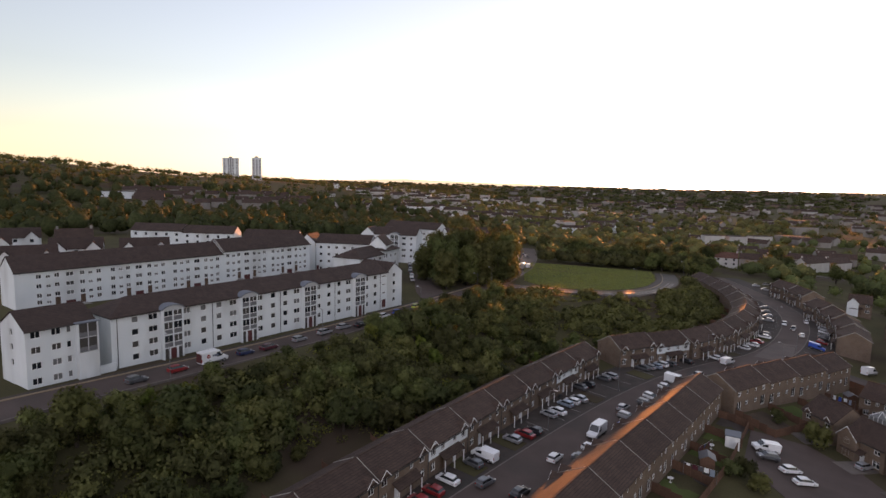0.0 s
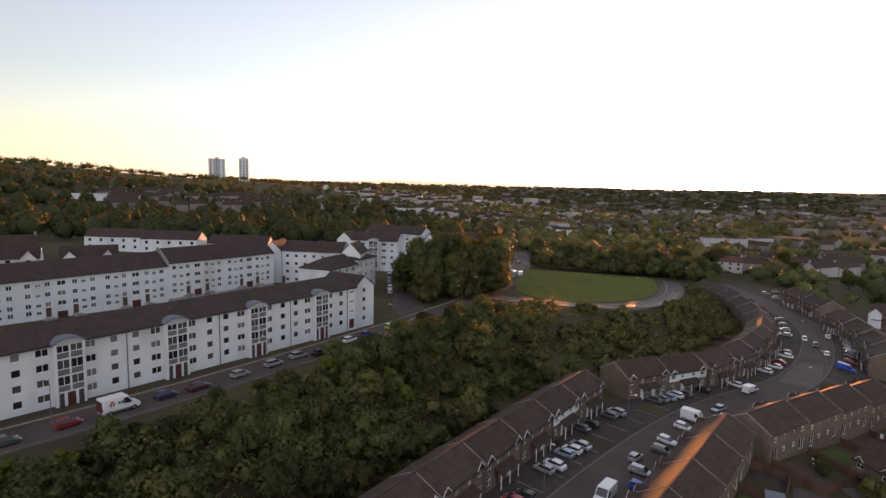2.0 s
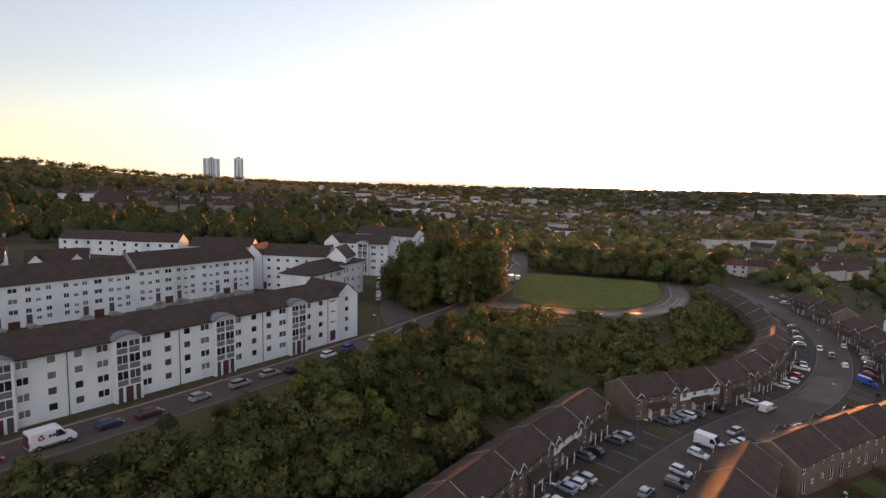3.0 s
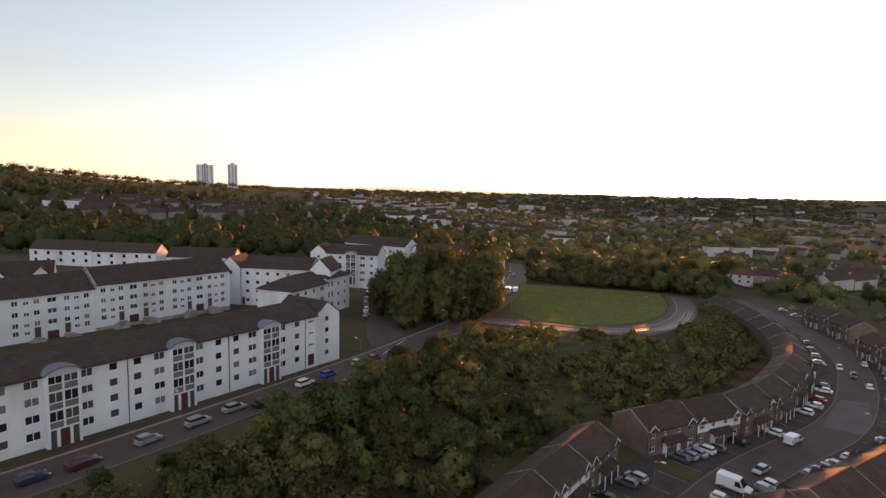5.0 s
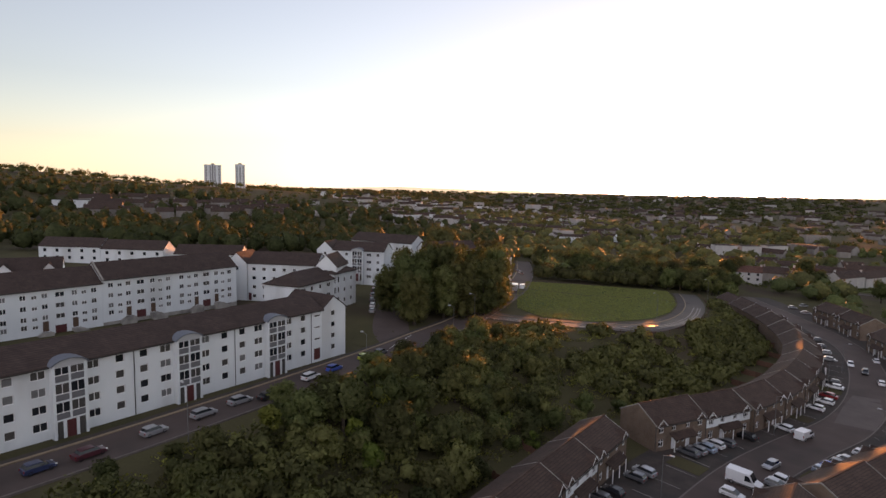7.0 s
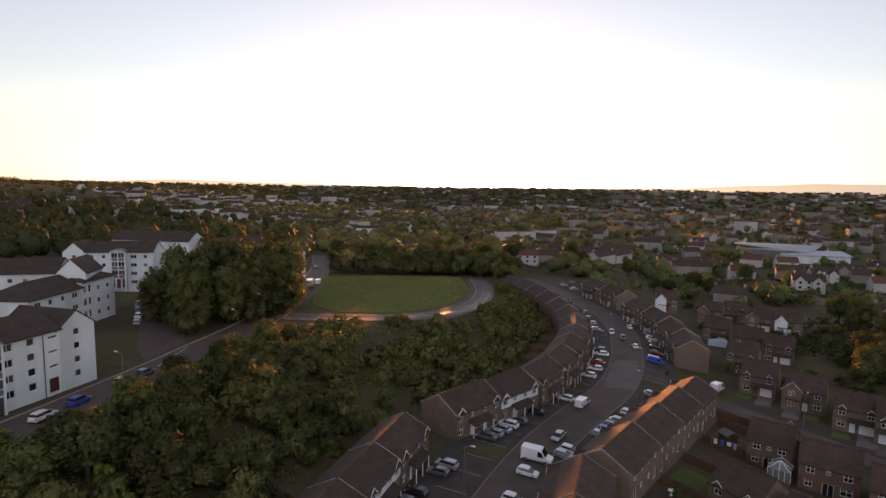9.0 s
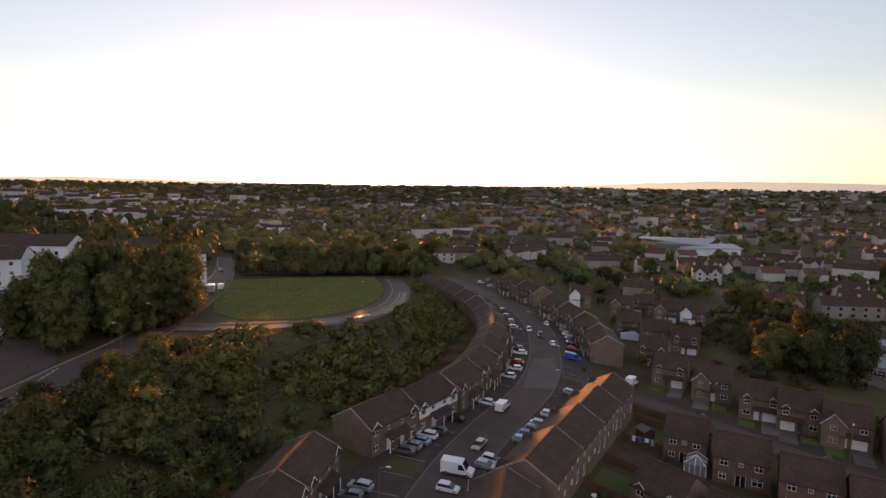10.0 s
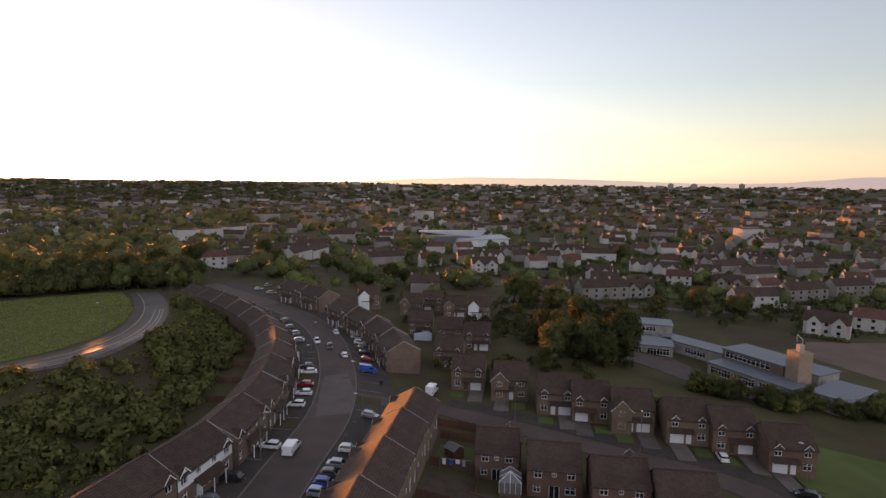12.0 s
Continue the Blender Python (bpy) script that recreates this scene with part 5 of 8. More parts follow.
OLD = {
    "grey": cottage_kind("semi_detached_house", 13.0, 7.6, 5.2, 8.2, "harling_grey", "tile", (), "grey roughcast houses with brown tiled roof and chimneys"),
    "white": cottage_kind("semi_detached_house", 13.0, 7.6, 5.2, 8.2, "harling_old", "tile_red", (), "white roughcast houses with red-brown roof and chimneys"),
    "gabled": cottage_kind("semi_detached_house", 14.5, 7.6, 5.0, 8.4, "harling_old", "tile", (3.4, 11.1), "white roughcast houses with two steep front gables"),
    "gabled_grey": cottage_kind("semi_detached_house", 14.5, 7.6, 5.0, 8.4, "harling_grey", "tile", (3.4, 11.1), "grey roughcast houses with two steep front gables"),
    "long": cottage_kind("row_of_flats", 24.0, 8.2, 5.6, 8.8, "harling_grey", "tile", (), "long grey two-storey row with brown roof", 4),
    "long_white": cottage_kind("row_of_flats", 24.0, 8.2, 5.6, 8.8, "harling_old", "tile", (), "long white two-storey row with brown roof", 3),
    "long_plain": cottage_kind("row_of_flats", 24.0, 8.2, 5.6, 8.6, "harling", "slate", (), "long white two-storey row with a plain dark roof", 0),
    "lodge": cottage_kind("semi_detached_house", 16.0, 8.4, 5.2, 8.6, "harling", "slate", (2.9, 13.1), "white rendered houses with steep gables and dark brown roof", 0),
}
for k, w, h, wall, roof, gb, lab in (("grey", 13.0, 5.2, "harling_grey", "tile", (), "distant grey houses with brown roof"), ("white", 13.0, 5.2, "harling_old", "tile_red", (), "distant pale houses with red-brown roof"), ("gabled", 14.5, 5.0, "harling_old", "tile", (3.4, 11.1), "distant pale houses with two gables"), ("gabled_grey", 14.5, 5.0, "harling_grey", "tile", (3.4, 11.1), "distant grey houses with two gables"), ("long", 24.0, 5.6, "harling_grey", "tile", (), "distant long grey row of houses"), ("long_white", 24.0, 5.6, "harling_old", "tile", (), "distant long white row of houses")):
    OLD[k + "_far"] = cottage_kind("semi_detached_house", w, 7.6, h, h + 3.2, wall, roof, gb, lab, 1, False)
TAKEN, GARDENS = [], []


def old_house(kind, x, y, turn, sink=0.1):
    copy_thing(OLD[kind + "_far" if math.hypot(x, y) > 400 else kind], pose(x, y, land(x, y) + 0.3 - sink, 0, 0, turn))
    TAKEN.append((x, y))
    if -110 < x < 420 and 240 < y < 500:
        wide = {"long": 24, "long_white": 24, "long_plain": 24, "lodge": 16}.get(kind, 14)
        m = pose(x, y, 0, 0, 0, turn)
        for off in (-6.5, 15.0):
            for k in range(int(wide / 1.5) + 3):
                q = m @ Vector((-2 + 1.5 * k, off, 0))
                GARDENS.append((q.x, q.y))
        for side in (-2.2, wide / 2, wide + 2.2):
            for k in range(8):
                if k < 3 or k > 4:
                    q = m @ Vector((side, 10.0 + 1.2 * (k - 3), 0))
                    GARDENS.append((q.x, q.y))


for kind, x, y, turn in (("gabled", 47, 377, -6), ("long", 84, 313, 3), ("gabled_grey", 108, 317, -6), ("long_white", 148, 291, -6), ("long", 186, 303, 4), ("long", 222, 312, 2), ("gabled_grey", 168, 334, -35), ("long", 200, 352, 4),
                         ("long", 256, 374, 2), ("gabled", 164, 386, -35), ("gabled", 183, 372, -30), ("gabled", 156, 398, -20), ("long", 206, 385, -2), ("gabled", 262, 424, -40), ("gabled", 234, 464, -10), ("gabled_grey", 252, 455, 0), ("gabled", 272, 446, -25)):
    old_house(kind, x, y, turn)
for kind, x, y, turn in (("long_white", 148, 453, -20), ("grey", 112, 438, -5), ("grey", 324, 420, -20), ("long_white", 350, 416, -15), ("gabled", 332, 468, -10), ("gabled", 144, 250, -50), ("white", 168, 252, -45), ("gabled_grey", 60, 307, -8), ("grey", 92, 443, -8),
                         ("gabled", 68, 428, 10), ("grey", 46, 410, -5), ("long", -8, 424, 12), ("long", -56, 488, 14), ("grey", -48, 496, 14), ("white", -75, 416, 20), ("white", -97, 378, 15), ("grey", -88, 400, 12), ("gabled", -10, 590, 10), ("white", 12, 596, -10), ("long_white", -52, 408, 67), ("long_white", -42, 431, 67)):
    old_house(kind, x, y, turn)
for kind, x, y, turn in (("lodge", -214.0, 77.3, 69), ("lodge", -222.0, 58.0, 69), ("lodge", -206, 40, 75), ("lodge", -262, 50, 75), ("long_plain", -273.1, 103.6, 36), ("long_plain", -253.6, 117.8, 36), ("long_plain", -228, 133, 40), ("lodge", -240, 36, 78), ("grey", -258, 70, 75)):
    old_house(kind, x, y, turn)
# pale four-storey blocks among the trees, and a low white hall on the hill
for x, y, t, w in ((-154, 561, 35, 19), (-136, 575, 40, 17), (-121, 602, 50, 20)):
    flats("flats_block", x, y, land(x, y) + 0.2, t, w, 10.0, 10.5, 11.2, label="pale four-storey block of flats among distant trees", wall="harling_old", group="distant flats")
    TAKEN.append((x, y))
flats("hall", -566, 190, land(-566, 190) + 0.2, 54, 30, 12.0, 4.5, 5.0, label="low white flat-roofed hall on the wooded hill", group="")
TAKEN.extend(((-566, 190), (-556, 204)))
STREETS = random.Random(77)
# short streets between the measured houses, kept clear of them
for x0, y0, x1, y1, turn in ((20, 402, 120, 412, 6), (110, 372, 150, 352, -30), (200, 330, 330, 345, 3), (225, 395, 370, 410, 4), (285, 300, 360, 330, 10), (120, 345, 150, 330, -30), (190, 420, 330, 440, -8), (90, 470, 260, 500, -10), (20, 320, 20, 322, -5), (300, 370, 420, 385, 2), (-70, 450, 60, 470, 12), (-130, 470, -60, 520, 30)):
    n = max(1, int(math.hypot(x1 - x0, y1 - y0) / 24))
    for i in range(n + 1):
        x, y = x0 + (x1 - x0) * i / n + STREETS.uniform(-3, 3), y0 + (y1 - y0) * i / n + STREETS.uniform(-3, 3)
        if all((x - a) ** 2 + (y - b) ** 2 > 460 for a, b in TAKEN):
            old_house(STREETS.choice(("grey", "white", "gabled", "gabled_grey", "white", "long")), x, y, turn + STREETS.choice((0, 0, -28, 180)) + STREETS.uniform(-4, 4))
for i in range(8):
    for j in range(5):
        x, y = -500 - 24 * j + STREETS.uniform(-5, 5), 190 + 24 * i + 9 * j + STREETS.uniform(-5, 5)
        if STREETS.random() < 0.6:
            old_house(("grey", "long", "gabled_grey")[STREETS.randrange(3)], x, y, 62 + STREETS.uniform(-5, 5))
for i in range(9):
    for j in range(4):
        x, y = -170 + 36 * i + STREETS.uniform(-10, 10), 560 + 34 * j + STREETS.uniform(-10, 10)
        if STREETS.random() < 0.45 and not (20 < x < 125 and y < 600):
            old_house(("grey", "white", "gabled", "long", "gabled_grey")[STREETS.randrange(5)], x, y, STREETS.choice((-20, 5, 70)) + STREETS.uniform(-8, 8))
for i in range(9):
    for j in range(4):
        x, y = 120 + 34 * i + STREETS.uniform(-10, 10), 490 + 30 * j - 5 * i + STREETS.uniform(-10, 10)
        if STREETS.random() < 0.5:
            old_house(("grey", "white", "gabled", "long", "gabled_grey")[STREETS.randrange(5)], x, y, STREETS.choice((-30, -10, 60)) + STREETS.uniform(-8, 8))
for k in range(9):
    old_house("long_white", -505 + 16 * k + STREETS.uniform(-4, 4), 520 + 17 * k + STREETS.uniform(-8, 8), 44 + STREETS.uniform(-8, 8))
for k in range(6):
    old_house("long_white", -700 + 20 * k, 600 + 22 * k + STREETS.uniform(-8, 8), 44)
for k in list(OLD.values()):
    for o in list(k.children_recursive) + [k]:
        bpy.data.objects.remove(o)

# modern hall with slanted roof planes
hall = thing("community_hall", pose(46, 556, land(60, 556) + 0.2, 0, 0, -4), "modern hall with slanted pale metal roofs", "hall")
part("wall", box(1, 50, 0, 26, -3, 4.4), M["panel_grey"], hall)
part("end_wall", prism([(-0.5, -3), (10, -3), (10, 5), (-0.5, 9.0)], -1.6, 0.0), M["chimney"], hall, "buff end wall under the raised roof")
part("roof", ([(-3, -4, 10.2), (50, -4, 5.2), (60, 14, 9.6), (0, 28, 8.4), (-3, -4, 9.6), (50, -4, 4.6), (60, 14, 9.0), (0, 28, 7.8)], [(0, 1, 2, 3), (7, 6, 5, 4), (0, 4, 5, 1), (1, 5, 6, 2), (2, 6, 7, 3), (3, 7, 4, 0)]), M["sheet_pale"], hall, "pale slanted metal roof")
part("annex", box(30, 74, -13, -1.7, -3, 3.6), M["harling"], hall)
part("annex_roof", ([(28.5, -14, 3.7), (75.5, -14, 4.4), (72, 6, 6.6), (34, 6, 5.0), (28.5, -14, 3.2), (75.5, -14, 3.9), (72, 6, 6.1), (34, 6, 4.5)], [(0, 1, 2, 3), (7, 6, 5, 4), (0, 4, 5, 1), (1, 5, 6, 2), (2, 6, 7, 3), (3, 7, 4, 0)]), M["sheet_pale"], hall, "pale lower roof")

# two towers on the hill
for x, y, w, hgt, lab in ((-1003.2, 562.0, 29.0, 42.0, "pale high-rise block of flats with two wings"), (-979.6, 602.2, 17.0, 44.0, "slim pale high-rise block of flats")):
    tw = thing("tower_block", pose(x, y, 44.5, 0, 0, 60.5), lab, "tower block", "tower blocks")
    n = 4 if w > 20 else 3
    holes = [(-w / 2 + w / 2 + (w * (i + 0.5) / n) - 1.4, 2.0 + 2.8 * k, 2.8, 1.5) for i in range(n) for k in range(int(hgt / 2.8) - 1)]
    body = [moved(facade(w, -6, hgt, holes, 0.3), pose(-w / 2, 0, 0)), moved(facade(w, -6, hgt, []), pose(w / 2, 16, 0, 0, 0, 180)), moved(facade(16, -6, hgt, []), pose(w / 2, 0, 0, 0, 0, 90)), moved(facade(16, -6, hgt, []), pose(-w / 2, 16, 0, 0, 0, -90)),
            ([(-w / 2, 0, hgt), (w / 2, 0, hgt), (w / 2, 16, hgt), (-w / 2, 16, hgt)], [(0, 1, 2, 3)])]
    part("wall", join(*body), M["harling"], tw)
    for s, z, ww, hh in holes:
        part("window", box(s - w / 2, s - w / 2 + ww, 0.2, 0.26, z, z + hh), M["glass"], tw)
    part("plant_room", box(-3, 3, 5, 11, hgt, hgt + 2.6), M["concrete"], tw)
    if w > 20:
        part("recess", box(-1.1, 1.1, -0.04, 0.05, 0, hgt - 0.1), M["panel_grey"], tw)
# flat dark strip: the shade of a gap between the wings as colour

# ---- the town in the distance ----
def houses_far(count, seed, az0, az1, r0, r1, scale=1.0):
    rg = random.Random(seed)
    v, f, mi = [], [], []
    for i in range(count):
        az, r = radians(rg.uniform(az0, az1)), r0 + (r1 - r0) * rg.random() ** 1.2
        x, y = -math.sin(az) * r, math.cos(az) * r
        w, d, h = rg.choice((9, 12, 16, 24)) * scale, 8 * scale, rg.uniform(4.5, 6.5) * scale
        q = h + 2.8 * scale
        if rg.random() < 0.06:
            w, d, h = rg.uniform(14, 40) * scale, 16 * scale, rg.uniform(6, 13) * scale
            q = h + 0.3
        m = pose(x, y, land(x, y), 0, 0, rg.choice((0, 30, 62, 95, 140)) + rg.uniform(-9, 9))
        k = len(v)
        pts = [(0, 0, -3), (w, 0, -3), (w, d, -3), (0, d, -3), (0, 0, h), (w, 0, h), (w, d, h), (0, d, h), (0, d / 2, q), (w, d / 2, q)]
        v += [tuple(m @ Vector(p)) for p in pts]
        tone = rg.choice((0, 0, 0, 1, 2, 2))
        for face, mm in (((0, 1, 5, 4), tone), ((1, 2, 6, 9, 5), tone), ((2, 3, 7, 6), tone), ((3, 0, 4, 8, 7), tone), ((4, 5, 9, 8), 3), ((6, 7, 8, 9), 3)):
            f.append(tuple(k + j for j in face))
            mi.append(mm)
    return v, f, mi


TOWN = [M["harling_grey"], M["harling_old"], M["brick"], M["tile"]]
setting("distant_houses", houses_far(320, 1, -58, -3, 640, 1500), TOWN, "many small distant houses of the town", "houses", "stuff")
setting("valley_houses", houses_far(95, 6, -3, 26, 700, 1500), [M["harling_grey"], M["brick"], M["harling_grey"], M["tile"]], "scattered distant houses among the woods of the valley", "houses", "stuff")
setting("far_town", houses_far(620, 2, -60, 34, 1450, 3600, 1.5), TOWN, "far town of small roofs on the plain", "houses", "stuff")
setting("hill_houses", houses_far(130, 3, 24, 52, 640, 1500), [M["harling_old"], M["harling"], M["harling_old"], M["tile"]], "distant pale houses on the hillside", "houses", "stuff")
for az, r, w, h in ((-26.2, 2600, 34, 44), (-23.6, 2600, 26, 40), (-31.5, 3000, 26, 52), (-33.5, 3100, 30, 50), (-37.4, 3200, 26, 50), (-16.0, 3000, 24, 34), (-5.0, 2600, 30, 42), (8.6, 3300, 34, 18), (9.4, 3200, 24, 24)):
    h *= 0.62
    x, y = -math.sin(radians(az)) * r, math.cos(radians(az)) * r
    tw = thing("tower_block", pose(x, y, land(x, y), 0, 0, az), "hazy high-rise block far off in the town", "tower block", "far tower blocks")
    part("wall", box(-w / 2, w / 2, 0, 18, -5, h), M["harling_grey"], tw)
    part("plant_room", box(-w / 5, w / 5, 4, 14, h, h + 4), M["concrete"], tw)

# far hills round the horizon, haze and sunward glow painted into their emission
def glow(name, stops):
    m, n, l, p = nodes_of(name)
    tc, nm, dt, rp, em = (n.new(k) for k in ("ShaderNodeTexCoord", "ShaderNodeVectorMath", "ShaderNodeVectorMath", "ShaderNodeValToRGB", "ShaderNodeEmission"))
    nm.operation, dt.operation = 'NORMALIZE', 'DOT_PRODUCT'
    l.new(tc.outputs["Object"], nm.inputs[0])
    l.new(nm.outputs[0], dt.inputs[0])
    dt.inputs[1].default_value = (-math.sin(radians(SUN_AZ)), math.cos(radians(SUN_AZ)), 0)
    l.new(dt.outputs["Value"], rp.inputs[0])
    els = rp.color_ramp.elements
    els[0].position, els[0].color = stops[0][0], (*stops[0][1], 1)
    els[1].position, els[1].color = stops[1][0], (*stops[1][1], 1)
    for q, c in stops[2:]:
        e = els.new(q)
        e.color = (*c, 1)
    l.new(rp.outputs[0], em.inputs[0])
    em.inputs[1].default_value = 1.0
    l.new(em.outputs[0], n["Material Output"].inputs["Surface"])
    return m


HILL_EL = [(-75, 0.5), (-62, 0.9), (-52, 1.0), (-46, 0.85), (-41, 0.35), (-34, 0.25), (-28, 0.45), (-20, 0.65), (-14, 0.7), (-8, 0.5), (-2, 0.15), (8, 0.05), (18, 0.0), (28, 0.15), (36, 0.3), (44, 0.45), (52, 0.2), (60, 0.2), (80, 0.2)]
hv, hf = [], []
R = 4450
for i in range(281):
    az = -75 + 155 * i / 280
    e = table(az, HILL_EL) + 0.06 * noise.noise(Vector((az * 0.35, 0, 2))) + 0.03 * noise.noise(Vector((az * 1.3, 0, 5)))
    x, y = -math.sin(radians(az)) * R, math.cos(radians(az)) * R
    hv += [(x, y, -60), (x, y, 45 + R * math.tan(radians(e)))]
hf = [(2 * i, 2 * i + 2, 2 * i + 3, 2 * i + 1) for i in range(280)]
# emitted haze colours get brighter and warmer towards the sun
setting("backdrop_hills", (hv, hf), glow("hazy_hills", ((0.30, (0.066, 0.061, 0.066)), (0.99, (0.15, 0.13, 0.09)), (0.75, (0.090, 0.082, 0.072)), (0.93, (0.14, 0.12, 0.085)))), "far hills along the horizon with haze and sun glow painted in", "hills")

# ---- trees and bushes ----
def shade_soft(me, out):
    """Leaves shade with the curve of the crown that they sit on."""
    me.update()
    soft = out + np.array([0, 0, 0.25])
    soft /= np.linalg.norm(soft, axis=1)[:, None]
    me.polygons.foreach_set("use_smooth", np.ones(len(me.polygons), dtype=bool))
    me.normals_split_custom_set_from_vertices(soft.tolist())
    me.update()


def crown_mesh(name, seed, radius, height, base, leaves, size, lobes, mat, upright=False):
    """A crown of many small leaf clumps on overlapping lobes, uneven and with gaps."""
    rg = np.random.default_rng(seed)
    cs, rs = [], []
    for i in range(lobes):
        a, q = rg.uniform(0, 2 * math.pi), radius * 0.72 * math.sqrt(rg.uniform(0, 1))
        z = base + (height - base) * rg.uniform(0.22, 0.86)
        if upright:
            z = base + (height - base) * rg.uniform(0.12, 0.88)
        fall = 1 - (0.2 if upright else 0.55) * abs((z - base) / (height - base) - 0.45) * 2
        cs.append((q * fall * math.cos(a), q * fall * math.sin(a), z))
        rs.append(radius * rg.uniform(0.24, 0.46))
    cs, rs = np.array(cs), np.array(rs)
    pick = rg.choice(lobes, leaves, p=rs ** 2 / (rs ** 2).sum())
    d = rg.normal(size=(leaves, 3))
    d[:, 2] = d[:, 2] * 0.9 + 0.25
    d /= np.linalg.norm(d, axis=1)[:, None]
    p = cs[pick] + d * (rs[pick] * rg.uniform(0.62, 1.18, leaves))[:, None]
    p[:, 2] = np.maximum(p[:, 2], base * 0.6)
    n = d + rg.normal(size=(leaves, 3)) * 0.55
    n /= np.linalg.norm(n, axis=1)[:, None]
    u = np.cross(n, rg.normal(size=(leaves, 3)))
    u /= np.linalg.norm(u, axis=1)[:, None]
    w = np.cross(n, u)
    s = size * rg.uniform(0.55, 1.25, leaves)[:, None]
    k = rg.uniform(0.5, 0.9, leaves)[:, None]
    tri = np.stack([p - u * s, p + u * s * 0.35 - w * s * k, p + u * s * 0.6 + w * s * k + n * s * 0.2], 1).reshape(-1, 3)
    # inner masses of leaf behind the outer clumps
    bm = bmesh.new()
    bmesh.ops.create_icosphere(bm, subdivisions=1, radius=1.0)
    ball = np.array([tuple(v.co) for v in bm.verts])
    faces = np.array([[v.index for v in f.verts] for f in bm.faces])
    bm.free()
    bumpy = 0.60 + 0.08 * np.sin(ball[:, 0] * 5 + 1) * np.sin(ball[:, 1] * 6) + 0.08 * np.sin(ball[:, 2] * 7 + 2)
    cores = (cs[:, None, :] + (ball * bumpy[:, None])[None] * rs[:, None, None])
    cores[:, :, 2] = np.maximum(cores[:, :, 2], base * 0.4)
    inner = np.concatenate([faces + i * len(ball) for i in range(lobes)]) + 3 * leaves
    co = np.concatenate([tri, cores.reshape(-1, 3)])
    idx = np.concatenate([np.arange(3 * leaves), inner.ravel()])
    count = leaves + len(inner)
    me = bpy.data.meshes.new(name)
    me.vertices.add(len(co))
    me.vertices.foreach_set("co", co.ravel())
    me.loops.add(3 * count)
    me.loops.foreach_set("vertex_index", idx)
    me.polygons.add(count)
    me.polygons.foreach_set("loop_start", np.arange(count) * 3)
    me.materials.append(mat[0])
    me.materials.append(mat[1])
    me.polygons.foreach_set("material_index", np.repeat([0, 1], [leaves, len(inner)]).astype(np.int32))
    shade_soft(me, np.concatenate([np.repeat(d, 3, axis=0), np.tile(ball, (lobes, 1))]))
    return me


def limb(a, b, r0, r1, n=6):
    a, b = Vector(a), Vector(b)
    q = (b - a).to_track_quat('Z', 'Y').to_matrix()
    v = [tuple(c + q @ Vector((r * math.cos(2 * math.pi * i / n), r * math.sin(2 * math.pi * i / n), 0))) for c, r in ((a, r0), (b, r1)) for i in range(n)]
    return v, [tuple(range(n - 1, -1, -1)), tuple(range(n, 2 * n))] + [(i, (i + 1) % n, n + (i + 1) % n, n + i) for i in range(n)]


def trunk_geo(seed, height, radius, thick):
    rnd = random.Random(seed)
    top = (rnd.uniform(-0.3, 0.3), rnd.uniform(-0.3, 0.3), height * 0.42)
    g = [limb((0, 0, -0.8), top, thick, thick * 0.7, 8)]
    for i in range(5):
        a = i * 1.256 + rnd.uniform(-0.4, 0.4)
        e = (math.cos(a) * radius * 0.55, math.sin(a) * radius * 0.55, height * rnd.uniform(0.6, 0.82))
        g.append(limb(top, e, thick * 0.55, thick * 0.16))
    g.append(limb(top, (0, 0, height * 0.88), thick * 0.6, thick * 0.14))
    return join(*g)


def tree_kind(name, seed, radius, height, base, leaves, size, lobes, mat, label, category="tree", upright=False):
    crown = crown_mesh("crown", seed, radius, height, base, leaves, size, lobes, (M[mat + "_near"], M[mat]), upright)
    if category == "bush":
        return tagged(new(name, crown), label, category)
    ob = thing(name, pose(0, 0, -400), label, category)
    part("trunk", trunk_geo(seed, height, radius, 0.035 * height + 0.04), M["bark"], ob)
    part("crown", crown, None, ob)
    return ob


KINDS = {}
for i in range(4):
    KINDS["bush", i] = tree_kind("bush", 10 + i, 2.6, 4.4, 0.5, 1750, 0.26, 13, ("leaf", "leaf_dark", "leaf", "leaf_dark")[i], ("dense mid-green bush on the slope", "dense dark green bush on the slope")[i % 2], "bush")
for i in range(4):
    KINDS["tree", i] = tree_kind("tree", 30 + i, 4.1, 8.2, 1.4, 2700, 0.34, 22, ("leaf", "leaf_dark", "leaf", "leaf_dark")[i], ("broadleaved tree with a full mid-green crown", "broadleaved tree with a dark green crown")[i % 2])
for i in range(2):
    KINDS["pale", i] = tree_kind("bush", 50 + i, 1.9, 4.0, 0.4, 1900, 0.25, 8, "leaf_pale", "bright yellow-green bush among darker ones", "bush")
for i in range(2):
    KINDS["big", i] = tree_kind("tree", 60 + i, 7.2, 15.0, 1.5, 6600, 0.55, 26, "leaf_dark", "tall dark broadleaved tree with a dense crown")
for i in range(3):
    KINDS["upright", i] = tree_kind("tree", 70 + i, 5.6, 16.5, 0.8, 7000, 0.42, 60, "leaf", "tall broad upright tree with dense drooping olive-green crown", "tree", True)

PLANTS = random.Random(5)


def plant(kind, x, y, scale=1.0, sink=0.0, group=""):
    n = len([k for k in KINDS if k[0] == kind])
    src = KINDS[kind, PLANTS.randrange(n)]
    s = scale * PLANTS.uniform(0.85, 1.15)
    src.scale = (s, s, s * PLANTS.uniform(0.88, 1.15))
    ob = copy_thing(src, pose(x, y, land(x, y) - sink, 0, 0, PLANTS.uniform(0, 360)))
    if group:
        ob["group"] = group
    return ob


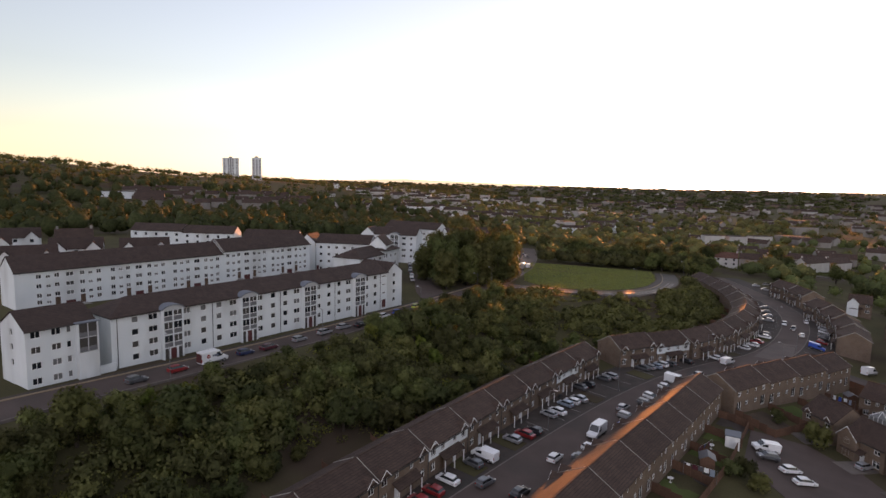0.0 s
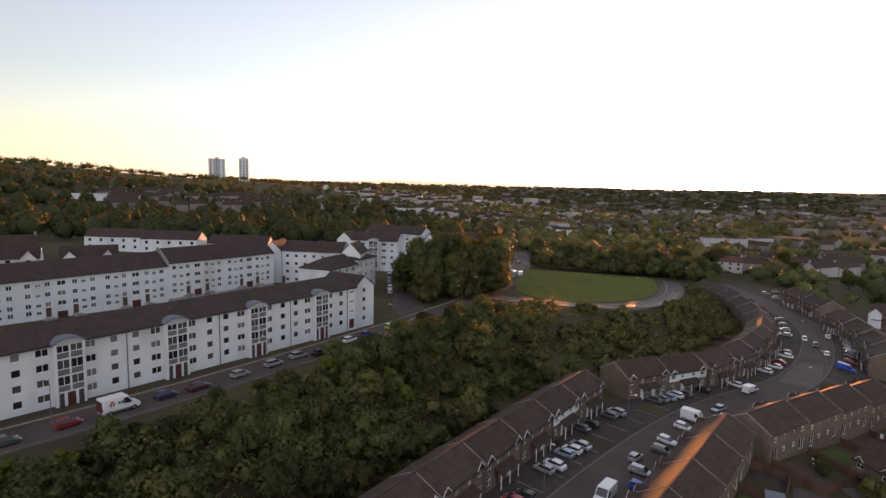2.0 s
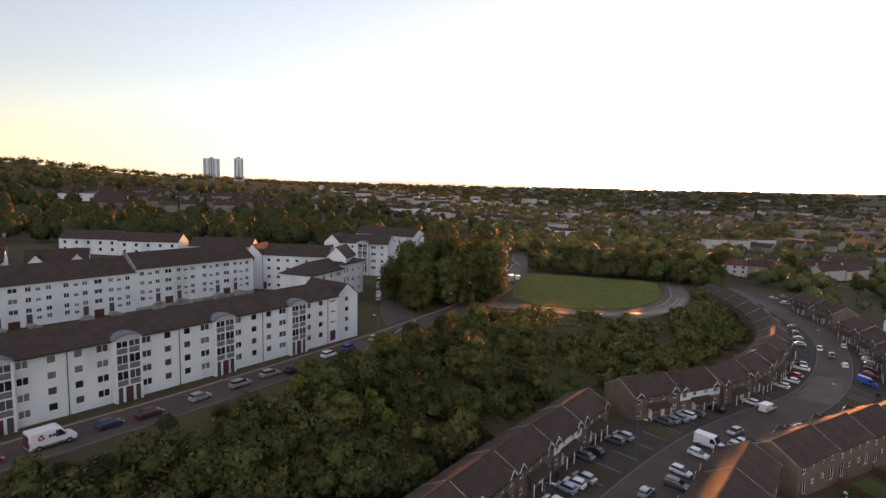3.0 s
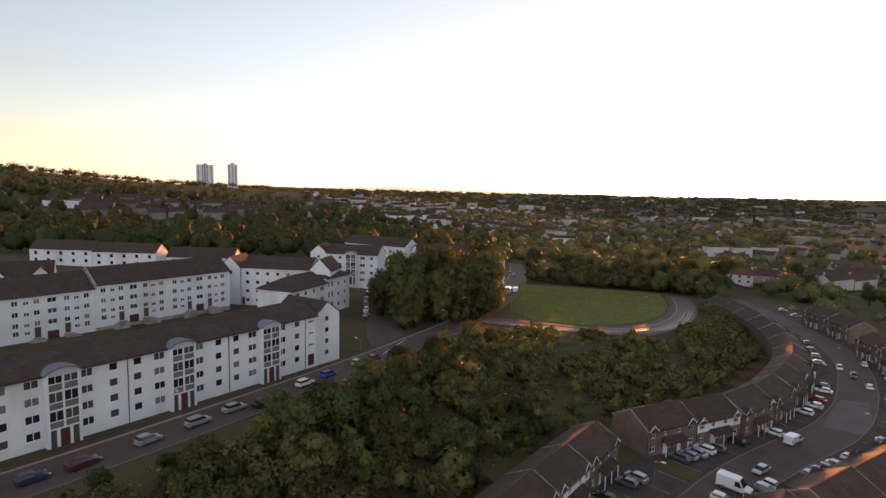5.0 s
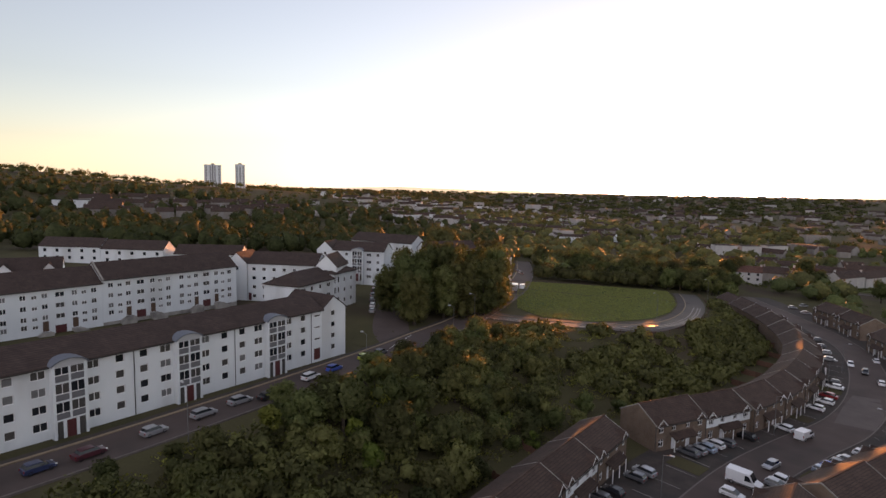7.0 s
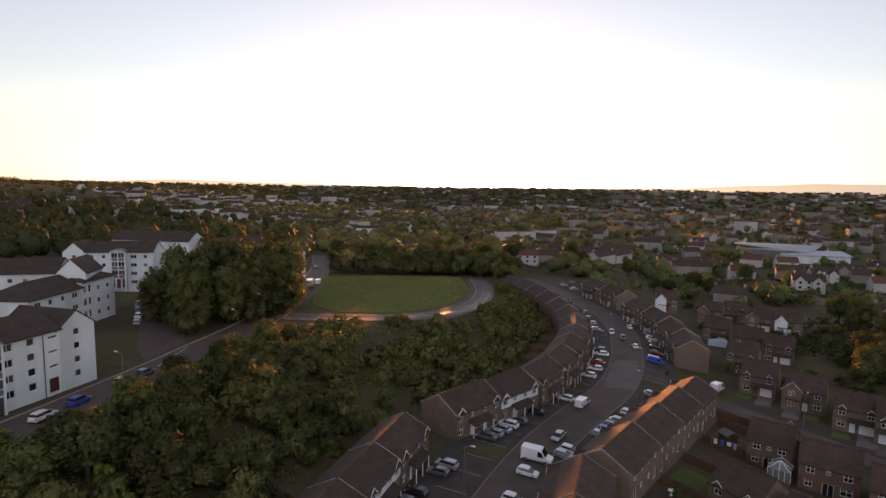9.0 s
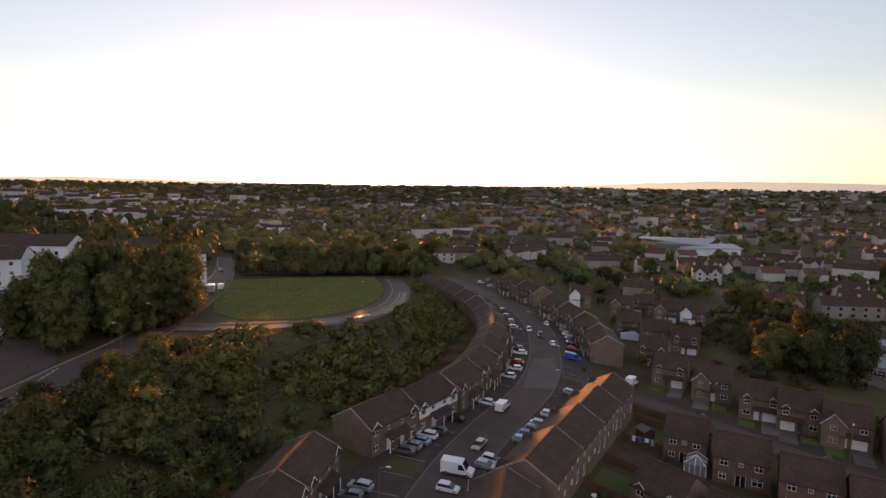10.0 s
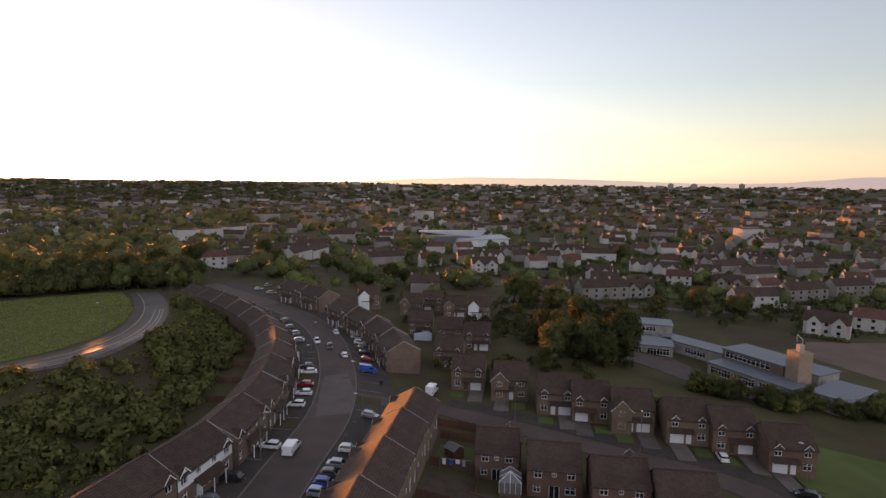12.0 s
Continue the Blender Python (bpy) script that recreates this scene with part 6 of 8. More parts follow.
def clear_of(x, y, lines):
    return all(min((p - Vector((x, y, 0))).length for p, w in pts) > gap for pts, gap in lines)


ROADS = [(along(FLATS_ROAD, 3), 7.0), (along(FIELD_ROAD, 3), 5.8), (along(ESTATE_ROAD, 3), 15.5)]
BESIDE = [(ROADS[0][0], 8.2)]
# the wooded slope between the flats' road and the terraces
SLOPE = random.Random(11)
SCRUB, made = [], 0
spots, TUSSOCK = [], []
for i in range(1500):
    y = SLOPE.uniform(-5, 262)
    a, b = table(y, EDGE_LOW), table(y, EDGE_TOP)
    x = SLOPE.uniform(b - 2.0, a + (1.0 if y > 130 else -3.0))
    s = (x - b) / (a - b)
    if not clear_of(x, y, ROADS) or (y < 104 and not clear_of(x, y, BESIDE)):
        continue
    if SLOPE.random() < 0.75:
        TUSSOCK.append((x + SLOPE.uniform(-2, 2), y + SLOPE.uniform(-2, 2)))
    if noise.noise(Vector((x * 0.045 + 3, y * 0.045, 1.0))) > (0.10 if y > 60 else 0.02) and SLOPE.random() < 0.9:
        continue
    spots.append((x, y, s))
for x, y, s in spots:
    near = y < 150
    if near and len([1 for q in spots if (q[0] - x) ** 2 + (q[1] - y) ** 2 < 2.6]) > 1 and SLOPE.random() < 0.4:
        continue
    if SLOPE.random() < 0.05 and near:
        plant("pale", x, y, 0.8, 0.2, "bushes on the slope")
    elif s < 0.5 and 82 < y < 150 and SLOPE.random() < 0.30:
        plant("tree", x, y, SLOPE.uniform(0.6, 0.85), 0.6, "trees on the slope")
    elif 0.3 < s and y <= 82 and SLOPE.random() < 0.16:
        plant("tree", x, y, SLOPE.uniform(0.55, 0.85), 0.6, "trees on the slope")
    elif near and made < 250:
        made += 1
        plant("bush", x, y, (0.42 + 0.5 * min(1, s * 2)) * SLOPE.uniform(0.65, 1.45), 0.3, "bushes on the slope")
    else:
        SCRUB.append((x, y))
for x, y, s in ((-87.5, 86, 0.85), (-86, 92, 0.95), (-87, 99, 1.0), (-84, 104, 1.1), (-89, 109, 0.95), (-82, 84, 0.9), (-78, 74, 0.8), (-89, 120, 0.85), (-92, 133, 0.65), (-80, 96, 1.0), (-76, 104, 0.9), (-84, 116, 0.9), (-72, 60, 0.8), (-76, 48, 0.9), (-80, 36, 1.0), (-84, 24, 1.0)):
    plant("tree", x, y, s, 0.5, "trees on the slope")
for x, y in ((-88.2, 81.3), (-90.3, 99.7), (-87.6, 108.8), (-85.9, 98.7), (-85.6, 34.2), (-85, 39.4), (-78, 90)):
    plant("pale", x, y, 1.0, -0.9, "bushes on the slope")

# tall trees beside the side street and the flats' road
for x, y, s in ((-123, 147, 0.86), (-129, 153, 0.9), (-121, 157, 0.85), (-128, 164, 0.92), (-134, 160, 0.9), (-124, 170, 0.86), (-131, 174, 0.92), (-138, 170, 0.9), (-127, 181, 0.84), (-134, 185, 0.88), (-141, 181, 0.9), (-137, 194, 0.8), (-120, 144, 0.7), (-133, 148, 0.85), (-139, 162, 0.9), (-142, 190, 0.85), (-119, 163, 0.8), (-123, 176, 0.9), (-120, 179, 0.85), (-124, 187, 0.88), (-117, 170, 0.8)):
    plant("upright", x, y, s * 1.12, 0.6, "tall trees beside the flats")

# wood behind the field, gardens, and the wooded hill
WOOD = random.Random(21)
for i in range(108):
    t = WOOD.random()
    x = -205 + t * 120 + WOOD.uniform(-10, 10)
    y = 292 + (1 - t) * 20 + abs(WOOD.gauss(0, 16)) + (8 if t < 0.5 else 0)
    if clear_of(x, y, [(ROADS[0][0], 7), (ROADS[1][0], 6)]):
        plant("tree", x, y, WOOD.uniform(0.9, 1.35), 0.6, "trees behind the field")

def wood_mass(name, count, seed, az0, az1, r0, r1, leaves, size, radius, high, label, mats, power=1.2, keep=None, given=(), core=0.4):
    """Many trees joined into one mass: each a rounded, uneven crown of leaf clumps over its place on the land."""
    rg = np.random.default_rng(seed)
    cs = [(x, y, land(x, y)) for x, y in given]
    count = max(count, len(cs))
    while len(cs) < count:
        az, r = radians(rg.uniform(az0, az1)), r0 + (r1 - r0) * rg.random() ** power
        x, y = -math.sin(az) * r, math.cos(az) * r
        if keep is None or keep(x, y):
            cs.append((x, y, land(x, y)))
    cs = np.array(cs)
    sc = rg.uniform(0.6, 1.25, count)
    d = rg.normal(size=(count, leaves, 3))
    d /= np.linalg.norm(d, axis=2)[:, :, None]
    d[:, :, 2] = np.abs(d[:, :, 2]) * 1.5 - 0.5
    wob = 1 + 0.35 * np.sin(d[:, :, 0] * 5 + rg.uniform(0, 6, (count, 1))) * np.cos(d[:, :, 1] * 4 + rg.uniform(0, 6, (count, 1)))
    p = cs[:, None, :] + d * (np.array([radius, radius, high * 0.5]) * sc[:, None, None]) * (wob * rg.uniform(0.75, 1.05, (count, leaves)))[:, :, None]
    p[:, :, 2] += (high * 0.5 * sc)[:, None]
    p, d = p.reshape(-1, 3), d.reshape(-1, 3)
    n = d + rg.normal(size=d.shape) * 0.5
    n /= np.linalg.norm(n, axis=1)[:, None]
    u = np.cross(n, rg.normal(size=d.shape))
    u /= np.linalg.norm(u, axis=1)[:, None]
    w = np.cross(n, u)
    s = size * rg.uniform(0.6, 1.3, len(p))[:, None]
    quad = np.stack([p - u * s, p - w * s * 0.8, p + u * s, p + w * s * 0.8], 1).reshape(-1, 3)
    bm = bmesh.new()
    bmesh.ops.create_icosphere(bm, subdivisions=2 if core > 0.5 else 1, radius=1.0)
    ball = np.array([tuple(v.co) for v in bm.verts])
    faces = np.array([[v.index for v in f.verts] for f in bm.faces])
    bm.free()
    if not core:
        faces = np.zeros((0, 3), dtype=int)
        ball = ball[:0]
    lump = core * (1 + 0.25 * np.sin(ball[None, :, 0] * 5 + rg.uniform(0, 6, (count, 1))) * np.cos(ball[None, :, 1] * 4 + rg.uniform(0, 6, (count, 1))))
    inner = cs[:, None, :] + ball[None] * lump[:, :, None] * (np.array([radius, radius, high * 0.5]) * sc[:, None, None])
    inner[:, :, 2] += (high * 0.5 * sc)[:, None]
    me = bpy.data.meshes.new(name)
    k, t = len(p), count * len(faces)
    me.vertices.add(4 * k + inner.shape[0] * inner.shape[1])
    me.vertices.foreach_set("co", np.concatenate([quad, inner.reshape(-1, 3)]).ravel())
    me.loops.add(4 * k + 3 * t)
    me.loops.foreach_set("vertex_index", np.concatenate([np.arange(4 * k), (np.concatenate([faces + i * len(ball) for i in range(count)]) + 4 * k).ravel()]))
    me.polygons.add(k + t)
    me.polygons.foreach_set("loop_start", np.concatenate([np.arange(k) * 4, 4 * k + np.arange(t) * 3]))
    for m in mats:
        me.materials.append(m)
    tone = rg.integers(0, len(mats), count)
    me.polygons.foreach_set("material_index", np.concatenate([np.repeat(tone, leaves), np.repeat(tone, len(faces))]).astype(np.int32))
    shade_soft(me, np.concatenate([np.repeat(d, 4, axis=0), np.tile(ball, (count, 1))]))
    return tagged(new(name, me), label, "trees", "", "stuff")


FOLIAGE = [M["leaf"], M["leaf_dark"], M["leaf_dark"]]


def off_roads(x, y):
    if any((x - a) ** 2 + (y - b) ** 2 < 120 for a, b in TAKEN):
        return False
    if -150 < x < -72 and y < 300 or (20 < x < 130 and 535 < y < 600):
        return False
    return clear_of(x, y, [(ROADS[0][0][::3], 9), (ROADS[1][0][::3], 8), (ROADS[2][0][::3], 20)])


def in_gardens(x, y):
    return off_roads(x, y) and not (x < 205 and y < 258) and not (x < 60 and y < 300)


def in_valley(x, y):
    return not any((x - a) ** 2 + (y - b) ** 2 < 300 for a, b in TAKEN) and clear_of(x, y, [(ROADS[0][0][::3], 8), (ROADS[1][0][::3], 8), (ROADS[2][0][::3], 20)])


def on_hill(x, y):
    return not any((x - a) ** 2 + (y - b) ** 2 < 140 for a, b in TAKEN)


def tufts(name, poly, count, seed, tall, wide, mat, label):
    """Upright blades of grass, two to a tuft, inside an outline."""
    rg = random.Random(seed)
    xs, ys = [p[0] for p in poly], [p[1] for p in poly]
    v, f = [], []
    while len(f) < count * 2:
        x, y = rg.uniform(min(xs), max(xs)), rg.uniform(min(ys), max(ys))
        inside = False
        for (ax, ay), (bx, by) in zip(poly, poly[1:] + poly[:1]):
            if (ay > y) != (by > y) and x < ax + (bx - ax) * (y - ay) / (by - ay):
                inside = not inside
        if not inside:
            continue
        z = land(x, y) + 0.08
        for _ in range(2):
            a, h = rg.uniform(0, math.pi), tall * rg.uniform(0.5, 1.3)
            ux, uy = math.cos(a) * wide, math.sin(a) * wide
            k = len(v)
            v += [(x - ux, y - uy, z), (x + ux, y + uy, z), (x + rg.uniform(-0.1, 0.1), y + rg.uniform(-0.1, 0.1), z + h)]
            f.append((k, k + 1, k + 2))
    return setting(name, (v, f), mat, label, "grass", "stuff")


tufts("field_grass", FIELD, 30000, 31, 0.20, 0.16, M["blade"], "short mown grass blades over the playing field")
THICKET, rt = [], random.Random(43)
while len(THICKET) < 210:
    y = rt.uniform(20, 150)
    a, b = table(y, EDGE_LOW), table(y, EDGE_TOP)
    x = b + (a - b) * rt.uniform(0.02, 0.75)
    if clear_of(x, y, ROADS) and (y > 104 or clear_of(x, y, [(ROADS[0][0], 10.5)])):
        THICKET.append((x, y))
EDGE = []
for _ in range(90):
    k, off = rt.random(), rt.uniform(3.5, 15)
    EDGE.append((-150 + 49 * k - 0.6 * off, 252 + 43 * k + 0.8 * off + 5 * math.sin(k * math.pi)))
wood_mass("field_edge_bushes", 0, 23, 0, 1, 0, 1, 150, 0.42, 3.3, 6.5, "dense dark bushes along the edge of the playing field", FOLIAGE, given=[q for q in EDGE if clear_of(q[0], q[1], [(ROADS[0][0], 7), (ROADS[1][0], 9)])], core=0.6)
wood_mass("distant_woods", 1300, 29, 4, 62, 1500, 3700, 18, 3.2, 15.0, 11.0, "dark distant woods on the low hills", FOLIAGE, 1.0, core=0.6)
wood_mass("thicket", 0, 17, 0, 1, 0, 1, 220, 0.26, 2.3, 4.2, "dense dark thicket between the trees of the slope", [M["leaf_dark"], M["leaf"]], given=THICKET, core=0.45)
SHRUBS = []
while len(SHRUBS) < 130:
    x, y = rt.uniform(-8, 62), rt.uniform(198, 300)
    if y < 205 + 0.6 * (30 - x) * 0.1 or (x > 54 and y < 262) or any((x - a - 4) ** 2 + (y - b - 3) ** 2 < 60 for a, b in ((-5, 276), (3.6, 280), (10.2, 269.6), (18.6, 266.5), (-6.5, 245.5), (1.2, 236), (7.8, 228), (-3.8, 214), (-2.4, 197.2))):
        continue
    if x > 14 or rt.random() < 0.35:
        SHRUBS.append((x, y))
wood_mass("estate_shrubs", 0, 19, 0, 1, 0, 1, 110, 0.34, 2.1, 3.4, "dark shrubs and hedges on the grass behind the houses", FOLIAGE, given=SHRUBS, core=0.45)
wood_mass("scrub", 0, 9, 0, 1, 0, 1, 180, 0.36, 1.9, 2.9, "low scrub and bushes over the slope", [M["leaf"], M["leaf"], M["leaf_dark"]], given=SCRUB)
wood_mass("tall_grass", 0, 8, 0, 1, 0, 1, 60, 0.17, 1.7, 0.8, "tall rough grass and weeds between the bushes", [M["leaf"], M["leaf_pale"], M["leaf"]], core=0, given=[q for q in TUSSOCK if clear_of(q[0], q[1], ROADS)])
wood_mass("garden_hedges", 0, 7, 0, 1, 0, 1, 24, 0.42, 0.95, 1.7, "clipped hedges round the gardens of older houses", [M["leaf_dark"], M["leaf"]], core=0, given=[q for q in GARDENS if clear_of(q[0], q[1], ROADS)])
wood_mass("hill_wood", 800, 1, 34, 90, 318, 760, 95, 0.75, 5.0, 11.0, "dark wooded hillside behind the flats", [M["leaf_dark"]], 1.1, on_hill, core=0.78)
wood_mass("valley_wood", 620, 23, 7, 38, 345, 1150, 44, 0.9, 6.0, 9.5, "dense woods in the valley behind the field", FOLIAGE, 1.1, in_valley, core=0.82)
wood_mass("far_hill_wood", 1500, 2, 24, 92, 700, 1900, 34, 1.1, 8.5, 9.0, "dark woods far up the hill", FOLIAGE, 1.1, core=0.45)
wood_mass("garden_trees", 640, 3, -58, 34, 300, 760, 100, 0.6, 4.0, 7.5, "trees between the older houses", FOLIAGE, 1.0, off_roads, core=0.76)
wood_mass("garden_shrubs", 520, 13, -62, -2, 205, 520, 90, 0.5, 2.2, 4.2, "shrubs and small trees in the gardens", FOLIAGE, 0.9, in_gardens, core=0.45)
wood_mass("town_trees", 1200, 4, -60, 30, 720, 1800, 40, 1.2, 6.0, 8.5, "trees among the distant houses", FOLIAGE, 1.0, core=0.5)
wood_mass("far_trees", 1500, 5, -62, 34, 1700, 3900, 36, 3.6, 12.0, 9.0, "far dark bands of trees on the plain", FOLIAGE, 1.0, core=0)
# trees added here to keep the low sun off the gabled wing's roof
for x, y, s in ((-164, 222, 1.1), (-171, 216, 1.15), (-158, 228, 1.1), (-177, 228, 1.15), (-168, 232, 1.1)):
    plant("big", x, y, s, 0.5, "tall trees behind the flats")
# round trees standing by themselves among the streets
for x, y, s in ((-105, 340, 1.5), (-112, 352, 1.6), (-120, 344, 1.4), (-145, 398, 1.5), (-138, 390, 1.4), (-152, 392, 1.5), (-95, 352, 1.3), (-98, 384, 1.4), (-68, 404, 1.5), (-60, 398, 1.3), (-1, 352, 1.5), (5, 346, 1.2), (28, 395, 1.4), (-20, 332, 0.9), (-14, 330, 0.8), (-27, 378, 1.2), (-33, 372, 1.1),
                (50, 289, 1.4), (58, 284, 1.5), (45, 296, 1.2), (100, 277, 1.3), (118, 276, 1.4), (131, 270, 1.5), (138, 274, 1.2), (106, 443, 1.5), (178, 452, 1.5), (323, 489, 1.6), (-176, 330, 1.4), (-128, 330, 1.5), (-118, 326, 1.4)):
    plant("tree", x, y, s, 0.5, "round trees among the streets")
# trees by the school and the gardens
for x, y, s in ((40, 216, 0.72), (46, 222, 0.85), (50, 214, 0.8), (38, 228, 0.75), (54, 224, 0.8), (47, 232, 0.8), (33, 220, 0.7), (28, 212, 0.55), (42, 208, 0.6), (34, 232, 0.7)):
    plant("big", x, y, s, 0.5, "trees beside the school")
for i in range(46):
    t = i / 45
    plant("bush", 58 + 46 * t + WOOD.uniform(-2, 2), 193 - 19 * t + 5 * (t - 0.5) ** 2 + WOOD.uniform(-5, 3), WOOD.uniform(0.7, 1.25), 0.2, "hedge trees beside the school")
for x, y in ((-18.7, 100.4), (-16, 98), (-20.5, 99), (-11.8, 126), (-19.4, 130.5), (14, 196), (22, 190), (30, 183), (38, 176), (47, 168), (8, 206), (-2, 214), (6, 216), (14, 210), (24, 204), (33, 198)):
    plant("bush", x, y, WOOD.uniform(0.6, 1.0), 0.2, "garden bushes")
for k in list(KINDS.values()):
    for o in list(k.children_recursive) + [k]:
        bpy.data.objects.remove(o)

# ---- vehicles ----
def loft(profile, half, inset):
    """A side profile of (x, z), drawn out across the width with edges turned in."""
    n = len(profile)
    cx = sum(p[0] for p in profile) / n
    cz = sum(p[1] for p in profile) / n
    small = [(cx + (x - cx) * 0.96, cz + (z - cz) * 0.90) for x, z in profile]
    v = [(x, -half, z) for x, z in small] + [(x, -half + inset, z) for x, z in profile] + [(x, half - inset, z) for x, z in profile] + [(x, half, z) for x, z in small]
    f = [tuple(range(n)), tuple(reversed(range(3 * n, 4 * n)))]
    for k in range(3):
        f += [(k * n + i, (k + 1) * n + i, (k + 1) * n + (i + 1) % n, k * n + (i + 1) % n) for i in range(n)]
    return v, f


def cabin(low, top, half_low, half_top):
    """A tapered cabin from a lower to an upper rectangle of (x0, x1, z)."""
    (a, b, z0), (c, d, z1) = low, top
    v = [(a, -half_low, z0), (b, -half_low, z0), (b, half_low, z0), (a, half_low, z0), (c, -half_top, z1), (d, -half_top, z1), (d, half_top, z1), (c, half_top, z1)]
    return v, [(3, 2, 1, 0), (4, 5, 6, 7), (0, 1, 5, 4), (1, 2, 6, 5), (2, 3, 7, 6), (3, 0, 4, 7)]


WHEEL = mesh_of("wheel", wheel_geo(0.31, 0.2), M["tyre"])
RIM = mesh_of("rim", tube(0, 0, -0.1, 0.1, 0.2, 0.2, 10), M["rim"])
BIG_WHEEL = mesh_of("wheel", wheel_geo(0.36, 0.22), M["tyre"])


def wheels(ob, xs, half, big=False):
    r = 0.36 if big else 0.31
    for x in xs:
        for y in (-half + 0.08, half - 0.08):
            w = part("wheel", BIG_WHEEL if big else WHEEL, None, ob, "", pose(x, y, r))
            if big:
                part("rim", RIM, None, w, "", pose(0, 0, 0, 90, 0, 0))


def car_kind(paint, kind, label):
    name = {"hatch": "car", "saloon": "car", "suv": "car"}.get(kind, "van")
    ob = thing(name, pose(0, 0, -600), label, name, "parked vehicles")
    if kind in ("hatch", "saloon", "suv"):
        L = {"hatch": 4.0, "saloon": 4.5, "suv": 4.4}[kind]
        up = 0.14 if kind == "suv" else 0.0
        h = L / 2
        body = [(-h, 0.32 + up), (-h + 0.08, 0.24 + up), (h - 0.1, 0.24 + up), (h, 0.42 + up), (h - 0.06, 0.66 + up), (h - 0.95, 0.90 + up), (-h + (0.15 if kind != "saloon" else 0.75), 0.97 + up), (-h + 0.02, 0.90 + up)]
        part("body", loft(body, 0.87, 0.10), PAINT[paint], ob)
        back = -h + (0.12 if kind != "saloon" else 0.5)
        part("window_band", cabin((back, h - 0.88, 0.88 + up), (back + 0.40, h - 1.66, 1.42 + up), 0.81, 0.63), M["car_glass"], ob, "dark tinted windows")
        part("roof_panel", loft([(back + 0.30, 1.36 + up), (h - 1.62, 1.36 + up), (h - 1.72, 1.43 + up), (h - 2.15, 1.50 + up), (back + 0.75, 1.51 + up), (back + 0.32, 1.45 + up)], 0.66, 0.10), PAINT[paint], ob)
        for y in (-0.80, 0.80):
            part("headlight", rounded_box(h - 0.32, h - 0.03, y * 0.9 - 0.16, y * 0.9 + 0.16 - 0.05, 0.58 + up, 0.72 + up, 0.03), M["lamp_clear"], ob)
            part("tail_light", rounded_box(-h - 0.01, -h + 0.1, y * 0.88 - 0.12, y * 0.88 + 0.1, 0.66 + up, 0.9 + up, 0.02), M["lamp_red"], ob)
        wheels(ob, (-h + 0.75, h - 0.78), 0.86)
    else:
        L, H, hw = {"van": (4.8, 1.95, 0.95), "big_van": (5.3, 2.45, 0.97)}[kind]
        h = L / 2
        nose = 1.05 if kind == "big_van" else 0.95
        body = [(-h, 0.4), (-h + 0.05, 0.3), (h - 0.1, 0.3), (h, 0.5), (h - 0.05, 0.95), (h - nose, 1.25 if kind == "big_van" else 1.12), (h - nose - 0.75, H - 0.04), (h - nose - 1.05, H), (-h + 0.08, H), (-h, H - 0.1)]
        part("body", loft(body, hw, 0.09), PAINT[paint], ob)
        z0 = 1.25 if kind == "big_van" else 1.12
        v = [(h - nose - 0.02, -hw + 0.12, z0 + 0.05), (h - nose - 0.02, hw - 0.12, z0 + 0.05), (h - nose - 0.68, hw - 0.18, H - 0.14), (h - nose - 0.68, -hw + 0.18, H - 0.14)]
        part("windscreen", (v + [(x + 0.03, y, z + 0.03) for x, y, z in v], [(3, 2, 1, 0), (4, 5, 6, 7), (0, 1, 5, 4), (1, 2, 6, 5), (2, 3, 7, 6), (3, 0, 4, 7)]), M["car_glass"], ob)
        for y in (-hw, hw):
            s = 1 if y > 0 else -1
            part("side_window", prism([(h - nose - 1.35, z0), (h - nose - 0.25, z0), (h - nose - 0.75, H - 0.35), (h - nose - 1.35, H - 0.35)], min(y - 0.09 * s, y + 0.012 * s), max(y - 0.09 * s, y + 0.012 * s)), M["car_glass"], ob)
            part("headlight", rounded_box(h - 0.22, h + 0.01, y * 0.8 - 0.14, y * 0.8 + 0.14, 0.62, 0.86, 0.03), M["lamp_clear"], ob)
            part("tail_light", rounded_box(-h - 0.02, -h + 0.06, y * 0.9 - 0.07, y * 0.9 + 0.07, 0.8, 1.3, 0.02), M["lamp_red"], ob)
            part("door_mirror", rounded_box(h - nose - 0.5, h - nose - 0.32, y * 1.1 - 0.1, y * 1.1 + 0.1, z0 + 0.1, z0 + 0.36, 0.03), M["plastic_black"], ob)
            part("sill_trim", box(-h + 0.3, h - 0.6, y - 0.02, y + 0.02, 0.42, 0.56), M["plastic_black"], ob)
        part("bumper", rounded_box(h - 0.15, h + 0.04, -hw + 0.12, hw - 0.12, 0.3, 0.5, 0.03), M["plastic_black"], ob)
        wheels(ob, (-h + 1.0, h - 0.95), hw, True)
    return ob


TINT = {"white": "white", "silver": "silver", "grey": "dark grey", "black": "black", "blue": "bright blue", "navy": "dark blue", "red": "red", "lime": "lime green", "pale_blue": "pale blue", "maroon": "dark red"}
CARS = {}
TRACKS = {"estate": along(ESTATE_ROAD, 1.0), "flats": along(FLATS_ROAD, 1.0)}


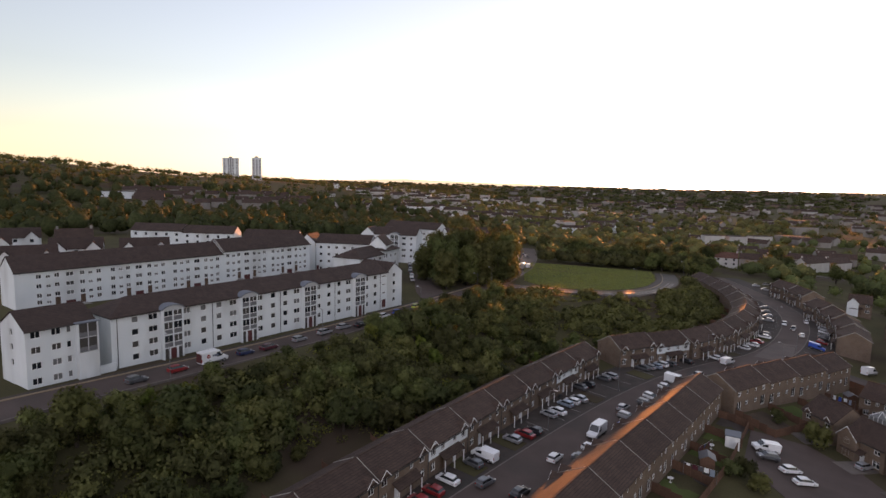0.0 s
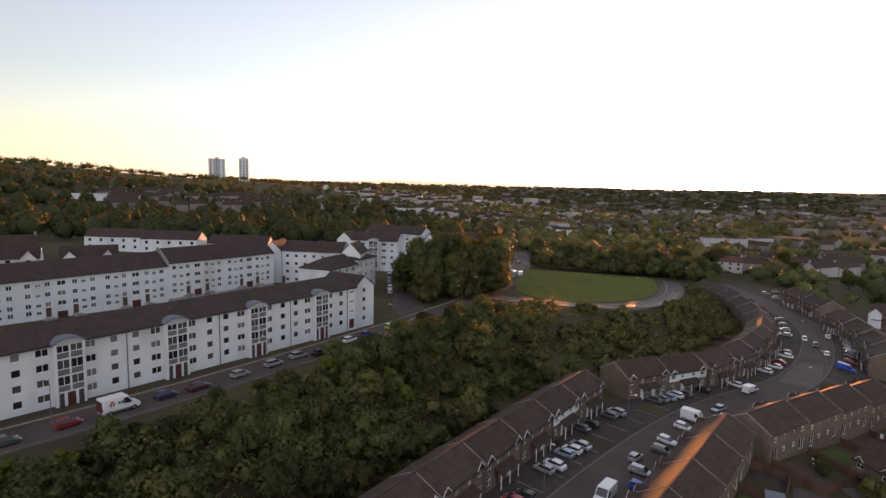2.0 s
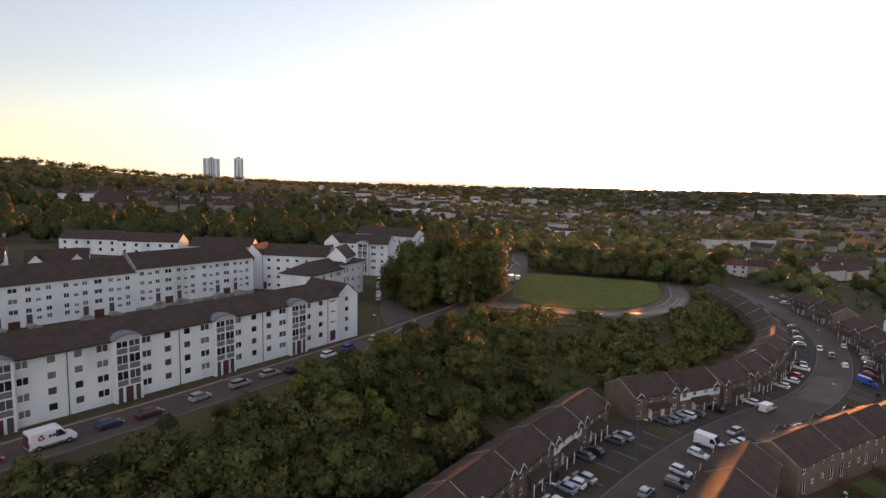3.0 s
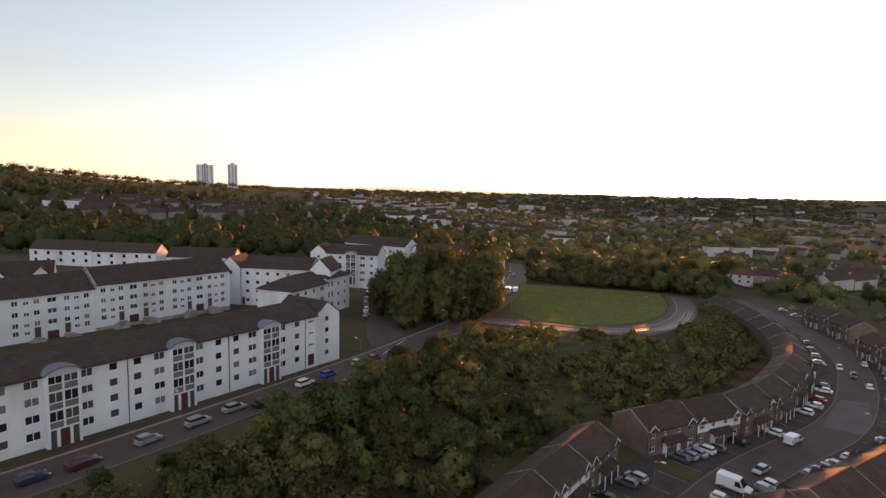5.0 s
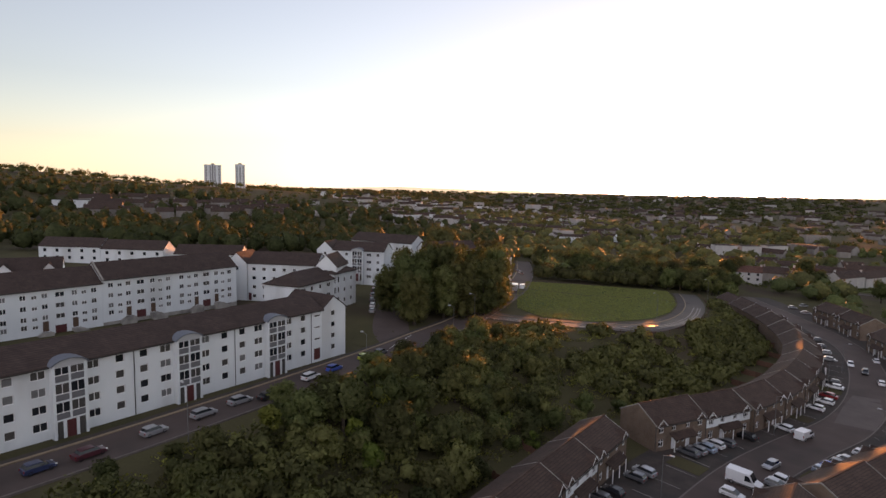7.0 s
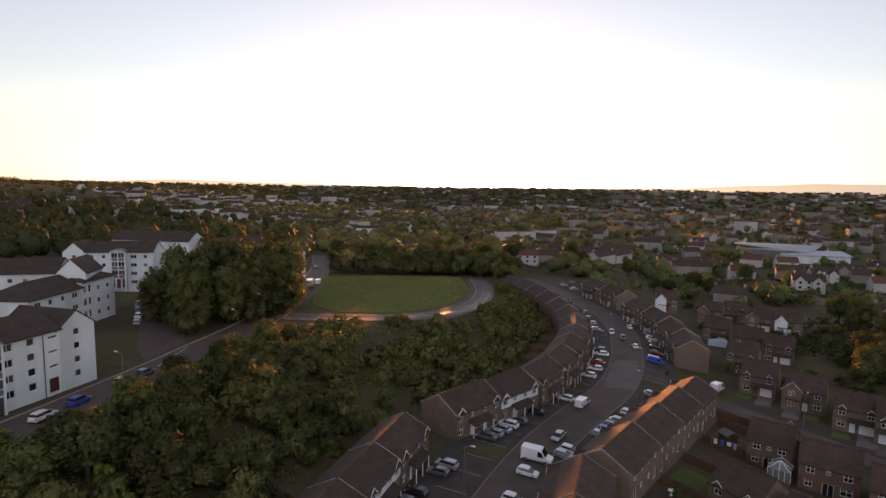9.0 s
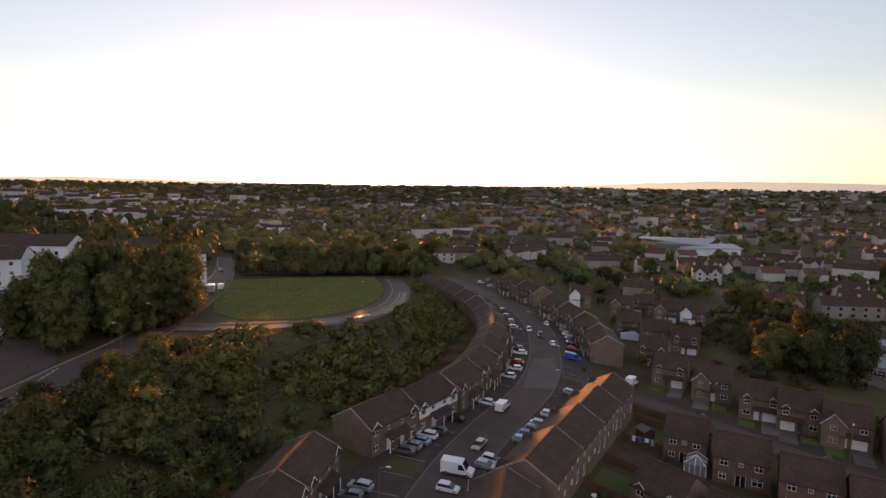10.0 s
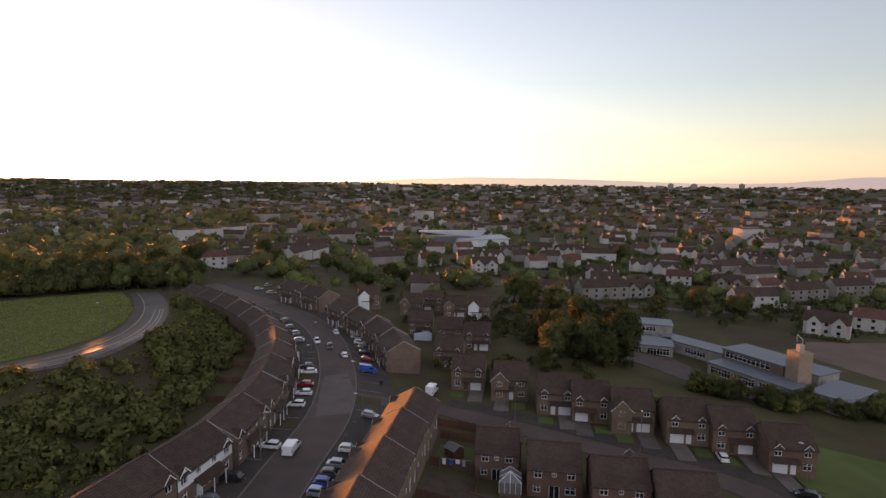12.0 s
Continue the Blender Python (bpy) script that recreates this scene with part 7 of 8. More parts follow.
def vehicle(kind, paint, x, y, way, lift=0.17):
    """way: an angle, or 'park' for nose towards the houses beside the road, 'road' along it, 'back' against it, 'flats' along the upper road."""
    if (kind, paint) not in CARS:
        CARS[kind, paint] = car_kind(paint, kind, f"{TINT[paint]} " + {"hatch": "hatchback car parked beside the road", "saloon": "saloon car parked beside the road", "suv": "tall estate car parked beside the road", "van": "panel van parked beside the road", "big_van": "high-roofed panel van parked beside the road"}[kind])
    if isinstance(way, str):
        pts = TRACKS["flats" if way == "flats" else "estate"]
        i = min(range(len(pts)), key=lambda k: (pts[k][0] - Vector((x, y, 0))).length)
        d, left = Vector((pts[i][1].y, -pts[i][1].x, 0)), pts[i][1]
        if way == "park":
            side = 1 if (Vector((x, y, 0)) - pts[i][0]).dot(left) > 0 else -1
            d = left * side
        elif way == "back":
            d = -d
        ang = math.degrees(math.atan2(d.y, d.x)) + random.Random(int(x * 10 + y)).uniform(-4, 4)
    else:
        ang = way
    e = 1.2
    dx, dy = math.cos(radians(ang)), math.sin(radians(ang))
    tilt = -math.degrees(math.atan2(land(x + e * dx, y + e * dy) - land(x - e * dx, y - e * dy), 2 * e))
    src = CARS[kind, paint]
    k = 0.95 if kind in ("van", "big_van") else 0.84
    src.scale = (k, k, k)
    return copy_thing(src, pose(x, y, land(x, y) + lift - 0.02, 0, 0, ang) @ pose(0, 0, 0, 0, tilt, 0))


for kind, paint, x, y, way in (
        ("hatch", "silver", -52.3, 95.1, "park"), ("saloon", "white", -51.8, 97.6, "park"), ("hatch", "pale_blue", -52.5, 102.2, "park"), ("hatch", "white", -52.2, 104.4, "park"), ("saloon", "silver", -51.8, 106.9, "park"), ("suv", "silver", -53.1, 125.3, "park"), ("hatch", "grey", -53.6, 122.8, "park"),
        ("hatch", "black", -54.4, 116.2, "park"), ("saloon", "grey", -55.0, 113.3, "park"), ("saloon", "red", -50.8, 84.0, "park"), ("hatch", "black", -50.4, 86.3, "park"), ("hatch", "silver", -51.3, 80.7, "park"), ("van", "white", -51.0, 72.1, "park"), ("hatch", "grey", -50.9, 68.9, "park"), ("saloon", "white", -50.6, 62.2, "park")):
    vehicle(kind, paint, x, y, way, 0.2)
for kind, paint, x, y, way in (
        ("big_van", "white", -41.8, 94.1, "back"), ("hatch", "white", -42.6, 80.2, "road"), ("hatch", "white", -39.7, 87.4, "park"), ("saloon", "grey", -39.1, 83.1, "park"), ("hatch", "silver", -43.3, 109.6, "road"), ("suv", "grey", -40.7, 115.1, "park"), ("hatch", "white", -41.4, 119.9, "park"), ("suv", "silver", -40.8, 105.4, "park"), ("hatch", "blue", -39.1, 100.6, "park"),
        ("hatch", "grey", -46.2, 65.7, "road"), ("hatch", "red", -50.2, 58.4, "park"), ("saloon", "black", -41.0, 67.0, "road"), ("hatch", "white", -41.1, 128.3, "park"), ("big_van", "white", -40.6, 133.3, "park"), ("hatch", "silver", -36.7, 136.5, "park"), ("hatch", "white", -36.0, 138.8, "park"), ("hatch", "red", -50.0, 55.2, "park")):
    vehicle(kind, paint, x, y, way, 0.2)
for kind, paint, x, y, way in (
        ("saloon", "grey", -50.1, 137.8, "park"), ("hatch", "silver", -49.3, 139.8, "park"), ("saloon", "pale_blue", -48.5, 142.0, "park"), ("suv", "white", -47.8, 144.4, "park"), ("hatch", "grey", -46.5, 147.0, "park"), ("saloon", "black", -44.4, 153.2, "park"), ("hatch", "white", -39.9, 163.4, "park"), ("van", "white", -36.4, 161.8, "road"),
        ("saloon", "silver", -38.6, 143.4, "back"), ("hatch", "white", -27.2, 161.2, "park"), ("saloon", "silver", -28.9, 155.9, "park"), ("hatch", "grey", -30.0, 153.0, "park"), ("hatch", "blue", -30.9, 150.3, "park"), ("hatch", "pale_blue", -31.7, 147.6, "park")):
    vehicle(kind, paint, x, y, way, 0.2)
for kind, paint, x, y, way in (
        ("hatch", "white", -36.9, 182.1, "park"), ("hatch", "white", -35.8, 188.6, "park"), ("saloon", "red", -35.8, 194.0, "park"), ("saloon", "white", -35.4, 203.0, "park"), ("hatch", "black", -36.2, 207.0, "park"), ("saloon", "silver", -39.6, 230.2, "park"), ("hatch", "silver", -41.1, 237.6, "park"), ("hatch", "white", -34.2, 229.6, "back"),
        ("suv", "black", -30.6, 224.0, "back"), ("hatch", "white", -26.9, 216.4, "road"), ("hatch", "white", -29.0, 240.1, "road"), ("saloon", "grey", -29.0, 253.4, "park"), ("saloon", "black", -27.6, 250.0, "park"), ("hatch", "silver", -26.0, 246.4, "park"), ("saloon", "silver", -23.0, 234.6, "park")):
    vehicle(kind, paint, x, y, way, 0.2)
for kind, paint, x, y, way in (
        ("hatch", "white", -22.4, 229.6, "park"), ("saloon", "grey", -21.8, 224.4, "park"), ("hatch", "black", -21.5, 220.0, "park"), ("hatch", "red", -21.1, 214.3, "park"), ("van", "blue", -21.5, 205.0, "park"), ("hatch", "silver", -22.8, 176.3, "park"), ("saloon", "silver", -54.1, 302.8, 20), ("hatch", "silver", -60.0, 312.0, 20),
        ("van", "white", -38.0, 277.5, 10), ("hatch", "grey", -45.2, 253.6, "park"), ("hatch", "grey", -43.2, 245.0, "park"), ("hatch", "white", 38.3, 155.6, 70), ("big_van", "white", -7.6, 194.0, 65), ("saloon", "silver", -57.5, 322.0, 60)):
    vehicle(kind, paint, x, y, way, 0.2)
for kind, paint, x, y, way in (
        ("van", "white", -18.2, 114.2, 215), ("suv", "grey", -17.2, 111.2, 215), ("saloon", "white", -13.5, 110.0, 50), ("saloon", "white", -11.0, 107.8, 44), ("hatch", "silver", -4.0, 123.6, 60), ("saloon", "black", 43.8, 142.9, 150), ("saloon", "silver", 43.4, 140.0, 150), ("hatch", "grey", 43.2, 137.0, 150)):
    vehicle(kind, paint, x, y, way, 0.2)
for kind, paint, x, y in (
        ("hatch", "silver", -99.4, 70.7), ("suv", "silver", -100.2, 78.0), ("saloon", "silver", -101.4, 84.4), ("saloon", "black", -100.0, 88.6), ("suv", "white", -102.9, 98.9), ("hatch", "blue", -104.0, 105.0), ("hatch", "lime", -105.6, 114.0), ("hatch", "grey", -105.8, 118.6),
        ("saloon", "maroon", -98.4, 62.6), ("hatch", "navy", -98.4, 57.4), ("hatch", "red", -96.9, 43.6), ("hatch", "grey", -96.0, 36.4), ("van", "white", -137.2, 223.7), ("hatch", "grey", -166.0, 269.5), ("hatch", "silver", -171.0, 276.0), ("hatch", "grey", -177.0, 283.0)):
    vehicle(kind, paint, x, y, "flats", 0.18)
for i, (x, y) in enumerate(((-134.0, 142.5), (-138.4, 146.8), (-143.0, 151.0), (-147.5, 155.5), (-152.6, 160.6), (-158.2, 166.4))):
    vehicle(("hatch", "saloon")[i % 2], ("silver", "white", "grey", "silver", "black", "white")[i], x, y, 132, 0.18)

# the delivery van with its red and blue marks
dv = car_kind("white", "big_van", "white high-roofed delivery van with red and dark blue marks")
dv.matrix_basis = pose(-97.7, 50.4, land(-97.7, 50.4) + 0.16, 0, 0, 94)
part("rear_panel", join(box(-2.69, -2.62, -0.84, 0.84, 0.55, 2.15)), M["door_red"], dv, "red rear doors")
c, q = -1.35, 0.42
hexa = [(c + q * math.cos(math.pi / 6 + i * math.pi / 3), 1.62 + q * math.sin(math.pi / 6 + i * math.pi / 3)) for i in range(6)]
part("mark", prism(hexa, -0.995, -0.955), M["lamp_red"], dv, "red six-sided mark")
part("mark_bar", join(box(c - 0.05, c + 0.05, -1.005, -0.98, 1.25, 1.62), prism([(c, 1.57), (c + 0.36, 1.76), (c + 0.36, 1.86), (c, 1.67)], -1.005, -0.98), prism([(c, 1.57), (c, 1.67), (c - 0.36, 1.86), (c - 0.36, 1.76)], -1.005, -0.98)), M["upvc"], dv)
for i in range(3):
    part("mark_bar", rounded_box(-0.55 + 0.42 * i, -0.22 + 0.42 * i, -0.995, -0.955, 1.42, 1.78, 0.02), PAINT["navy"], dv, "dark blue bar")
bus = thing("box_lorry", pose(-134.8, 214.5, land(-134.8, 214.5) + 0.14, 0, 0, 118), "small pale box lorry parked beside the field", "lorry")
part("box_body", rounded_box(-3.0, 1.4, -1.1, 1.1, 0.8, 3.0, 0.06), PAINT["silver"], bus)
part("cab", rounded_box(1.45, 3.0, -1.0, 1.0, 0.5, 2.3, 0.15), PAINT["maroon"], bus)
part("windscreen", box(2.9, 3.02, -0.85, 0.85, 1.35, 2.0), M["car_glass"], bus)
wheels(bus, (-1.8, 2.1), 1.0, True)
for k in list(CARS.values()):
    for o in list(k.children_recursive) + [k]:
        bpy.data.objects.remove(o)

# ---- lanes, gardens and small things ----
LANE = [(-26, 187), (-17, 186), (-8, 184.5), (1, 178), (9, 171), (18, 162.5), (27, 154.5), (34.5, 147.5), (37.3, 141), (37.6, 133), (36.5, 120), (35, 105)]
setting("lane", ribbon(LANE, 2.9, -2.9, 0.14, 2.5, 4), M["asphalt"], "narrow asphalt lane before the detached houses", "road")
setting("lane_bank", ribbon(LANE[2:9], 7.5, 3.1, 0.10, 2.5, 3), M["paving"], "paved drives before the garages", "paving")
setting("court", patch([(-22, 121), (-13, 125), (-4, 121), (3, 112), (-2, 101), (-12, 100), (-20, 106)], 0.12, 4), M["asphalt"], "asphalt turning court between detached houses", "road")
setting("lawn_estate", patch([(52, 162), (64, 164), (82, 152), (66, 134), (50, 134), (47, 146)], 0.1, 5), M["grass"], "open lawn beside the detached houses", "lawn")
setting("lawn_square", patch([(42, 362), (62, 360), (60, 336), (40, 338)], 0.15, 5), M["grass"], "square lawn before the white gabled houses", "lawn")
setting("far_meadow", patch([(-20, 640), (150, 660), (190, 720), (20, 740)], 0.8, 20), M["grass"], "far pale meadow between the houses", "meadow")
setting("meadow_rows", patch([(-60, 400), (-20, 420), (-30, 452), (-70, 440)], 0.5, 8), M["grass"], "open grass behind the terraces", "meadow")
setting("meadow_garden", patch([(64, 336), (84, 340), (80, 300), (66, 302)], 0.4, 8), M["grass"], "bright lawn between old houses", "lawn")
setting("meadow_corner", patch([(118, 330), (142, 352), (156, 332), (132, 312)], 0.4, 8), M["grass"], "bright lawn at a street corner", "lawn")

for i, line in enumerate(([(30, 296), (90, 300), (150, 282), (215, 300), (330, 322)], [(30, 352), (110, 342), (150, 365), (230, 342), (330, 362)], [(40, 396), (120, 402), (190, 405), (300, 400), (400, 402)], [(-60, 392), (0, 402), (40, 396), (60, 340), (66, 300)])):
    setting(f"old_street_{i + 1}", ribbon(line, 3.0, -3.0, 0.16, 4, 3), M["asphalt"], "narrow asphalt street between older houses", "road")

# drives before the garages, and narrow front lawns between them
for i, (x, y) in enumerate(((-2.4, 197.2), (5.6, 189.6), (12.4, 179.8), (18.2, 175.1), (24.4, 169.5), (32.0, 163.2), (38.5, 158.7), (44.0, 151.4))):
    m = pose(x, y, 0, 0, 0, -18.5)
    a = 4.4 if i % 2 == 0 else 0.4
    q = [m @ Vector(p) for p in ((a, -7.0, 0), (a + 3.2, -7.0, 0), (a + 3.2, -0.1, 0), (a, -0.1, 0))]
    setting("driveway", patch([(p.x, p.y) for p in q], 0.24, 2), M["drive"], "pale paved drive before a garage", "drive")
    b = 0.2 if i % 2 == 0 else 4.2
    q = [m @ Vector(p) for p in ((b, -5.0, 0), (b + 3.0, -5.0, 0), (b + 3.0, -1.6, 0), (b, -1.6, 0))]
    setting("front_lawn", patch([(p.x, p.y) for p in q], 0.22, 2), M["grass"], "small front lawn beside a drive", "lawn")
for x, y, t in ((-15.4, 134.9, -39.5), (-7.8, 128.7, -37.5), (-0.6, 122.4, -37.5)):
    m = pose(x, y, 0, 0, 0, t)
    q = [m @ Vector(p) for p in ((3.6, -6.0, 0), (7.6, -6.0, 0), (7.6, -0.1, 0), (3.6, -0.1, 0))]
    setting("driveway", patch([(p.x, p.y) for p in q], 0.22, 2), M["drive"], "pale paved drive before a garage", "drive")


def marks(points, off, dash, gap, wide, name, lift):
    """Dashes along a line, each a part of the markings."""
    root = thing(name, Matrix.Identity(4), "worn white dashed road markings", "road marking", "", "structure")
    pts, run = along(points, 0.5), 0.0
    i = 0
    step = int(dash / 0.5)
    hop = int(gap / 0.5)
    while i + step < len(pts):
        v = []
        for k in range(i, i + step + 1):
            p, w = pts[k]
            for e in (off - wide / 2, off + wide / 2):
                q = p + w * e
                v.append((q.x, q.y, land(q.x, q.y) + lift))
        part("dash", (v, [(2 * j, 2 * j + 1, 2 * j + 3, 2 * j + 2) for j in range(step)]), M["line"], root)
        i += step + hop


marks([(-104.5, 124.5), (-107.0, 130.5), (-109.8, 137.5)], 3.6, 1.0, 0.8, 0.25, "give_way_line", 0.152)
marks([(-121, 168.5), (-112, 168), (-106, 171.5)], 0.0, 1.5, 1.5, 0.15, "junction_line", 0.16)

# bay lines and grass strips on the forecourts
pts = along(ESTATE_ROAD, 2.75)
bays = thing("parking_bays", Matrix.Identity(4), "pale dividing lines between the parking bays", "road marking", "", "structure")
for i, (p, w) in enumerate(pts):
    if 22 < i < 76 and i % 2 == 0:
        for a, b in ((5.2, 10.0), (-4.8, -9.4)):
            d = Vector((w.y, -w.x, 0)) * 0.06
            e = [p + w * a - d, p + w * a + d, p + w * b + d, p + w * b - d]
            v = [(q.x, q.y, land(q.x, q.y) + 0.118) for q in e]
            part("bay_line", (v, [(0, 1, 2, 3)] if a > 0 else [(3, 2, 1, 0)]), M["concrete"], bays)
for i in (12, 17, 21, 26, 31, 34, 39, 44, 48, 53, 58, 63):
    for side in ((5.0, 10.5),) if i % 2 else ((-4.6, -9.5),):
        p, w = pts[i]
        d = Vector((w.y, -w.x, 0)) * 1.9
        e = [p + w * side[0] - d, p + w * side[0] + d, p + w * side[1] + d, p + w * side[1] - d]
        v = [(q.x, q.y, land(q.x, q.y) + 0.15) for q in e]
        v2 = [(x, y, z - 0.3) for x, y, z in v]
        o = setting("grass_strip", (v + v2, [(0, 1, 2, 3) if side[0] > 0 else (3, 2, 1, 0), (0, 4, 5, 1), (1, 5, 6, 2), (2, 6, 7, 3), (3, 7, 4, 0)]), M["rough_grass"], "small grass strip between parking bays", "lawn")


def fence(points, high=1.7, mat="fence", label="brown stained board fence round a back garden"):
    for (x0, y0), (x1, y1) in zip(points, points[1:]):
        L = math.hypot(x1 - x0, y1 - y0)
        n = max(1, round(L / 1.8))
        ob = thing("fence", pose(x0, y0, 0, 0, 0, math.degrees(math.atan2(y1 - y0, x1 - x0))), label, "fence", "garden fences")
        for i in range(n + 1):
            s = L * i / n
            z = land(x0 + (x1 - x0) * i / n, y0 + (y1 - y0) * i / n)
            part("post", box(s - 0.05, s + 0.05, -0.05, 0.05, z - 0.4, z + high + 0.08), M[mat], ob)
            if i < n:
                z2 = land(x0 + (x1 - x0) * (i + 1) / n, y0 + (y1 - y0) * (i + 1) / n)
                zz = min(z, z2)
                part("board_panel", box(s + 0.05, s + L / n - 0.05, -0.02, 0.02, zz - 0.1, zz + high), M[mat], ob)


# gardens behind the near terrace on the right of the road
for k in range(7):
    y = 64 + 9.6 * k
    fence([(-28.2, y), (-21.5, y - 0.5)])
fence([(-21.5, 63.5), (-21.3, 83), (-21.2, 101), (-22.5, 121)])
for k in range(5):
    a = 12.0 * k
    bx, by = -26.2 + a * 0.327, 125.2 + a * 0.945
    fence([(bx + 0.4, by - 0.2), (bx + 8.2, by - 2.9)])
fence([(-18.0, 122.3), (-14.0, 134), (-10.0, 145.2), (-5.8, 157), (-2.0, 168)])
fence([(-11.0, 176.5), (-4.0, 174), (1.5, 168)])
for k in range(8):
    y = 40 + 11.2 * k
    x = table(y, [(27, -58.1), (60, -62.0), (105, -65.1), (127, -65.6)])
    fence([(x - 0.2, y), (x - 6.0, y + 0.4)], 1.4)
for k in range(7):
    a = 12.0 * k
    fence([(-47.8 - 0.3 * k, 185 + a), (-54.5 - 0.4 * k, 186 + a)], 1.4)
for i in range(7):
    t = i / 7
    x, y = -2.4 + 46.4 * t + 8.3, 197.2 - 45.8 * t - 2.8
    fence([(x + 1.6, y + 4.5), (x + 3.4, y + 10)])
for k, (x, y) in enumerate(((7.6, 147.6), (15.4, 141.6), (23.0, 136.6))):
    fence([(x - 0.3, y - 1.2), (x - 2.4, y - 8.0)])

for k in range(7):
    y = 66 + 8.6 * k
    setting("garden_lawn", patch([(-27.6, y), (-22.2, y), (-22.2, y + 5.2), (-27.6, y + 5.2)], 0.1, 3), M["grass" if k % 3 else "paving"], "small back garden lawn" if k % 3 else "paved back garden", "garden")
for k in range(4):
    a = 12.0 * k + 2.0
    bx, by = -25.4 + a * 0.327, 125.0 + a * 0.945
    setting("garden_lawn", patch([(bx, by), (bx + 6.6, by - 2.3), (bx + 8.9, by + 4.3), (bx + 2.4, by + 6.6)], 0.1, 3), M["grass" if k % 2 else "earth"], "small back garden lawn" if k % 2 else "bare soil back garden", "garden")

shed = thing("garden_shed", pose(-23.8, 109.0, land(-22.6, 110.2), 0, 0, 12), "white garden shed with a grey flat roof", "shed")
part("wall", box(0, 2.4, 0, 2.8, -0.4, 2.3), M["upvc"], shed)
part("roof", rounded_box(-0.12, 2.52, -0.12, 2.92, 2.3, 2.45, 0.04), M["zinc"], shed)
part("door", box(0.7, 1.6, -0.04, 0.0, 0.0, 1.95), M["door_white"], shed)
for x, y, t in ((-24.5, 96.5, 20), (-9.5, 160.5, 30), (-25.0, 74.0, 5)):
    s = thing("garden_shed", pose(x, y, land(x, y), 0, 0, t), "brown timber garden shed with pitched felt roof", "shed", "garden sheds")
    part("wall", join(prism([(0, -0.4), (2.2, -0.4), (2.2, 1.8), (1.1, 2.4), (0, 1.8)], 0, 2.6)), M["fence"], s)
    part("roof", join(prism([(-0.15, 1.72), (1.1, 2.4), (1.1, 2.48), (-0.22, 1.76)], -0.1, 2.7), prism([(2.35, 1.72), (2.42, 1.76), (1.1, 2.48), (1.1, 2.4)], -0.1, 2.7)), M["panel_grey"], s)

# washing on lines, garden furniture and toys
WASH = random.Random(3)
for x, y, t, cols in ((-12.6, 157.5, -20, ("white", "blue", "white", "pale_blue")), (-26.0, 92.6, 5, ("white", "maroon", "grey", "white", "pale_blue")), (-25.8, 100.0, 80, ("maroon", "navy", "maroon"))):
    ln = thing("washing_line", pose(x, y, land(x, y), 0, 0, t), "washing line hung with white and coloured clothes", "washing line")
    for s in (0.0, 5.0):
        part("pole", tube(s, 0, -0.3, 2.1, 0.04, 0.035, 6), M["steel"], ln)
    part("line", box(0, 5.0, -0.008, 0.008, 1.96, 1.976), M["upvc"], ln)
    for i, cname in enumerate(cols):
        s0 = 0.4 + 4.4 * i / len(cols)
        w, h = WASH.uniform(0.5, 0.85), WASH.uniform(0.7, 1.2)
        v = []
        for k in range(5):
            for z in (0, 0.5, 1):
                v.append((s0 + w * k / 4, 0.05 * math.sin(k * 2.1 + z * 2) * (1 - z * 0.6), 1.96 - h + h * z))
        part("cloth", (v, [(3 * k + j, 3 * k + 3 + j, 3 * k + 4 + j, 3 * k + 1 + j) for k in range(4) for j in range(2)]), PAINT[cname], ln)
for x, y in ((-26.5, 88.0), (-25.2, 105.5), (-20.5, 133.5)):
    tb = thing("garden_table", pose(x, y, land(x, y) + 0.1), "round white garden table on one foot", "table")
    part("tabletop", tube(0, 0, 0.70, 0.74, 0.5, 0.5, 12), M["upvc"], tb)
    part("leg", tube(0, 0, 0, 0.70, 0.05, 0.04, 6), M["upvc"], tb)
    part("foot", tube(0, 0, -0.1, 0.04, 0.25, 0.2, 8), M["upvc"], tb)
ts = thing("tarpaulin", pose(-4.6, 243.5, land(-4.6, 243.5), 0, 0, -14), "pale blue plastic sheet over a garden frame", "tarpaulin")
part("sheet", prism([(0, -0.3), (5.5, -0.3), (5.5, 1.9), (4.2, 2.3), (1.6, 2.1), (0, 1.7)], -2.2, -0.4), M["tarp"], ts)
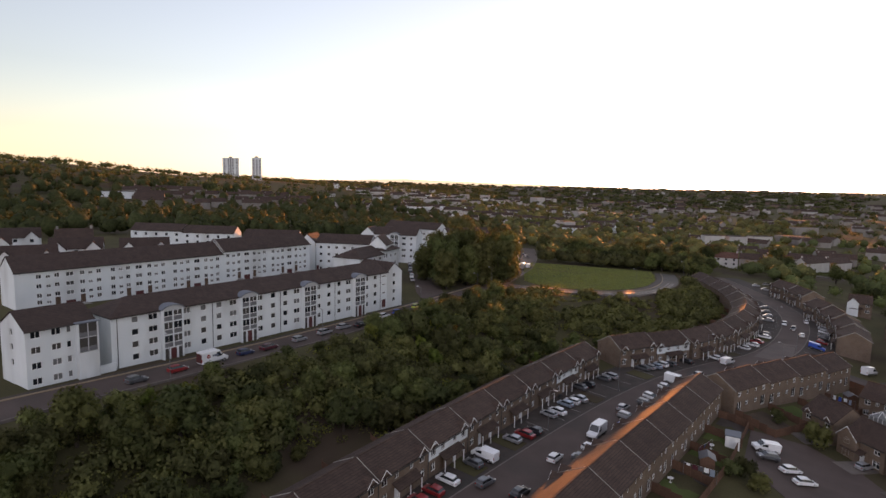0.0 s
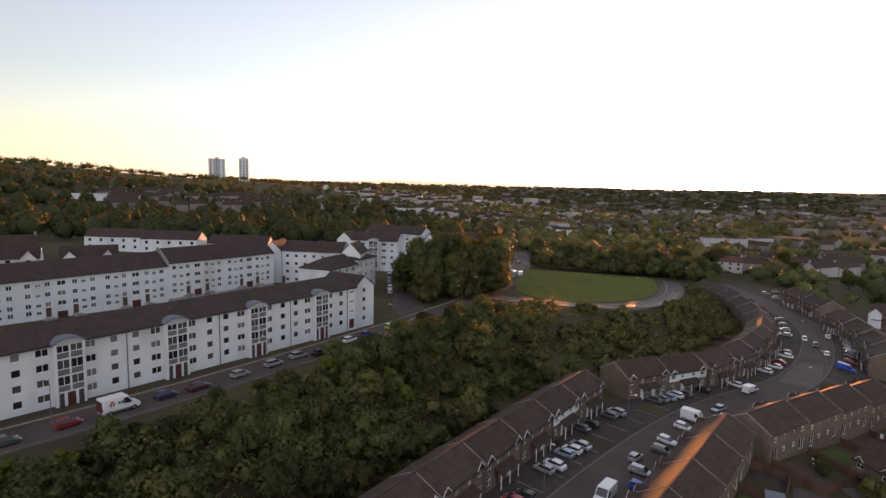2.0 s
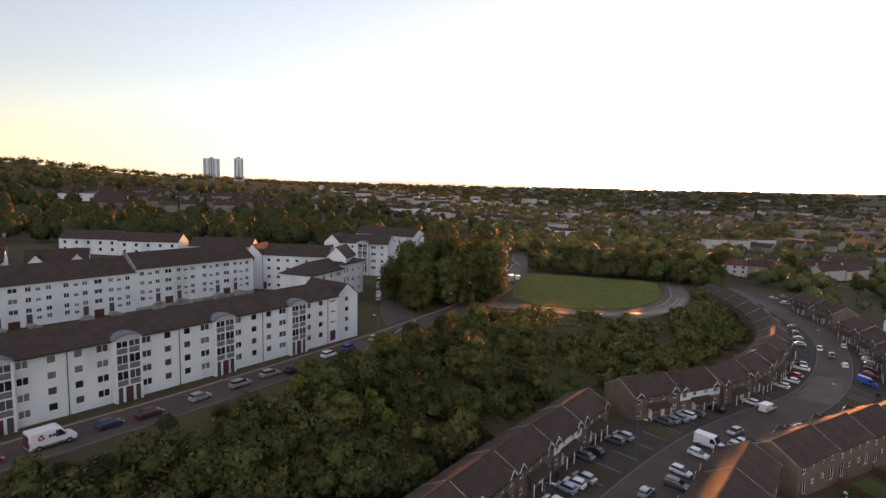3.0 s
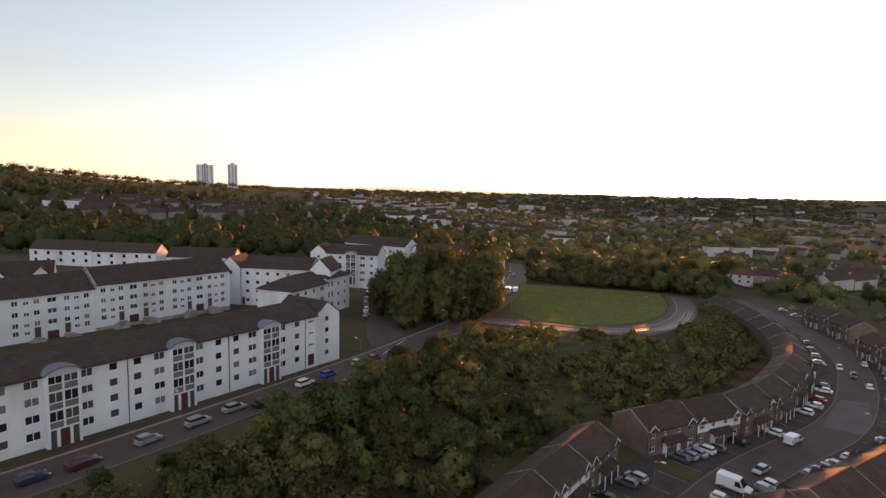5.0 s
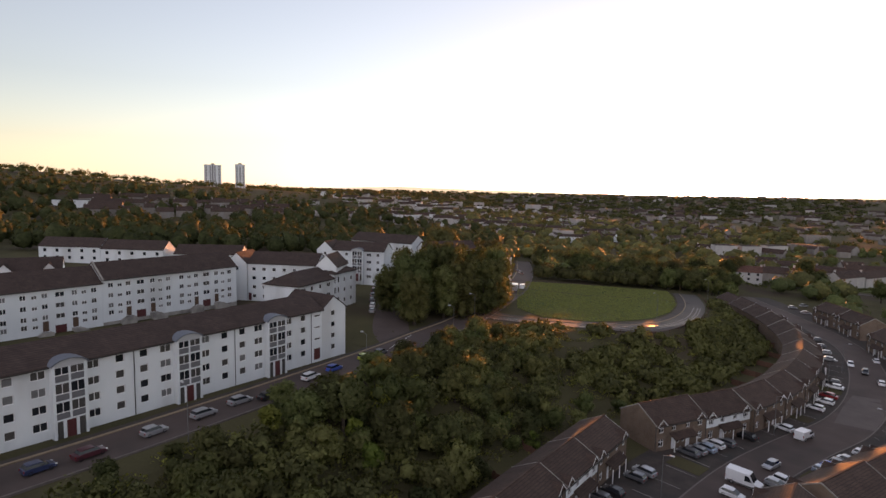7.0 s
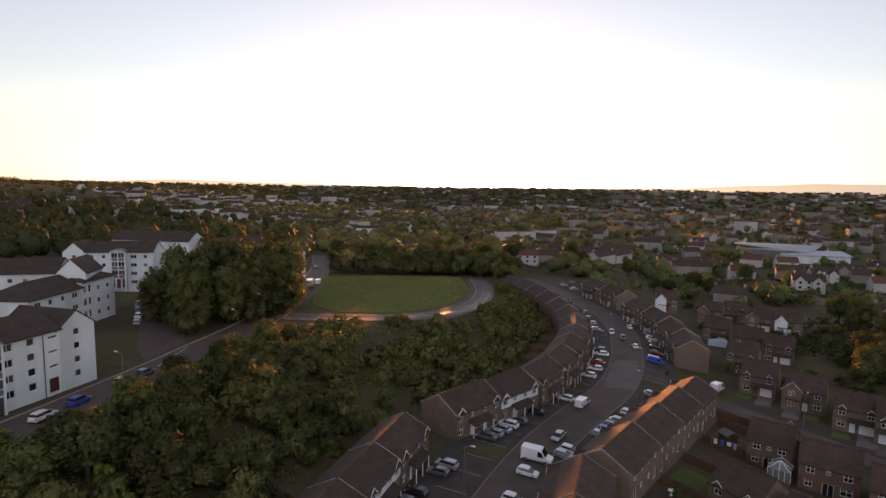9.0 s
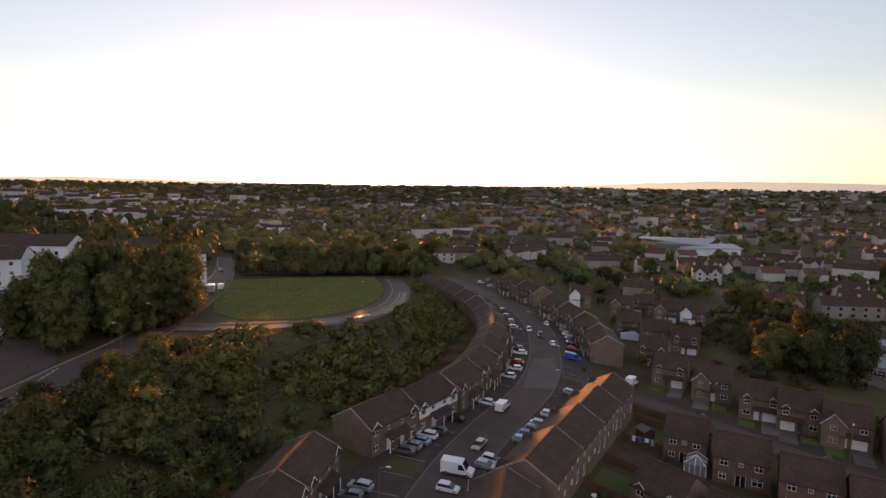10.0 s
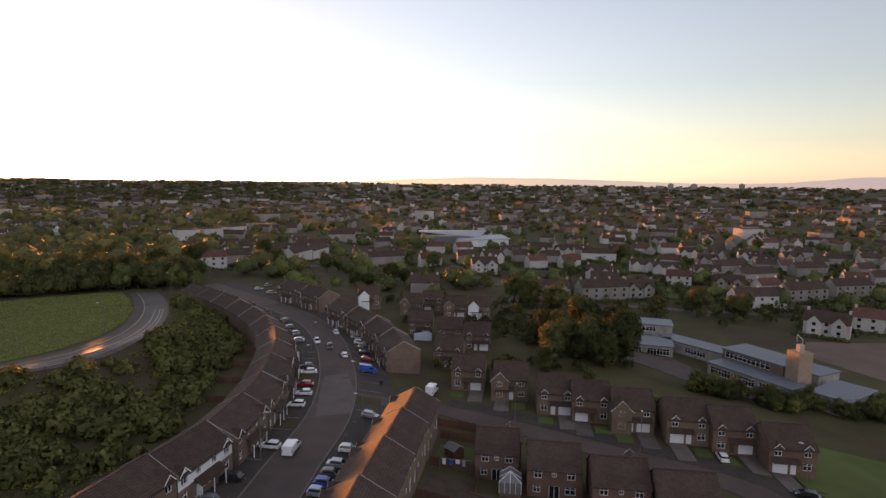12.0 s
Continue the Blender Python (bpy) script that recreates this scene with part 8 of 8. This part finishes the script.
for i, (p, w) in enumerate(pts):
    if i in (14, 19, 24, 29, 33, 38, 43, 47, 52, 57, 62, 67, 72, 77):
        side = 11.4 if i % 2 else -9.9
        q = p + w * side
        bn = thing("wheelie_bin", pose(q.x, q.y, land(q.x, q.y) + 0.1, 0, 0, i * 37), "dark plastic wheeled bin beside a house", "bin", "wheeled bins")
        part("bin_body", cabin((-0.24, 0.24, 0.0), (-0.29, 0.29, 0.95), 0.24, 0.3), M["plastic_black"], bn)
        part("lid", rounded_box(-0.32, 0.32, -0.33, 0.33, 0.95, 1.04, 0.03), M["plastic_black"], bn)


def street_lamp(x, y, turn, high=7.5):
    ob = thing("street_lamp", pose(x, y, land(x, y), 0, 0, turn), "grey steel street lamp with a short arm", "street lamp", "street lamps")
    part("pole", tube(0, 0, -0.4, high, 0.07, 0.04, 8), M["steel"], ob)
    part("arm", limb((0, 0, high - 0.05), (1.1, 0, high + 0.25), 0.04, 0.035), M["steel"], ob)
    part("lamp_head", rounded_box(0.9, 1.55, -0.12, 0.12, high + 0.18, high + 0.34, 0.04), M["frame_grey"], ob)


for x, y, t in ((-94.2, 72.8, 180), (-94.0, 41.0, 180), (-98.5, 108.0, 180), (-104.6, 141.0, 190), (-113.0, 160.5, 200), (-122.0, 183.0, 200), (-85.5, 281.0, 180), (-82.5, 214.0, 180), (-49.5, 90.0, 0), (-48.2, 118.5, 0), (-41.0, 160.0, -20), (-24.4, 188.0, 180), (-24.6, 168.0, 170), (-35.5, 222.0, 0), (-36.5, 200.0, 0), (6.5, 176.5, 60), (24.5, 159.5, 60), (46.6, 146.0, 150)):
    street_lamp(x, y, t)

# posts along the outer side of the road round the field
rail = thing("roadside_fence", Matrix.Identity(4), "low post and rail fence beside the curving road", "fence")
fp = along(FIELD_ROAD[3:], 3.6)
for i, (p, w) in enumerate(fp):
    q = p - w * 4.2
    z = land(q.x, q.y)
    part("post", box(q.x - 0.06, q.x + 0.06, q.y - 0.06, q.y + 0.06, z - 0.3, z + 1.05), M["fence"], rail)
    if i:
        o = fp[i - 1][0] - fp[i - 1][1] * 4.2
        part("rail", limb((o.x, o.y, land(o.x, o.y) + 0.9), (q.x, q.y, z + 0.9), 0.045, 0.045, 5), M["fence"], rail)
